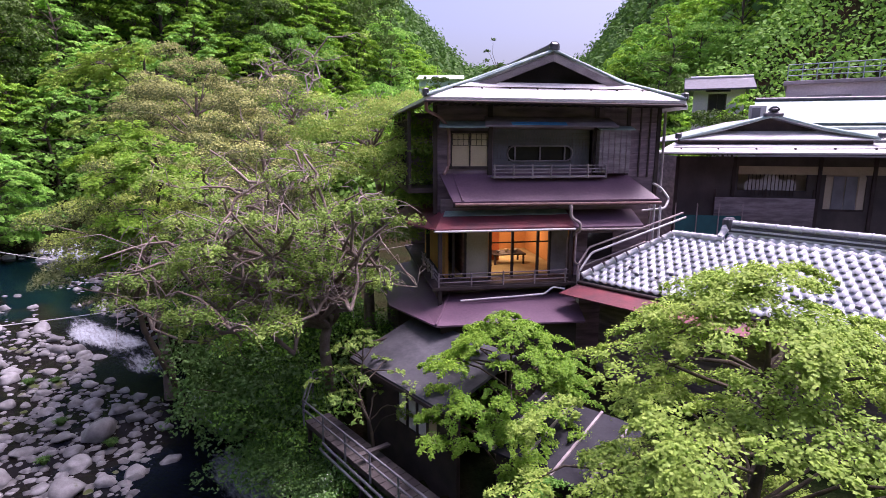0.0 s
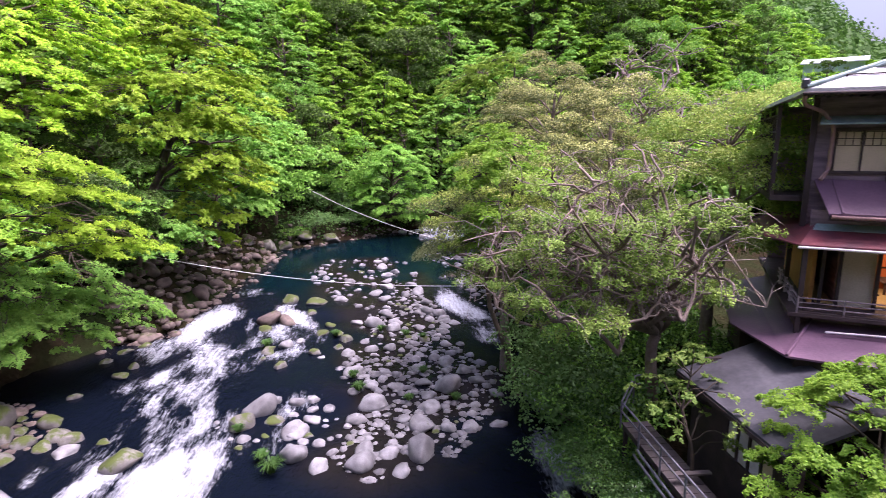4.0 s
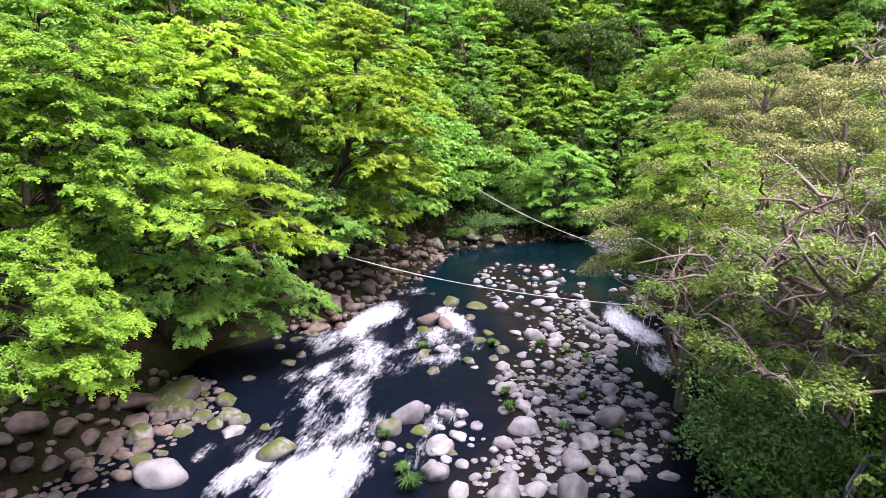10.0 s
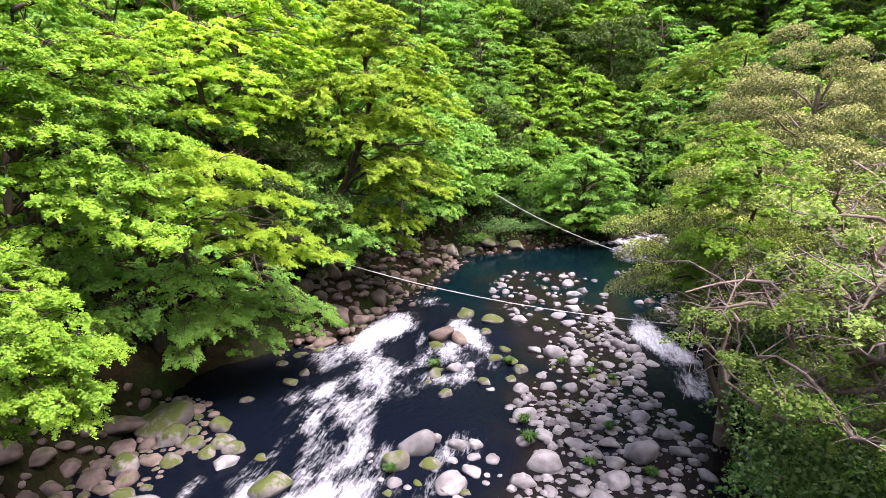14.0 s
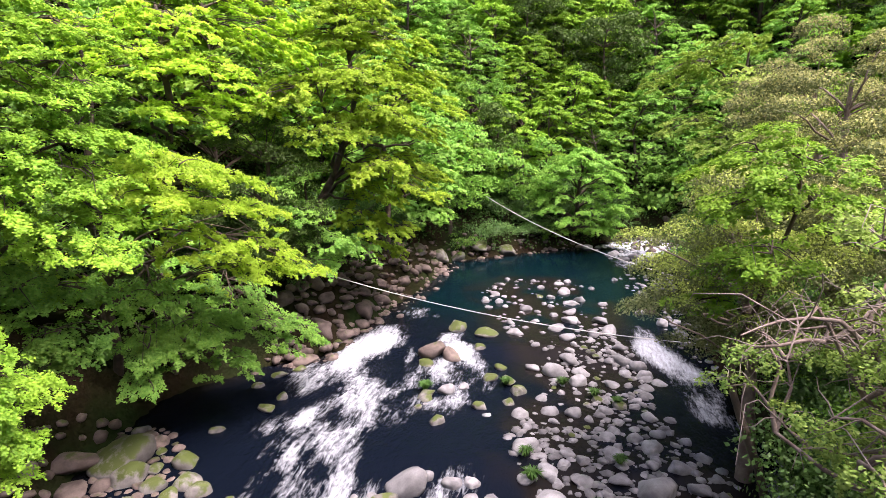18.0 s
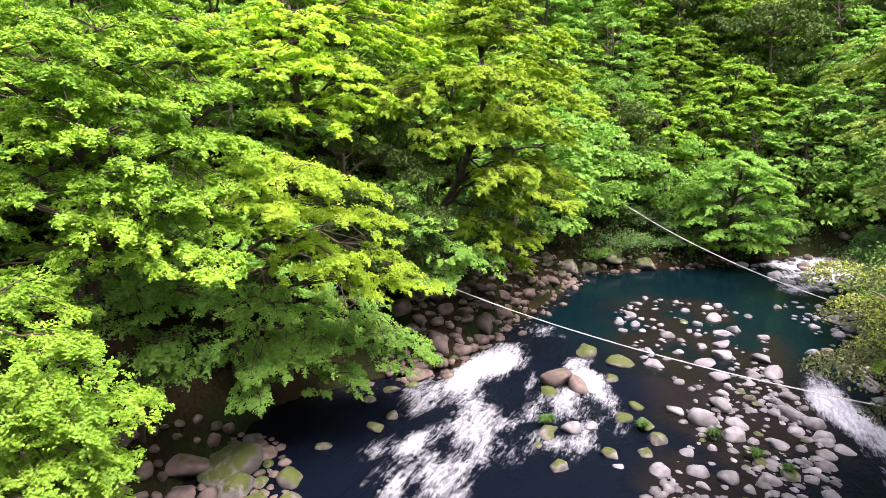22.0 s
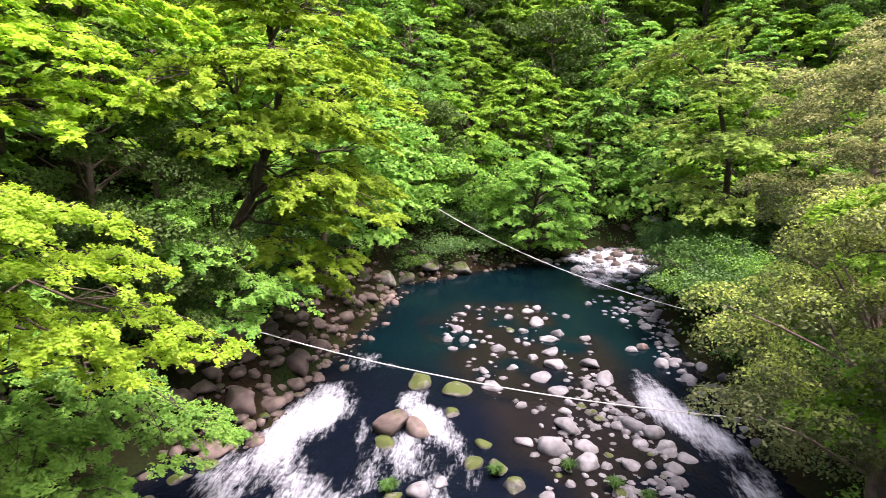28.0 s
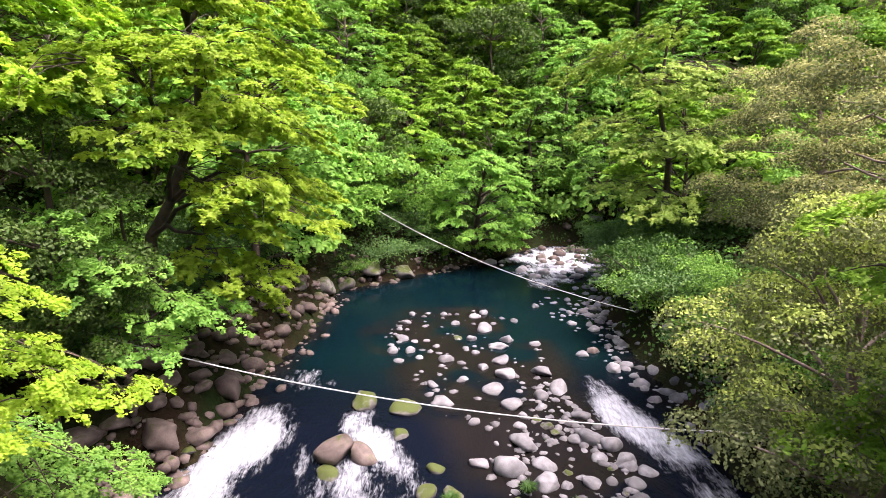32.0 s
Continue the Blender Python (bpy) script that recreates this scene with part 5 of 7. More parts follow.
# ---- trees ----
def leaves_on(centres, normals, size, rng, wild=0.5, ratio=0.62):
    """Folded rhombic leaves: four corners and two triangles each."""
    n = len(centres)
    nn = normals + wild * rng.normal(size=(n, 3))
    nn /= np.linalg.norm(nn, axis=1, keepdims=True)
    d = rng.normal(size=(n, 3))
    d -= (d * nn).sum(1, keepdims=True) * nn
    d /= np.linalg.norm(d, axis=1, keepdims=True)
    s = np.cross(nn, d)
    L = size * (0.7 + 0.6 * rng.random((n, 1)))
    v = np.empty((n, 4, 3))
    v[:, 0], v[:, 2] = centres - d * L / 2, centres + d * L / 2 - nn * L * 0.12
    v[:, 1], v[:, 3] = centres + s * L * ratio / 2 - nn * L * 0.1, centres - s * L * ratio / 2 - nn * L * 0.1
    k = np.arange(n)[:, None] * 4
    f = np.concatenate([k + [[0, 1, 2]], k + [[0, 2, 3]]])
    return v.reshape(-1, 3), f


def pad_leaves(pads, per_area, size, rng, wild=0.4, flat=0.10):
    """Flat drooping sprays, as maples hold them. pads: rows of x, y, z, radius, lean x, lean y."""
    cs, ns = [], []
    for x, y, z, r, lx, ly in pads:
        n = max(6, int(per_area * r * r))
        # a spray is some fingers that run outward
        fingers = max(4, int(5 * r + 3))
        k = rng.integers(0, fingers, n)
        fa, fl = rng.random(fingers) * 6.283, r * (0.55 + 0.5 * rng.random(fingers))
        t = np.sqrt(rng.random(n))
        wide = 0.20 * r * rng.normal(size=(n, 2)) * (1.15 - t[:, None])
        px, py = np.cos(fa[k]) * fl[k] * t + wide[:, 0], np.sin(fa[k]) * fl[k] * t + wide[:, 1]
        pz = px * lx + py * ly - 0.22 * (px ** 2 + py ** 2) / max(r, 0.3) + flat * r * rng.normal(size=n) * 0.6
        cs.append(np.stack([x + px, y + py, z + pz], -1))
        ns.append(np.stack([-lx + 0.4 * px / r, -ly + 0.4 * py / r, np.ones(n)], -1))
    return leaves_on(np.concatenate(cs), np.concatenate(ns), size, rng, wild)


def clump_leaves(clumps, per_area, size, rng, wild=0.75):
    """Rounded tufts, as broadleaved evergreens hold them. clumps: rows of x, y, z, radius."""
    cs, ns = [], []
    for x, y, z, r in clumps:
        n = max(8, int(per_area * r * r))
        d = rng.normal(size=(n, 3))
        d /= np.linalg.norm(d, axis=1, keepdims=True)
        d[:, 2] = np.abs(d[:, 2]) * 0.95 - 0.25
        rr = r * (0.66 + 0.42 * rng.random((n, 1)))
        cs.append(np.array([x, y, z]) + d * rr * [1, 1, 0.8])
        ns.append(d + [0, 0, 0.5])
    cs, ns = np.concatenate(cs), np.concatenate(ns)
    v, f = leaves_on(cs, ns, size, rng, wild)
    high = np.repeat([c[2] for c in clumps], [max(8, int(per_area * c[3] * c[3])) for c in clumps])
    # upward leaves of higher tufts: new growth, and light from above put into colour
    paler = (high > np.quantile(high, 0.3)) & ((ns[:, 2] / np.linalg.norm(ns, axis=1) + 0.22 * rng.normal(size=len(cs))) > 0.68)
    return v, f, np.concatenate([paler, paler]).astype(int)


def bent(a, b, rng, sag=0.12, steps=6):
    a, b = np.array(a, float), np.array(b, float)
    t = np.linspace(0, 1, steps)[:, None]
    far = np.linalg.norm(b - a)
    off = np.cumsum(rng.normal(size=(steps, 3)) * far * sag * 0.35, axis=0) * np.sin(t * np.pi)
    return a + (b - a) * t + off + np.array([0, 0, 1]) * far * sag * np.sin(t * np.pi)


def tree_shape(seed, height, radius, trunk, style, count, size, per_area, base=0.3, lean=(0, 0), layers=7):
    """Corners and faces of wood and of leaves of one tree that stands on the origin."""
    rng = np.random.default_rng(seed)
    top = np.array([lean[0], lean[1], height])
    stem = bent((0, 0, -0.6), top * [1, 1, 0.86], rng, 0.05, 9)
    wood = [tube(stem, np.linspace(trunk, trunk * 0.18, 9), 8)]
    rows = []
    for i in range(count):
        if style == "maple":
            layer = (i % layers + 1.3 * rng.random()) / (layers + 0.3)
            h = base + (1 - base) * layer
            prof = np.sin(np.pi * min(1, 0.18 + 0.80 * layer)) ** 0.7
            rad = radius * prof * (0.35 + 0.65 * np.sqrt(rng.random()))
            a = rng.random() * 6.283
            c = top * h * [1, 1, 1] + np.array([np.cos(a) * rad, np.sin(a) * rad, -0.16 * rad])
            r = radius * (0.13 + 0.12 * rng.random())
            rows.append((*c, r, -0.28 * np.cos(a), -0.28 * np.sin(a)))
        else:
            d = rng.normal(size=3)
            d /= np.linalg.norm(d)
            d[2] = d[2] * 0.9 + 0.12
            k = 0.6 + 0.46 * rng.random()
            c = top * (base + (1 - base) * 0.5) + d * k * np.array([radius, radius, height * (1 - base) * 0.5])
            rows.append((*c, radius * (0.15 + 0.17 * rng.random() ** 1.3)))
        if i % 3 == 0:
            hh = np.clip((c[2] - 0.25 * np.hypot(*(c[:2]))) / height, 0.12, 0.82)
            s = stem[int(hh / 0.86 * 8)]
            wood.append(tube(bent(s, c, rng, 0.1), np.linspace(trunk * (0.3 if style == "maple" else 0.16), 0.012, 6), 5))
    rng2 = np.random.default_rng(seed + 1)
    leaf = pad_leaves(rows, per_area, size, rng2) if style == "maple" else clump_leaves(rows, per_area, size, rng2)
    return joined(wood), leaf


def tree(name, label, x, y, shape, leaf_mat, bark_mat, turn=0.0, group="", z=None, scale=1.0, paler_mat=None):
    (wv, wf), (lv, lf, *paler) = shape
    z = ground_at(x, y) - 0.15 if z is None else z
    t = empty(name, pose(x, y, z, 0, 0, turn) @ Matrix.Scale(scale, 4), label, "tree", group)
    part("trunk", arrays_mesh("trunk", wv, wf, bark_mat, True), t)
    crown = arrays_mesh("crown", lv, lf, [leaf_mat, paler_mat or leaf_mat])
    if paler:
        crown.polygons.foreach_set("material_index", paler[0])
    part("crown", crown, t)
    return t


def spread_tree(seed, tips, pad, size, per_area, trunk):
    """A low spreading tree: gnarled limbs that run out to the tips, bare twigs, and thin sprays of leaves."""
    rng = np.random.default_rng(seed)
    wood, twigs, rows = [], [], []
    fork = np.array([0.0, 0.0, 1.6])
    wood.append(tube(bent((0, 0, -0.6), fork, rng, 0.06), np.linspace(trunk, trunk * 0.8, 6), 9))
    for tip in tips:
        tip = np.array(tip, float)
        path = bent(fork, tip, rng, 0.16, 9)
        path[1:-1] += rng.normal(size=(7, 3)) * 0.16
        wood.append(tube(path, np.linspace(trunk * 0.5, 0.035, 9), 7))
        for _ in range(11):
            s = path[int(rng.integers(3, 9))]
            c = s + rng.normal(size=3) * [1.0, 1.0, 0.45] + [0, 0, 0.35]
            side = bent(s, c, rng, 0.2, 6)
            wood.append(tube(side, np.linspace(0.05, 0.012, 6), 5))
            for _ in range(5):
                q = side[int(rng.integers(2, 6))]
                twigs.append(tube(bent(q, q + rng.normal(size=3) * [0.5, 0.5, 0.3], rng, 0.3, 4), np.linspace(0.014, 0.004, 4), 4))
            if rng.random() < 0.72:
                rows.append((*(c + [0, 0, 0.22]), pad * (0.7 + 0.6 * rng.random()), 0.1 * rng.normal(), 0.1 * rng.normal()))
    return joined(wood), pad_leaves(rows, per_area, size, np.random.default_rng(seed + 1), 0.5, 0.2), joined(twigs)


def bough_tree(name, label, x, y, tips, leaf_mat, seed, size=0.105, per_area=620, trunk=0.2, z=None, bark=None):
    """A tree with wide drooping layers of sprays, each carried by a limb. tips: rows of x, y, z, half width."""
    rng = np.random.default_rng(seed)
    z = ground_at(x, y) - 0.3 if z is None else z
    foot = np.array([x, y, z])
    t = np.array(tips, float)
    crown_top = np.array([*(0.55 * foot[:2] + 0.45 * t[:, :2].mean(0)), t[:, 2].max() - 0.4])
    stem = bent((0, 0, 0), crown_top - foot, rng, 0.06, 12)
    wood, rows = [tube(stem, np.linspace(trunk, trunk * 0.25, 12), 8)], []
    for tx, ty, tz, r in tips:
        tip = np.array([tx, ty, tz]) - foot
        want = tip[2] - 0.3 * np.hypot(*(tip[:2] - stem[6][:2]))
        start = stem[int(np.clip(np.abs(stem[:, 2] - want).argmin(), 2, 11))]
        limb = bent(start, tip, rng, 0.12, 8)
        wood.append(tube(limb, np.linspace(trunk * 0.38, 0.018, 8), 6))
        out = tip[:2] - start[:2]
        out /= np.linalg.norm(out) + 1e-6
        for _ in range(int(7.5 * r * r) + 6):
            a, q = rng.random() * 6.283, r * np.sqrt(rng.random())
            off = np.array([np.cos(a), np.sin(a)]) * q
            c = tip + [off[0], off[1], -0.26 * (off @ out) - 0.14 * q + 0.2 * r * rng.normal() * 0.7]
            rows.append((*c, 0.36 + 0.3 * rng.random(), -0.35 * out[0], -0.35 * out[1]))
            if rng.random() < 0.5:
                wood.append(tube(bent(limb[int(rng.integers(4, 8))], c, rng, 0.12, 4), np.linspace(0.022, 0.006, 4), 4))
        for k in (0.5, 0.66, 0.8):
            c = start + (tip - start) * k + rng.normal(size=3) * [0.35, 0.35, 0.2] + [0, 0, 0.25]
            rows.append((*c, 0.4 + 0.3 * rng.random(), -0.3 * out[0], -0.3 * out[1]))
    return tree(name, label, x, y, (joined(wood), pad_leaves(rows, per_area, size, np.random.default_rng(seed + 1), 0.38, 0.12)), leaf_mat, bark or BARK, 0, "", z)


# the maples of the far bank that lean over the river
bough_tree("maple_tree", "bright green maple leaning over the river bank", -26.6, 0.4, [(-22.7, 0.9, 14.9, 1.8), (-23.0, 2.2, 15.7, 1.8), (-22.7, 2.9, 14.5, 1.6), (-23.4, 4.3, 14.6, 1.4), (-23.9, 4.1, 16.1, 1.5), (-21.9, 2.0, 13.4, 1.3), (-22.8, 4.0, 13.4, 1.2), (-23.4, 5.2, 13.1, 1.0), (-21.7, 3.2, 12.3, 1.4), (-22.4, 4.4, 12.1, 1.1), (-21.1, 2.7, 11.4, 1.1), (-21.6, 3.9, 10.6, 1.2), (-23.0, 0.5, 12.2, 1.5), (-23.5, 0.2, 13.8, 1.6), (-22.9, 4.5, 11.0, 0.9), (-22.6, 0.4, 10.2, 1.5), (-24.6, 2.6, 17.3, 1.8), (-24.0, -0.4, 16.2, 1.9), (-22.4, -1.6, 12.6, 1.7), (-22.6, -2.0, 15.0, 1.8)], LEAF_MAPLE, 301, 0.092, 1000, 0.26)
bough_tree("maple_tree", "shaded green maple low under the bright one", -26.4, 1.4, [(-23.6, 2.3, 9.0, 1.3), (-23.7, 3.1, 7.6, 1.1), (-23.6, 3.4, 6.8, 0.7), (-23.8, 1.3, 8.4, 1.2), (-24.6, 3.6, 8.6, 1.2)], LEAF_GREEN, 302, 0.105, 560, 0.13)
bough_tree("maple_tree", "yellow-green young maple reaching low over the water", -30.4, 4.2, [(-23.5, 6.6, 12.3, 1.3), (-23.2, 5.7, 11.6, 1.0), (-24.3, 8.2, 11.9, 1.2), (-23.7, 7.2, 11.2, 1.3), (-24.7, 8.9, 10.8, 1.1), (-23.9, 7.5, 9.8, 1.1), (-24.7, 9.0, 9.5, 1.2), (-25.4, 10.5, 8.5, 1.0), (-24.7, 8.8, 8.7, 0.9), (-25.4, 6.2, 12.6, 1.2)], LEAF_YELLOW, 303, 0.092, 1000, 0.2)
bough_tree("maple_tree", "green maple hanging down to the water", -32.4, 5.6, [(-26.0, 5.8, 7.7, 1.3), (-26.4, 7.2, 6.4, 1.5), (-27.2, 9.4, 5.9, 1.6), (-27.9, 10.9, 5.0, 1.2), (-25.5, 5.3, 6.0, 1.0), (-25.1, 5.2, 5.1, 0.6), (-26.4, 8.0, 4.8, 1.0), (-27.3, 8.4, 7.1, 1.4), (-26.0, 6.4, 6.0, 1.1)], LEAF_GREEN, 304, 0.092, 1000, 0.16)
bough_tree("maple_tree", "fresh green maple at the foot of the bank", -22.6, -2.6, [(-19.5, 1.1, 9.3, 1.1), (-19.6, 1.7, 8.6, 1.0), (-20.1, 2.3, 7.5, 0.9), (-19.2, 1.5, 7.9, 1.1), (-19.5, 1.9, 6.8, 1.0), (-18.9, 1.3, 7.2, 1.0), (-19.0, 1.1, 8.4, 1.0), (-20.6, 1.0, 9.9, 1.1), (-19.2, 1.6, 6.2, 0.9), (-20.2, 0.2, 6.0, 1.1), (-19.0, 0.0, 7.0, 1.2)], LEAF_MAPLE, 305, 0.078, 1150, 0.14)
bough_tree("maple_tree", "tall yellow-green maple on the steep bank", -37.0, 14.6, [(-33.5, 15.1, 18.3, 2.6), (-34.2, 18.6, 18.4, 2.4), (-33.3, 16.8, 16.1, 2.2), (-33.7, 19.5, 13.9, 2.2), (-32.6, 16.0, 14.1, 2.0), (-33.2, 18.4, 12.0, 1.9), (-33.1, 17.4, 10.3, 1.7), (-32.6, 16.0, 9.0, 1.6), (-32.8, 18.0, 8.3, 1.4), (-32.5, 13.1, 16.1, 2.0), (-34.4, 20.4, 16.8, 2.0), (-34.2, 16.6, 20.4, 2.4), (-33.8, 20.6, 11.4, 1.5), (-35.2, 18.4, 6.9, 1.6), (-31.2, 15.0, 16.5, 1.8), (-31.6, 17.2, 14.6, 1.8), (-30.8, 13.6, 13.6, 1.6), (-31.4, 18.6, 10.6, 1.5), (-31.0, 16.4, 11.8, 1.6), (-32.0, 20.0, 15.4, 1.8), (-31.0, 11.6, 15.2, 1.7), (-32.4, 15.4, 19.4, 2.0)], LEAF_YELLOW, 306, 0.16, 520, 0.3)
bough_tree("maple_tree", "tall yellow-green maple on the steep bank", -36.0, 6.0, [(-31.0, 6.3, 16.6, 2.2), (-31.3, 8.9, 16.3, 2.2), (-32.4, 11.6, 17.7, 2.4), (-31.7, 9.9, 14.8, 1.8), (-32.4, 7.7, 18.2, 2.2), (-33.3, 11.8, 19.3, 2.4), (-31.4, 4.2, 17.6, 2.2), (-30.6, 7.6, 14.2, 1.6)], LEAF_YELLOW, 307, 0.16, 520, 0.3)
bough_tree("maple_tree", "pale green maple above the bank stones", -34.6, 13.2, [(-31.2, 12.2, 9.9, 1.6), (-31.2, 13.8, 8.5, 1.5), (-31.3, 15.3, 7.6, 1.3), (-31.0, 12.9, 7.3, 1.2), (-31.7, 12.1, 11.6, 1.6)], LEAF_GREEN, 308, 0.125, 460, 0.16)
tree("oak_tree", "dark evergreen oak on the steep bank", -33.4, 10.6, tree_shape(15, 10.5, 3.2, 0.3, "oak", 90, 0.12, 620, 0.15, (1.5, 0.5)), LEAF_DEEP, BARK, 0)
behind = tree("maple_tree", "shaded maple behind the leaning one", -29.6, -1.0, tree_shape(11, 11.5, 4.4, 0.22, "maple", 110, 0.15, 340, 0.2, (1.6, 0.6), 9), LEAF_GREEN, BARK, 0)
for x, y, k, turn in ((-33.4, 1.6, 1.05, 80), (-27.6, -5.4, 1.0, 200), (-31.4, 6.4, 0.72, 300)):
    copy_thing(behind, pose(x, y, ground_at(x, y) - 0.3, 0, 0, turn)).scale = (k, k, k)
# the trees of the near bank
tree("oak_tree", "olive-topped evergreen oak at the water's edge", -14.2, 21.8, tree_shape(16, 10.2, 3.2, 0.3, "oak", 84, 0.082, 1265, 0.36, (-0.5, -0.8)), LEAF_OLIVE, BARK_GREY, 0, paler_mat=LEAF_LIME)
tree("oak_tree", "tan-topped evergreen oak behind the river bank", -14.4, 26.4, tree_shape(24, 12.2, 3.5, 0.3, "oak", 84, 0.090, 1035, 0.2, (0, -0.6)), LEAF_OLIVE, BARK_GREY, 0, paler_mat=LEAF_TIPS)
tree("oak_tree", "olive-brown evergreen oak beside the river bank", -10.2, 23.6, tree_shape(46, 10.4, 3.0, 0.3, "oak", 70, 0.090, 1035, 0.2, (0, -0.4)), LEAF_OLIVE, BARK_GREY, 0, paler_mat=LEAF_TIPS)
tree("oak_tree", "tall tan-topped evergreen oak on the river bank", -17.8, 31.8, tree_shape(44, 11.4, 3.6, 0.3, "oak", 84, 0.103, 804, 0.18, (-0.5, -0.8)), LEAF_OLIVE, BARK_GREY, 0, paler_mat=LEAF_TIPS)
tree("oak_tree", "pale yellow-olive evergreen oak beside the inn", -5.2, 21.2, tree_shape(25, 9.6, 2.9, 0.25, "oak", 80, 0.082, 1150, 0.3, (0, -0.3)), LEAF_PALE, BARK_GREY, 0, paler_mat=LEAF_LIME)
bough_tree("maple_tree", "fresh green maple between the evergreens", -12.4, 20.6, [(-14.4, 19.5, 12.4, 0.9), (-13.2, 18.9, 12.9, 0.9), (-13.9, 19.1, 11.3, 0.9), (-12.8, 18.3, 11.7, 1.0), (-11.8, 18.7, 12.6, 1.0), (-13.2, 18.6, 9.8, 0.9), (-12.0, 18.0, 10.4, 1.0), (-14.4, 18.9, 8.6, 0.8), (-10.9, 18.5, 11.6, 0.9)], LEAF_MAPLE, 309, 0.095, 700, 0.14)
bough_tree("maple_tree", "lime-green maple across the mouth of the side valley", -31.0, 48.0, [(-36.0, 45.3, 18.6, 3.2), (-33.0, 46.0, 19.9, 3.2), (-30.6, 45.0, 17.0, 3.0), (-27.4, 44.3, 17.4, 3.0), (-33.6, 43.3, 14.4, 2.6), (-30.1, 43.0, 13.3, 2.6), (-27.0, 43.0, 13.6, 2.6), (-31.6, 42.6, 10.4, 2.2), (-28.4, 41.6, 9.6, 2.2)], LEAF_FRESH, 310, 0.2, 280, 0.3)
tips = [(-4.3, -2.6, 2.2), (-3.4, -3.2, 2.5), (-2.4, -3.9, 2.8), (-0.9, -4.3, 2.9), (0.6, -4.2, 3.1), (1.9, -3.5, 3.3), (-4.0, -1.8, 4.0), (-2.8, -3.0, 4.5), (-1.2, -3.8, 5.2), (0.3, -3.6, 4.9), (1.6, -2.9, 4.8), (-3.2, -1.2, 5.8), (-1.5, -1.8, 6.4), (0.4, -1.6, 6.2), (-5.0, -1.2, 3.2), (2.4, -2.3, 4.2), (-0.4, -3.0, 3.8), (-3.0, -2.4, 3.4), (-1.6, -2.8, 5.6), (1.0, -2.4, 5.6)]
sp_wood, sp_leaf, sp_twig = spread_tree(17, tips, 0.62, 0.08, 760, 0.2)
st = tree("spreading_tree", "spreading tree with bare grey gnarled limbs and thin pale leaves", -5.9, 18.2, (sp_wood, sp_leaf), LEAF_PALE, BARK_GREY, 0, "", 5.2)
tagged(part("twig_haze", arrays_mesh("twig_haze", *sp_twig, TWIG), st, "bare whitish twigs"), kind="stuff")
bare_tips = [(-3.4, -0.8, 6.6), (-2.2, 0.6, 8.0), (-0.8, -0.6, 8.6), (0.6, 0.6, 9.2), (1.8, -0.6, 8.4), (3.2, 0.2, 7.2), (4.4, -0.6, 6.0), (-1.4, -1.6, 6.4), (2.4, -1.6, 6.2), (0.4, -1.8, 7.2)]
bw, bl, bt = spread_tree(28, bare_tips, 0.42, 0.12, 220, 0.16)
bare = tree("bare_tree", "half-bare grey tree with a haze of pale twigs", -10.8, 27.6, (bw, bl), LEAF_PALE, TWIG, 0, "", 7.2)
tagged(part("twig_haze", arrays_mesh("twig_haze", *bt, TWIG), bare, "bare whitish twigs"), kind="stuff")
tree("maple_tree", "thin pale green sapling over the grey roof", -3.5, 14.9, tree_shape(29, 3.4, 1.5, 0.06, "maple", 40, 0.08, 1000, 0.35, (-0.2, -0.2), 4), LEAF_PALE, BARK, 0, "", 4.6)
tree("maple_tree", "fresh green maple in front of the tiled roof", 3.7, 9.6, tree_shape(18, 6.2, 3.5, 0.14, "maple", 170, 0.064, 1900, 0.2, (0, 0), 9), LEAF_FRESH, BARK, 0, "", 4.9)
tree("maple_tree", "fresh green maple below the lit room", 0.0, 14.2, tree_shape(19, 4.2, 2.2, 0.1, "maple", 165, 0.062, 2500, 0.25, (0, 0), 5), LEAF_MAPLE, BARK, 0, "", 4.6)
tree("maple_tree", "low green maple beside the river walk", 0.9, 11.3, tree_shape(27, 2.4, 1.6, 0.08, "maple", 80, 0.062, 2500, 0.25, (0, 0), 4), LEAF_GREEN, BARK, 0, "", 3.9)
tree("maple_tree", "broad green maple hanging over the pool", -47.5, 45.0, tree_shape(20, 9.0, 5.2, 0.3, "maple", 170, 0.18, 320, 0.08, (2.5, -1), 8), LEAF_GREEN, BARK, 0)

# bushes along both banks
bush_kinds = []
for seed, mat in ((61, LEAF_BUSH), (62, LEAF_GREEN), (63, LEAF_SHRUB)):
    rng = np.random.default_rng(seed)
    rows = [(*(rng.normal(size=3) * [0.75, 0.75, 0.35] + [0, 0, 0.75]), 0.35 + 0.3 * rng.random()) for _ in range(26)]
    bush_kinds.append((arrays_mesh("foliage", *clump_leaves(rows, 420, 0.10, rng)[:2], mat), arrays_mesh("twig_frame", *joined([tube(bent((0, 0, -0.3), r[:3], rng, 0.1, 4), np.linspace(0.03, 0.01, 4), 4) for r in rows[:9]]), BARK)))
brng = np.random.default_rng(9)


def bush(x, y, s, k, z=None):
    b = empty("bush", pose(x, y, (ground_at(x, y) if z is None else z) - 0.1, 0, 0, brng.uniform(0, 360)) @ Matrix.Diagonal((s, s, s * brng.uniform(0.8, 1.2), 1)), ("glossy green bush on the river bank", "light green bush on the river bank", "dark green bush on the river bank")[k], "bush", "bushes of the banks")
    part("foliage", bush_kinds[k][0], b)
    part("twig_frame", bush_kinds[k][1], b)


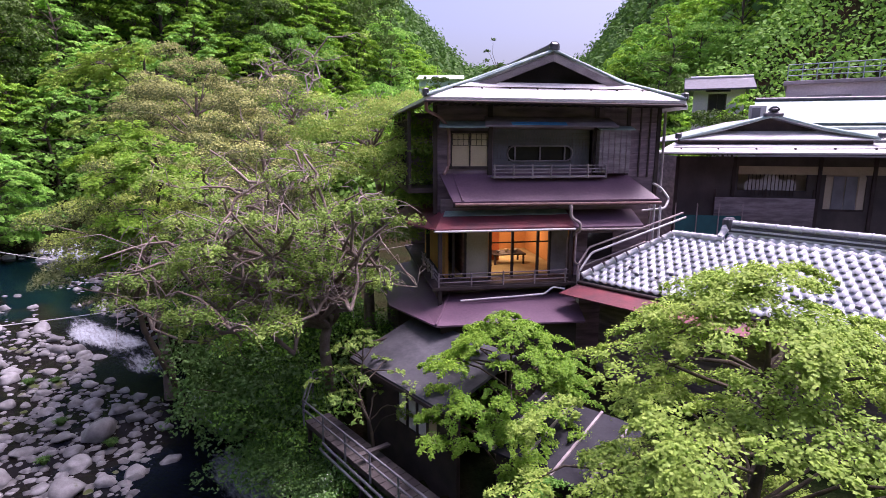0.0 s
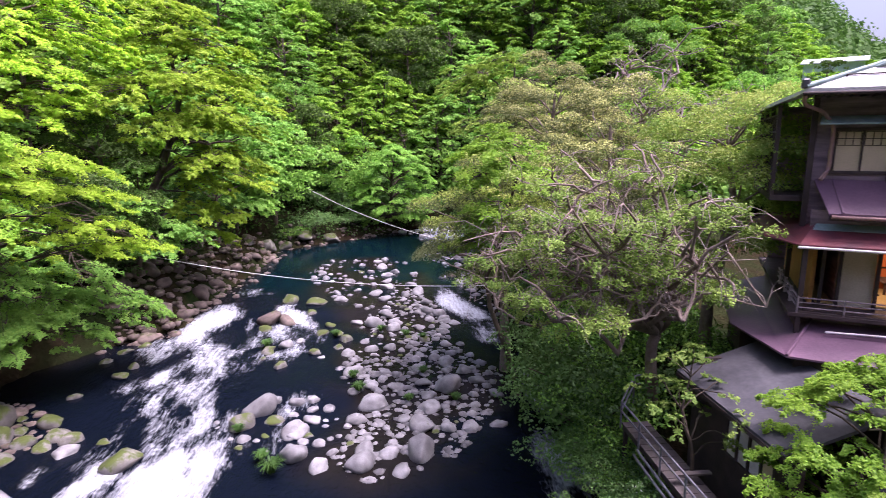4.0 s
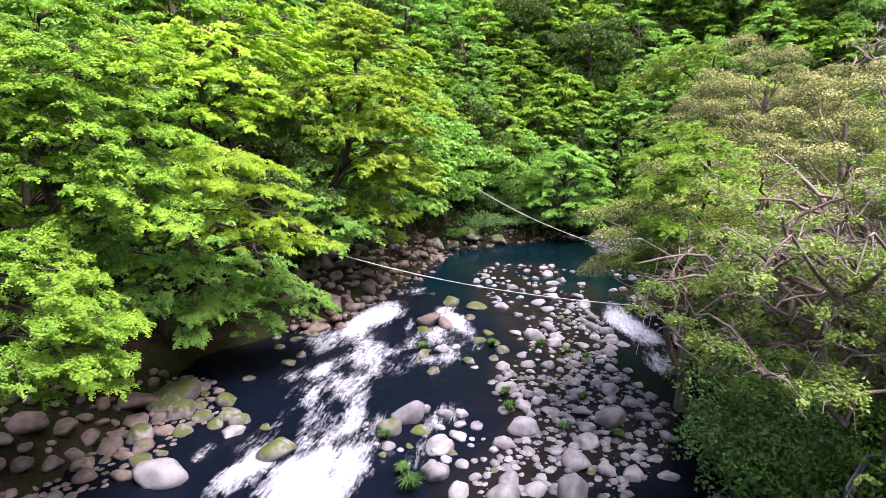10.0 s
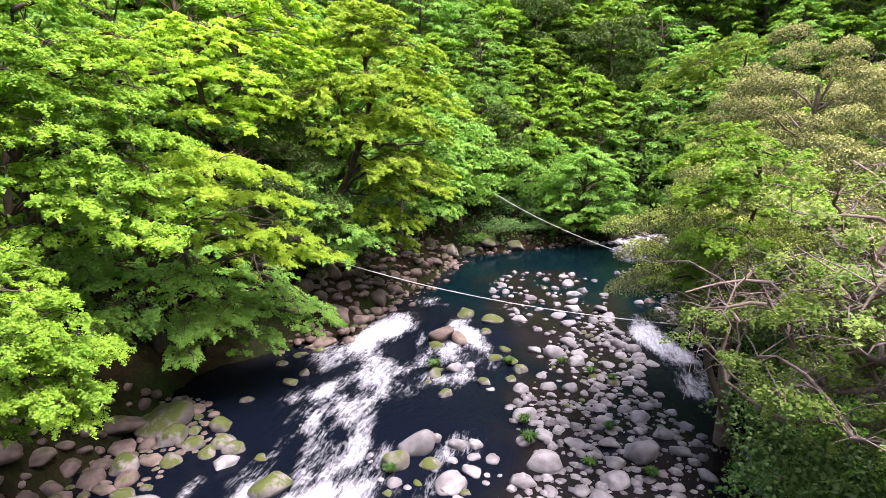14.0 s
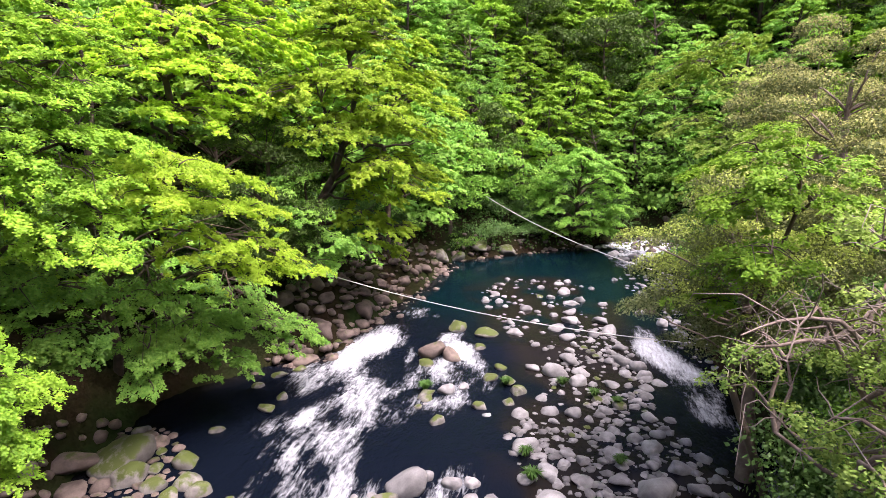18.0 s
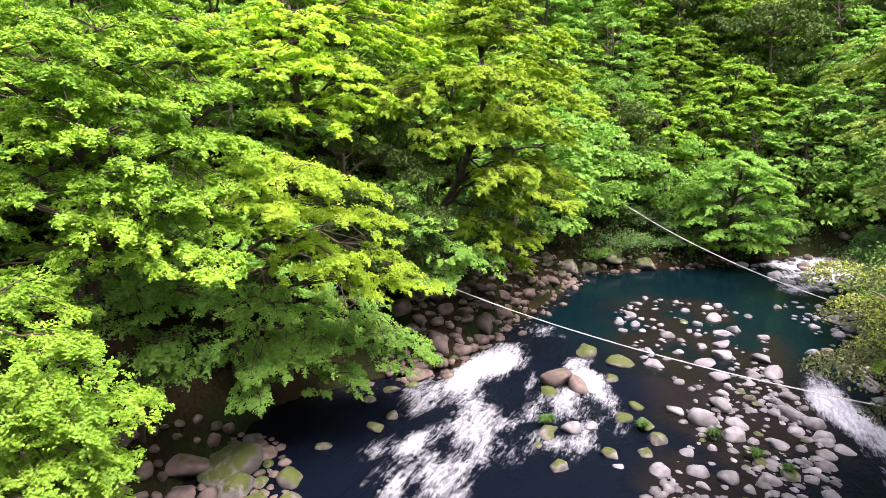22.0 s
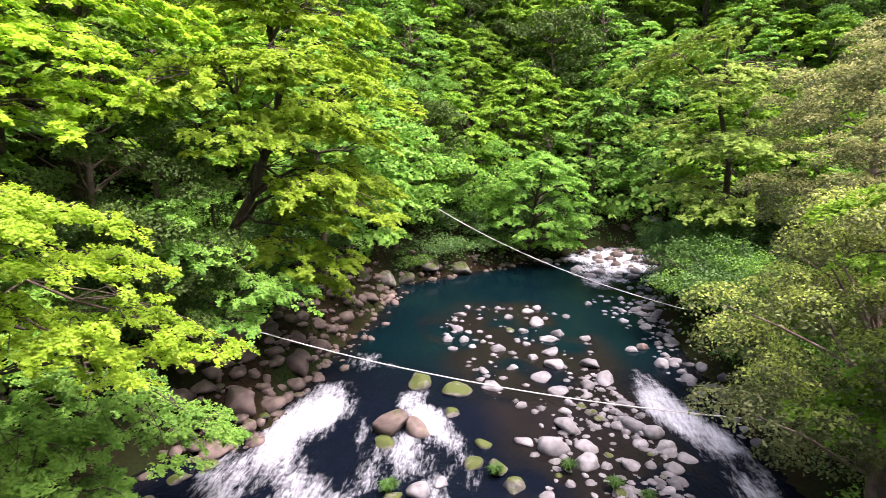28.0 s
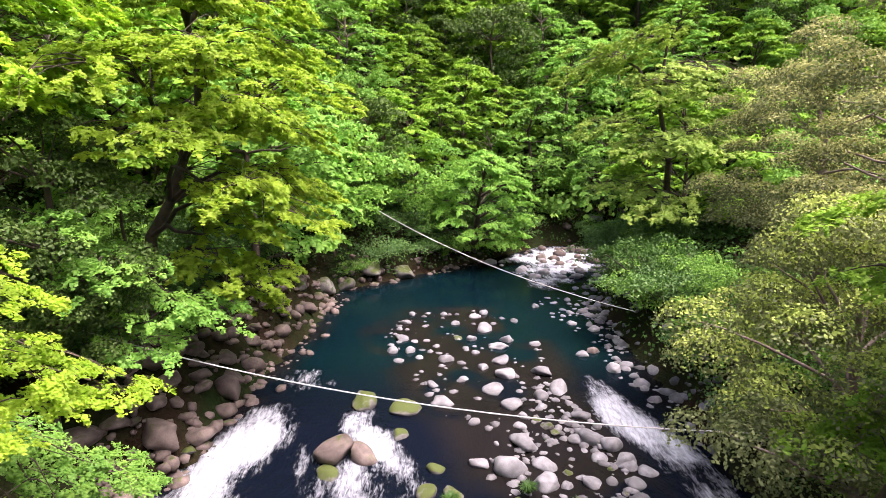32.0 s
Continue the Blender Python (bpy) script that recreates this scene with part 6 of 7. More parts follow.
for line, lo, hi, count in ((RIGHT_BANK[1:12], 0.9, 4.2, 110), (LEFT_BANK[2:14], 0.7, 8.0, 190)):
    side = -1 if line[0] == RIGHT_BANK[1] else 1
    for _ in range(count):
        i = int(brng.integers(0, len(line) - 1))
        p, q = np.array(line[i], float), np.array(line[i + 1], float)
        n = np.array([-(q - p)[1], (q - p)[0]]) / np.linalg.norm(q - p) * side
        c = p + (q - p) * brng.random() + n * brng.uniform(lo, hi)
        hollow = (-33 < c[0] < -15 and c[1] < 11) or (c[1] < 30 and c[0] < -28 and line_distance(c[None], LEFT_BANK)[0] < 3.6)
        if hollow or inside(c[None], LEFT_BANK + RIGHT_BANK[::-1])[0] or (c[0] > -6.8 and 9 < c[1] < 18):
            continue
        bush(c[0], c[1], brng.uniform(0.8, 1.7), int(brng.choice(3, p=[0.45, 0.3, 0.25])))

# the woods on the slopes
kinds = [
    ("maple_tree", "green maple of the valley woods", tree_shape(31, 11, 4.6, 0.2, "maple", 95, 0.27, 150, 0.2, (0.5, 0), 8), LEAF_GREEN),
    ("maple_tree", "fresh yellow-green maple of the valley woods", tree_shape(32, 10, 4.8, 0.2, "maple", 95, 0.27, 150, 0.2, (0, 0.6), 8), LEAF_MAPLE),
    ("oak_tree", "dark evergreen oak of the valley woods", tree_shape(33, 11, 4.2, 0.22, "oak", 65, 0.28, 110, 0.15, (0.4, 0)), LEAF_DEEP),
    ("oak_tree", "dense green oak of the valley woods", tree_shape(34, 10, 4.6, 0.22, "oak", 65, 0.28, 110, 0.15, (0, 0.5)), LEAF_GREEN),
]
wood_rng = np.random.default_rng(5)
made = [None] * 4
cand = np.stack([wood_rng.uniform(-85, -15, 14000), wood_rng.uniform(-16, 95, 14000)], -1)
wide = wood_rng.random(14000) < 0.35
cand[wide] = np.stack([wood_rng.uniform(-120, 80, 14000), wood_rng.uniform(46, 170, 14000)], -1)[wide]
cdl, cdr = line_distance(cand, LEFT_BANK), line_distance(cand, RIGHT_BANK)
cx, cy = cand[:, 0], cand[:, 1]
fit_here = ~inside(cand, LEFT_BANK + RIGHT_BANK[::-1]) & (np.minimum(cdl, cdr) > 2.2)
fit_here &= (np.hypot(cx + 37.0, cy - 16.5) > 6.5) & (np.hypot(cx + 35.0, cy - 9.0) > 5.5)
fit_here &= np.where((cdl < cdr) & (cx < -26), (cdl < 60) & (np.hypot(cx + 5, cy - 3) > 26) & (np.hypot(cx + 46.5, cy - 45.5) > 5), (cy > 46) & ((cx < -18) | ((cy > 66) & (cx < -2)) | (cy > 95)))
taken = np.array([(-9.5, 58.0), (-4.5, 60.0), (-13.5, 57.0), (8.0, 57.0), (11.0, 49.0), (15.5, 49.5), (19.0, 54.0), (5.0, 66.0)])
for c in cand[fit_here]:
    away = math.hypot(c[0] + 5, c[1] - 5)
    need = 3.6 if away < 60 else 4.2 if away < 95 else 6.5
    if ((taken - c) ** 2).sum(1).min() > need * need:
        taken = np.concatenate([taken, c[None]])
        if len(taken) > 560:
            break
spots = [(float(a), float(b)) for a, b in taken]
spot_z = land(taken[:, 0], taken[:, 1])[0]
for (x, y), z0 in zip(spots, spot_z):
    # right-hand hill: mostly the lighter maple, its leaf colour standing in for haze
    k = int(wood_rng.choice(4, p=[0.1, 0.8, 0.02, 0.08] if x > 2 else [0.2, 0.70, 0.02, 0.08] if x > -46 and y > 44 else [0.34, 0.52, 0.04, 0.10]))
    s = wood_rng.uniform(0.8, 1.25) * (1.35 if math.hypot(x + 5, y - 5) > 90 else 0.8 if x > -14 and y < 62 else 1)
    name, label, shape, mat = kinds[k]
    if made[k] is None:
        made[k] = tree(name, label, x, y, shape, mat, BARK, wood_rng.uniform(0, 360), "woods on the slopes", None, s)
    else:
        ob = copy_thing(made[k], pose(x, y, z0 - 0.2, 0, 0, wood_rng.uniform(0, 360)))
        ob.scale = (s, s, s * wood_rng.uniform(0.85, 1.15))
for x, y in ((-11.0, 64.2), (-8.2, 64.6)):
    s = (19.2 - ground_at(x, y)) / 10.2
    copy_thing(made[1], pose(x, y, ground_at(x, y) - 0.2, 0, 0, 40 * x)).scale = (s, s, s)


for x, y, top, r in ((10.6, 48.2, 19.4, 2.1), (-8.6, 61.0, 21.6, 1.5), (-2.6, 63.4, 23.6, 1.8)):
    g = ground_at(x, y)
    tree("cedar_tree", "dark narrow cedar behind the inn", x, y, tree_shape(int(90 + y), top - g, r, 0.2, "oak", 70, 0.2, 420, 0.12), LEAF_DEEP, BARK, 0)


# low growth that covers the slopes, and the woods of the far hills
def cover(name, label, n, x0, x1, y0, y1, size, spread, mat, seed, lift, clump, dist=0.0):
    rng = np.random.default_rng(seed)
    c = np.stack([rng.uniform(x0, x1, n), rng.uniform(y0, y1, n)], -1)
    z, d, wet = land(c[:, 0], c[:, 1])
    house = (c[:, 0] > -13) & (c[:, 1] < 60) & (c[:, 1] > 8) & (c[:, 0] < 40)
    earth = ((c[:, 0] > -35) & (c[:, 1] < 11) & (d < 5.0)) | ((c[:, 0] > -47) & (c[:, 1] < 30) & (d < 2.6))
    ok = ~wet & (d > 0.5) & ~house & ~earth & (np.hypot(c[:, 0], c[:, 1]) > dist)
    c, z = c[ok], z[ok]
    k = len(c)
    off = rng.normal(size=(k, clump, 3)) * [spread, spread, spread * 0.55]
    q = np.concatenate([c, z[:, None]], 1)[:, None] + off + [0, 0, lift]
    nn = off / spread + [0, 0, 1.0]
    v, f = leaves_on(q.reshape(-1, 3), nn.reshape(-1, 3), size, rng, 0.4, 0.8)
    tagged(new(name, arrays_mesh(name, v, f, mat)), label, "undergrowth", kind="stuff")


# shrubs and ferns take the darkened leaf, so gaps between trees look shaded
cover("undergrowth", "dense low shrubs and ferns over the slopes, darkened as shade", 5200, -75, -8, -14, 80, 0.2, 0.55, LEAF_SHRUB, 71, 0.35, 26)
cover("ferns", "ferns over the slopes, darkened as shade between the trees", 2600, -75, -8, -14, 80, 0.2, 0.5, LEAF_SHRUB, 72, 0.4, 24)
cover("hill_woods", "closed green woods over the hills beside the gap", 6400, -112, 75, 52, 115, 0.55, 1.5, LEAF_GREEN, 75, 2.4, 24)
cover("upper_woods", "dense green woods on the upper hills", 5600, -120, 140, 112, 240, 0.85, 2.0, LEAF_GREEN, 74, 3.2, 18)
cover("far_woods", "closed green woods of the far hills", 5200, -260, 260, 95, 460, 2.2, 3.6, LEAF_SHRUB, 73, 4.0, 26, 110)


# ---- the second house ----
H2 = pose(5.9, 24.4, 0, 0, 0, -4) @ Matrix.Diagonal((0.8, 1, 1, 1))
h2 = empty("second_house", H2, "dark single-storey timber house with a pale hip-and-gable roof", "house")
part("wall", wall_with("wall", DULL_WALL, 0.3, 13.5, 4.5, 12.2, [(3.1, 6.1, 10.75, 11.6), (6.85, 8.55, 10.2, 11.55)], 0, 0.15), h2)
part("side_wall", box("side_wall", WOOD, 0.3, 0.152, 4.5, 0.45, 6, 12.2, 0), h2)
part("back_panel", box("back_panel", PLASTER, 2.8, 0.6, 10.4, 8.8, 0.7, 11.7, 0), h2)
for u in (0.35, 2.9, 6.55, 8.8, 11.2):
    part("post", box("post", TIMBER, u - 0.08, -0.08, 4.5, u + 0.08, -0.002, 12.2, 0.01), h2)
# cusped window: overlapping arcs behind vertical bars
cw = part("cusped_window", box("cusped_window", DULL_WALL, 3.1, 0.03, 10.75, 6.1, 0.06, 10.95, 0), h2, "pale cusped window behind dark bars")
for cx, cz, r in ((3.75, 11.08, 0.32), (4.55, 11.2, 0.42), (5.35, 11.08, 0.32), (4.1, 11.05, 0.34), (5.0, 11.05, 0.34)):
    n = 20
    vs = [(cx + r * math.cos(i * 6.2832 / n), 0.062 + 0.002 * cx, cz + r * math.sin(i * 6.2832 / n) * 0.9) for i in range(n)]
    vs += [(x, y + 0.02, z) for x, y, z in vs]
    part("paper", mesh_of("paper", vs, [tuple(range(n - 1, -1, -1)), tuple(range(n, 2 * n))] + [(i, (i + 1) % n, n + (i + 1) % n, n + i) for i in range(n)], WHITE_PIPE), cw)
for i in range(13):
    u = 3.55 + i * 0.165
    part("bar", box("bar", TIMBER, u, -0.01, 10.75, u + 0.03, 0.02, 11.6, 0), cw)
part("upper_band", box("upper_band", PLASTER, 3.1, -0.02, 11.55, 11.0, -0.004, 11.85, 0), h2)
dw = part("window", box("window", TIMBER, 6.85, 0.02, 10.2, 8.55, 0.08, 10.28, 0), h2, "papered sliding window between cream panels")
for u0, u1, mt in ((6.86, 7.16, PLASTER), (7.2, 7.68, SCREEN), (7.72, 8.2, SCREEN), (8.24, 8.54, PLASTER)):
    part("pane", box("pane", mt, u0, 0.05, 10.28, u1, 0.07, 11.5, 0), dw)
for i in range(6):
    part("board", box("board", WOOD_GREY, 2.1, -0.22 - 0.004 * i, 9.45 + i * 0.19, 6.4, -0.19, 9.73 + i * 0.19, 0.005), h2)
for u in (2.1, 4.3, 6.35):
    part("fence_post", box("fence_post", TIMBER, u - 0.05, -0.19, 7.2, u + 0.05, -0.12, 11.0, 0.01), h2)
R2 = part("roof", slab("roof", PALE_ROOF, [(-0.55, -1.2, 12.0), (14.5, -1.2, 12.0), (13.6, 0.2, 12.55), (0.5, 0.2, 12.55)], 0.09), h2, "pale metal roof with snow guards", Matrix.Translation((-0.35, 0, 4.75)) @ Matrix.Diagonal((1, 1, 0.635, 1)))
part("soffit", slab("soffit", TIMBER, [(-0.5, -1.15, 11.9), (14.4, -1.15, 11.9), (14.4, 0, 11.93), (-0.5, 0, 11.93)], 0.03), R2)
part("dark_band", box("dark_band", TIMBER, 0.6, -0.05, 12.5, 8.9, 0.35, 12.72, 0.02), R2)
part("slope", slab("slope", PALE_ROOF, [(0.7, -0.15, 12.74), (9.0, -0.15, 12.74), (7.2, 0.9, 13.28), (2.6, 0.9, 13.28)], 0.06), R2)
gv = [(2.7, 0.85, 13.22), (7.1, 0.85, 13.22), (4.9, 0.85, 14.0), (2.7, 1.0, 13.22), (7.1, 1.0, 13.22), (4.9, 1.0, 14.0)]
part("gable", mesh_of("gable", gv, [(0, 1, 2), (3, 5, 4), (0, 3, 4, 1), (1, 4, 5, 2), (2, 5, 3, 0)], TIMBER), R2)
for s, e in ((-1, (0.6, -0.2, 12.80)), (1, (9.1, -0.2, 12.80))):
    part("hip_ridge", arrays_mesh("hip_ridge", *tube([(4.9, 0.55, 14.15), (4.9 + s * 2.1, 0.5, 13.42), e], 0.11, 8), COPPER, True), R2, "copper-green hip ridge")
    part("ridge_end", box("ridge_end", TILE_DARK, e[0] - 0.14, e[1] - 0.1, 12.78, e[0] + 0.14, e[1] + 0.12, 13.12, 0.05), R2)
    part("slope", slab("slope", PALE_ROOF, [(4.9, 0.5, 14.1), (4.9, 7, 14.1), (4.9 + s * 5.2, 7, 12.5), (4.9 + s * 4.1, -0.1, 12.75), (4.9 + s * 2.2, 0.4, 13.3)][::s], 0.06), R2)
part("ridge_ornament", box("ridge_ornament", TILE_DARK, 4.45, 0.38, 14.05, 5.35, 0.6, 14.35, 0.1), R2)
part("ridge_ornament", box("ridge_ornament", TILE_DARK, 4.66, 0.40, 14.3, 5.14, 0.58, 14.66, 0.14), R2)
part("main_roof", slab("main_roof", PALE_ROOF, [(9.2, 0.6, 12.7), (20, 0.6, 12.7), (20, 6, 13.5), (7.5, 6, 13.5)], 0.08), R2)
part("ridge", arrays_mesh("ridge", *tube([(7.5, 6, 13.6), (20, 6, 13.6)], 0.16, 8), COPPER, True), R2, "copper-green ridge")
part("snow_guard", pipe("snow_guard", TIMBER, [(0.3, -0.75, 12.26), (13.8, -0.75, 12.26)], 0.02, 6), R2)
for i in range(9):
    part("bracket", box("bracket", TIMBER, 0.6 + i * 1.6, -0.8, 12.14, 0.66 + i * 1.6, -0.7, 12.26, 0), R2)
nf = empty("net_fence", H2 @ pose(0.2, -0.9, 0), "teal garden net stretched between thin posts", "fence")
part("net", box("net", NET, 0, 0, 8.6, 2.9, 0.02, 10.05, 0), nf)
for u in (0, 0.95, 1.9, 2.9):
    part("post", pipe("post", PIPE, [(u, -0.03, 6.5), (u, -0.03, 10.5)], 0.025, 6), nf)

# ---- buildings farther up the valley ----
BLUE_RAIL = material("faded_blue_rail", (0.30, 0.38, 0.44), 0.6, 0, (0.22, 0.28, 0.33), 4, 30, 0.1)
pb = empty("concrete_building", pose(17.6, 43, 0.5, 0, 0, -24), "pink-grey rendered building with roof terrace and railings", "building")
part("wall", wall_with("wall", PINK_WALL, 0, 16, 6, 16.0, [(1.2, 3.6, 14.2, 15.3), (5.6, 9.8, 14.0, 15.5), (10.8, 12, 14.1, 15.1)], 0, 0.25), pb)
part("side_wall", box("side_wall", PINK_WALL, 0, 0.252, 6, 0.25, 9, 16.0, 0), pb)
part("roof_slab", box("roof_slab", CONCRETE, -0.2, -0.2, 16.002, 16, 9, 16.25, 0.03), pb)
part("tower", box("tower", PINK_WALL, 9.5, 1.5, 16.252, 17, 8, 18.6, 0.02), pb)
part("stack", box("stack", WHITE_PIPE, 13.0, 2.0, 18.602, 14.2, 3.2, 24.5, 0.02), pb)
for i, (u0, u1, z0, z1) in enumerate(((1.2, 3.6, 14.2, 15.3), (5.6, 9.8, 14.0, 15.5), (10.8, 12, 14.1, 15.1))):
    w = part("window", wall_with("window", CONCRETE, u0, u1, z0, z1, [(u0 + 0.1, u1 - 0.1, z0 + 0.1, z1 - 0.1)], -0.03, 0.1), pb)
    part("pane", box("pane", DARK_GLASS, u0 + 0.1, 0.05, z0 + 0.1, u1 - 0.1, 0.07, z1 - 0.1, 0), w)
    for k in range(1, 4):
        u = u0 + (u1 - u0) * k / 4
        part("mullion", box("mullion", CONCRETE, u - 0.04, -0.02, z0 + 0.1, u + 0.04, 0.045, z1 - 0.1, 0), w)
for a, b in (((0, 0, 16.25), (9, 0, 16.25)), ((9.5, 1.5, 18.6), (16.5, 1.5, 18.6))):
    for z in (0.35, 0.7, 1.05):
        part("rail", pipe("rail", BLUE_RAIL, [(a[0], a[1], a[2] + z), (b[0], b[1], b[2] + z)], 0.03, 5), pb)
    for i in range(12):
        u = a[0] + (b[0] - a[0]) * i / 11
        part("post", pipe("post", BLUE_RAIL, [(u, a[1], a[2]), (u, a[1], a[2] + 1.05)], 0.03, 5), pb)
fh = empty("far_house", pose(15.6, 57, 1.4, 0, 0, -14), "small cream house with a tiled gable roof", "house")
part("wall", wall_with("wall", PINK_WALL, 0, 4.2, 6, 16.2, [(1.3, 2.7, 14.0, 15.6)], 0, 0.2), fh)
part("side_wall", box("side_wall", PINK_WALL, 4.0, 0.202, 6, 4.2, 5, 16.2, 0), fh)
w = part("window", wall_with("window", TIMBER, 1.25, 2.75, 13.95, 15.65, [(1.35, 1.98, 14.05, 15.55), (2.02, 2.65, 14.05, 15.55)], -0.05, 0.08), fh)
part("pane", box("pane", DARK_GLASS, 1.35, 0.03, 14.05, 2.65, 0.04, 15.55, 0), w)
part("canopy", slab("canopy", TIMBER, [(1.0, -0.6, 15.85), (3.0, -0.6, 15.85), (3.0, 0, 16.05), (1.0, 0, 16.05)], 0.06), fh)
part("roof", slab("roof", TILE_DARK, [(-0.8, -0.7, 16.1), (5.0, -0.7, 16.1), (5.0, 2.5, 17.3), (-0.8, 2.5, 17.3)], 0.15), fh)
part("roof", slab("roof", TILE_DARK, [(-0.8, 2.5, 17.3), (5.0, 2.5, 17.3), (5.0, 5.7, 16.1), (-0.8, 5.7, 16.1)], 0.15), fh)
part("ridge", arrays_mesh("ridge", *tube([(-0.8, 2.5, 17.35), (5.0, 2.5, 17.35)], 0.15, 8), TILE, True), fh)
bh = empty("low_house", pose(13.5, 36, 0, 0, 0, -8), "low house under a blue-grey metal roof", "house")
part("wall", box("wall", CONCRETE, 0, 0.3, 6, 7, 5, 13.8, 0), bh)
part("roof", slab("roof", COPPER, [(-0.5, -0.3, 13.8), (7.5, -0.3, 13.8), (7.0, 2.6, 15.2), (0.2, 2.6, 15.2)], 0.1), bh)
part("ridge", arrays_mesh("ridge", *tube([(0.2, 2.6, 15.25), (7.0, 2.6, 15.25)], 0.14, 8), TILE_DARK, True), bh)
ac = empty("air_conditioner", pose(12.9, 35.3, 13.85, 0, 0, -8), "white outdoor air conditioner box on the roof edge", "air conditioner")
part("body", box("body", WHITE_PIPE, -0.3, -0.25, 0, 0.5, 0.2, 0.9, 0.04), ac)
part("grille", box("grille", SCREEN, -0.22, -0.262, 0.15, 0.2, -0.252, 0.75, 0), ac)
sh = empty("shed", pose(-12.5, 72, 0.2, 0, 0, 6), "pale blue corrugated shed on the slope", "shed")
shed_mat = material("pale_blue_sheet", (0.52, 0.62, 0.66), 0.5, 0, (0.42, 0.50, 0.55), 1, 10, 0.1)
part("wall", box("wall", shed_mat, 0, 0, 10, 5.2, 3, 20.1, 0.02), sh)
for i in range(26):
    part("rib", box("rib", shed_mat, 0.05 + i * 0.2, -0.05, 10, 0.13 + i * 0.2, -0.002, 20.1, 0), sh)
part("roof", slab("roof", TILE, [(-0.3, -0.4, 20.2), (5.5, -0.4, 20.2), (5.5, 3.3, 21.0), (-0.3, 3.3, 21.0)], 0.1), sh)

# ---- the low wing and the river walk ----
LW = pose(-4.6, 16.9, 0, 0, 0, -43)
lw = empty("low_wing", LW, "low wing with a stained grey roof and papered windows", "house")
part("roof", slab("roof", GREY_SHEET, [(0.5, -0.45, 6.62), (4.8, -0.45, 6.62), (4.8, 1.9, 7.4), (0.5, 1.9, 7.4)], 0.08), lw, "stained grey sheet roof")
part("eave_board", box("eave_board", TIMBER, 0.5, -0.48, 6.45, 4.8, -0.43, 6.56, 0.005), lw)
part("wall", wall_with("wall", TIMBER, 0.6, 4.7, 3.2, 6.6, [(2.25, 4.0, 5.2, 6.3)], 0, 0.12), lw)
part("end_wall", box("end_wall", TIMBER, 0.6, 0.122, 3.2, 0.72, 1.9, 7.0, 0), lw)
part("back_wall", box("back_wall", TIMBER, 0.6, 1.9, 3.2, 4.7, 2.0, 7.3, 0), lw)
ww = part("window", box("window", TIMBER, 2.2, -0.03, 5.12, 4.05, 0.1, 5.2, 0), lw, "row of papered windows with dark mullions")
for i in range(4):
    part("pane", box("pane", WHITE_PIPE if i < 3 else PAPER, 2.26 + i * 0.44, 0.03, 5.2, 2.64 + i * 0.44, 0.05, 6.28, 0), ww)
    part("mullion", box("mullion", TIMBER, 2.64 + i * 0.44, -0.02, 5.2, 2.70 + i * 0.44, 0.06, 6.3, 0), ww)
rw = empty("river_walk", LW, "timber deck with a bent steel pipe railing above the river", "deck")
for i in range(20):
    part("plank", box("plank", DULL_WALL, -0.35 + i * 0.31, -1.54, 4.62, -0.06 + i * 0.31, -0.75, 4.66, 0.004), rw)
part("beam", box("beam", TIMBER, -0.35, -1.5, 4.45, 5.85, -1.4, 4.615, 0), rw)
part("beam", box("beam", TIMBER, -0.35, -0.9, 4.45, 5.85, -0.8, 4.615, 0), rw)
for i in range(5):
    part("support", box("support", TIMBER, -0.3 + i * 1.45, -1.5, 2.0, -0.2 + i * 1.45, -1.4, 4.449, 0), rw)
for z in (5.02, 5.3):
    part("rail", pipe("rail", STEEL, [(-1.5, -0.5, z + 0.3), (-1.42, -0.74, z + 0.3), (-0.38, -1.57, z), (5.8, -1.57, z)], 0.028, 7), rw)
for i in range(6):
    part("rail_post", pipe("rail_post", STEEL, [(-0.36 + i * 1.22, -1.57, 4.5), (-0.36 + i * 1.22, -1.57, 5.32)], 0.028, 7), rw)
part("rail_post", pipe("rail_post", STEEL, [(-1.42, -0.74, 4.4), (-1.42, -0.74, 5.62)], 0.028, 7), rw)
for v, z in ((-1.72, 4.62), (-1.80, 4.48)):
    part("water_pipe", pipe("water_pipe", STEEL, [(0.9, v + 0.1, z - 0.1), (1.3, v, z), (5.8, v, z - 0.1)], 0.035, 7), rw)
part("bench_board", box("bench_board", DULL_WALL, 2.6, -1.5, 4.9, 2.75, -0.6, 4.95, 0.005), rw)
dr_ = empty("lower_roof", pose(1.1, 13.3, 0, 0, 0, -35), "dark sheet-metal roof with pale battens", "roof")
DARK_SHEET = material("dark_sheet", (0.04, 0.04, 0.048), 0.7, 0, (0.022, 0.022, 0.027), 1, 9, 0.3, spec=0.12)
part("sheet", slab("sheet", DARK_SHEET, [(-1.3, -1.0, 5.9), (1.6, -1.0, 5.9), (1.6, 1.2, 6.5), (-1.3, 1.2, 6.5)], 0.06), dr_)
for i in range(4):
    u = -1.0 + i * 0.75
    part("batten", slab("batten", TIMBER_PALE, [(u, -1.0, 5.95), (u + 0.06, -1.0, 5.95), (u + 0.06, 1.2, 6.55), (u, 1.2, 6.55)], 0.045), dr_)
part("wall", box("wall", TIMBER, -1.1, -0.7, 2.6, 1.4, 1.1, 5.9, 0), dr_)

# ---- lines across the river ----
ROPE = material("white_rope", (0.75, 0.74, 0.72), 0.8, 0, (0.62, 0.6, 0.58), 6, 60, 0.2)


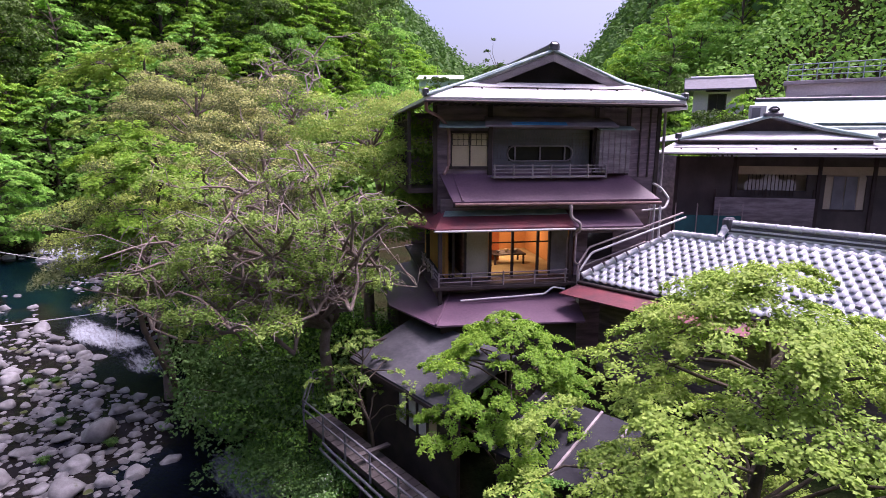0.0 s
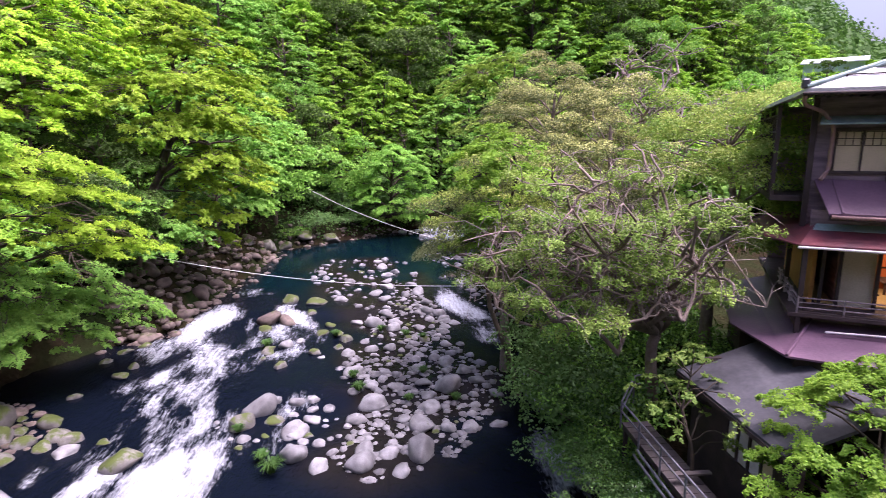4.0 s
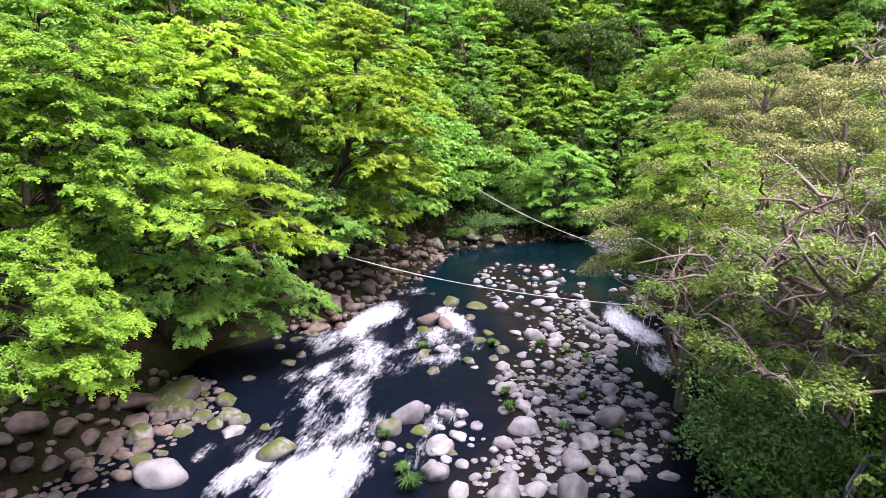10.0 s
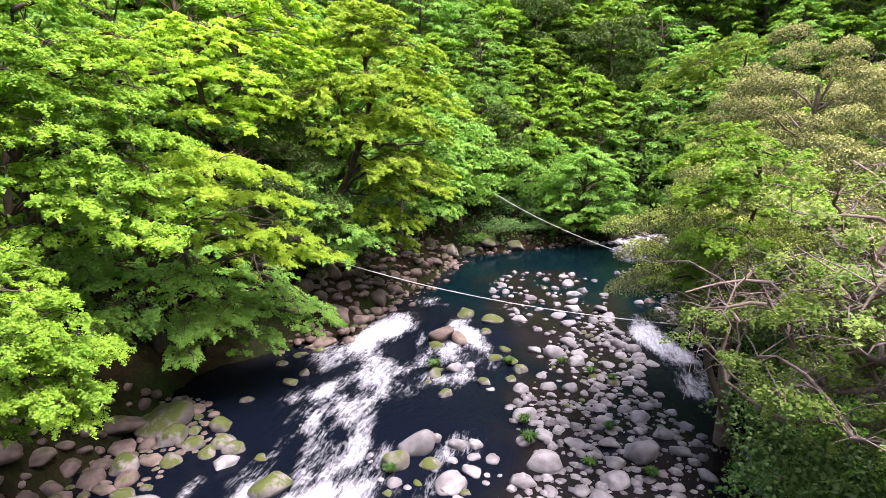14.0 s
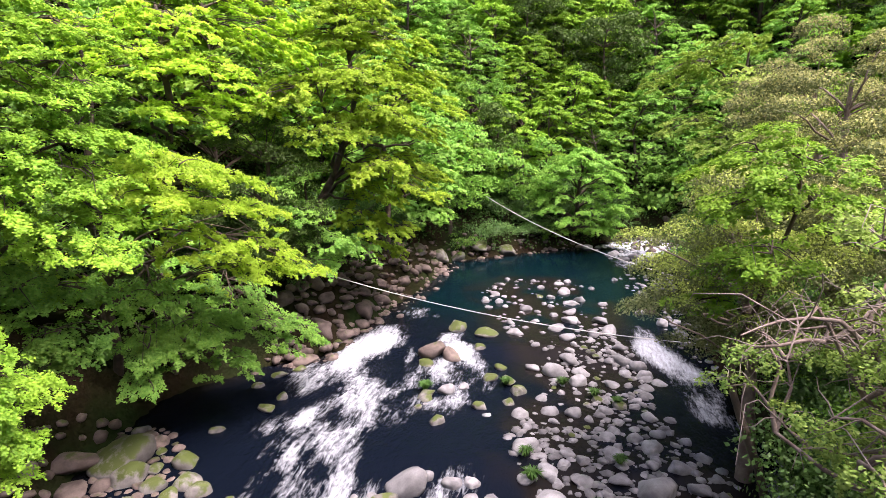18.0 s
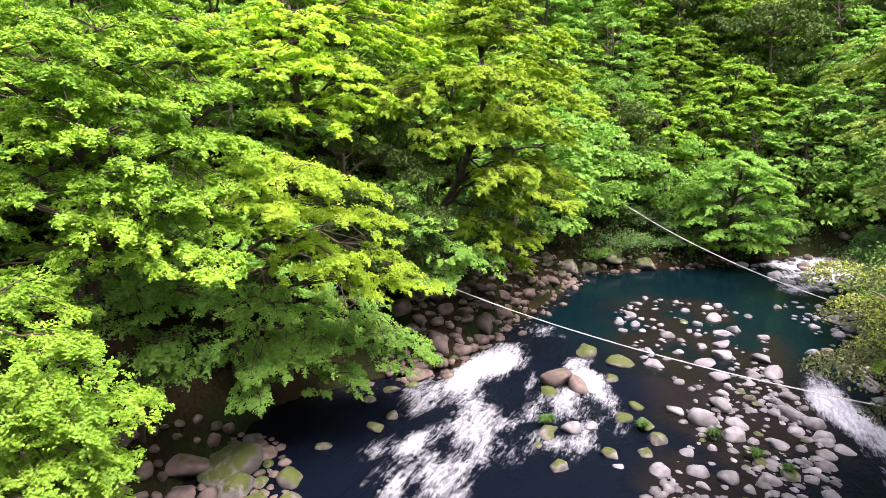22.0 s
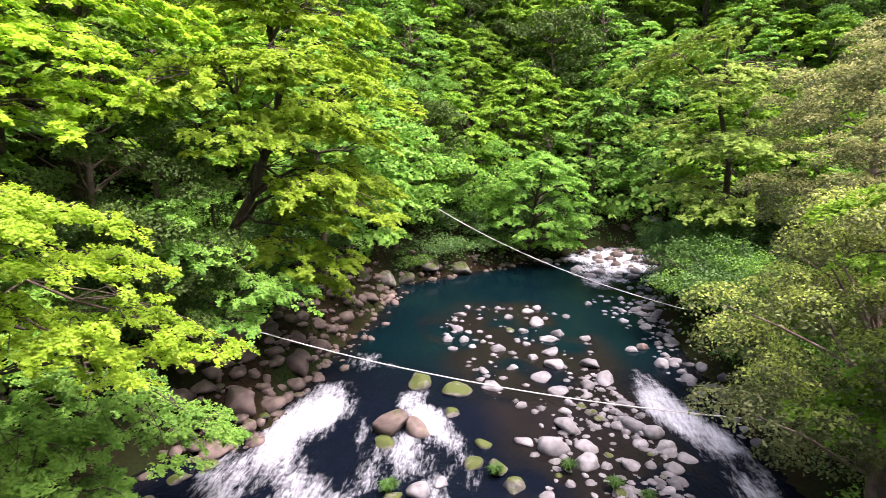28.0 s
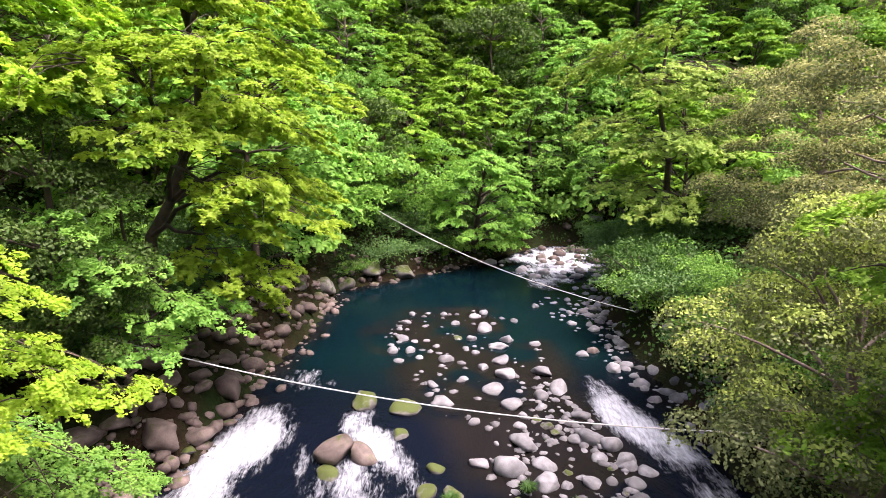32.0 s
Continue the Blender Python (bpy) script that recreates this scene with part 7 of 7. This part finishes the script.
def rope(label, a, b, sag, r=0.02):
    n = 40
    pts = [(a[0] + (b[0] - a[0]) * i / n, a[1] + (b[1] - a[1]) * i / n, a[2] + (b[2] - a[2]) * i / n - sag * 4 * (i / n) * (1 - i / n)) for i in range(n + 1)]
    tagged(new("rope", arrays_mesh("rope", *tube(pts, r, 6), ROPE, True)), label, "rope", "lines over the river")


rope("white rope slung low across the river", (-38, 9.33, 7.94), (-16, 26.01, 5.15), 1.21)
rope("white rope slung across the river above the pool", (-44, 31.83, 8.35), (-26, 34.41, 4.66), 0.65)
for x, y, s in [(-6.3, 15.2, 0.8), (-5.2, 14.3, 0.7), (-4.0, 13.0, 0.75), (-2.8, 11.8, 0.8), (-1.2, 10.9, 0.9), (-7.2, 17.0, 0.9)]:
    bush(x, y, s, 0 if s < 0.8 else 2, 3.2)
for x, y, s, k, z in [(-6.9, 16.9, 1.2, 0, 2.6), (-7.6, 17.9, 1.4, 0, 2.8), (-8.6, 18.7, 1.4, 2, 2.6), (-9.4, 19.4, 1.3, 0, 2.4), (-10.4, 20.3, 1.3, 2, 2.4), (-7.2, 18.8, 1.6, 0, 3.6), (-8.4, 19.9, 1.7, 2, 3.6), (-6.6, 17.8, 1.2, 1, 3.4), (-9.8, 20.9, 1.6, 0, 3.4), (-11.6, 21.4, 1.3, 0, 2.4), (-6.0, 16.4, 1.0, 0, 2.6), (-5.0, 15.2, 0.9, 1, 2.6), (-3.6, 13.9, 0.9, 0, 2.8), (-2.2, 12.6, 0.9, 0, 2.8)]:
    bush(x, y, s, k, z)

# grass on the gravel bar, and blossom over the river walk
blade_rng = np.random.default_rng(77)
for x, y, h in [(-15.4, 10.1, 0.5), (-16.3, 10.3, 0.35), (-18.7, 10.7, 0.3), (-17.7, 15.8, 0.4), (-18.8, 16.4, 0.35), (-16.8, 18.9, 0.3), (-22.6, 21.5, 0.35), (-21.0, 21.9, 0.35), (-25.3, 15.9, 0.4), (-23.9, 19.3, 0.35), (-20.0, 22.2, 0.3), (-15.6, 16.8, 0.28), (-14.2, 18.2, 0.3)]:
    n = 150
    a, out = blade_rng.random(n) * 6.283, h * (0.15 + 0.75 * blade_rng.random(n))
    foot = np.stack([np.cos(a) * out * 0.35, np.sin(a) * out * 0.35, np.zeros(n)], -1)
    mid = foot + np.stack([np.cos(a) * out * 0.35, np.sin(a) * out * 0.35, h * (0.5 + 0.4 * blade_rng.random(n))], -1)
    tip = foot + np.stack([np.cos(a) * out, np.sin(a) * out, h * (0.35 + 0.5 * blade_rng.random(n))], -1)
    wide = np.stack([-np.sin(a), np.cos(a), np.zeros(n)], -1) * 0.018
    v = np.stack([foot - wide, foot + wide, mid + wide, mid - wide, tip], 1).reshape(-1, 3)
    k = np.arange(n)[:, None] * 5
    f = np.concatenate([k + [[0, 1, 2]], k + [[0, 2, 3]], k + [[3, 2, 4]]])
    tuft = new("grass_tuft", arrays_mesh("grass_tuft", v, f, LEAF_SHRUB))
    tuft.matrix_world = pose(x, y, float(water_level(np.array(x), np.array(y))) + 0.12)
    tagged(tuft, "bright green grass tuft among the river stones", "grass", "grass on the bar")
for x, y, z, r in [(-3.4, 12.8, 4.1, 0.9), (-4.4, 14.0, 3.9, 0.7), (-8.2, 18.2, 4.6, 0.6)]:
    rows = [(*(blade_rng.normal(size=3) * [r * 0.5, r * 0.5, r * 0.3]), 0.3 * r) for _ in range(9)]
    shrub = empty("flowering_shrub", pose(x, y, z), "green shrub dotted with small white blossom", "bush", "bushes of the banks")
    part("foliage", arrays_mesh("foliage", *clump_leaves(rows, 1600, 0.08, blade_rng)[:2], LEAF_BUSH), shrub)
    part("blossom", arrays_mesh("blossom", *clump_leaves(rows, 130, 0.05, blade_rng)[:2], BLOSSOM), shrub, "small white blossom")
    part("stem", arrays_mesh("stem", *tube([(0, 0, ground_at(x, y) - z), (0.05, 0, -0.4 * r), (0, 0, 0)], [0.05, 0.04, 0.02], 6), BARK, True), shrub)
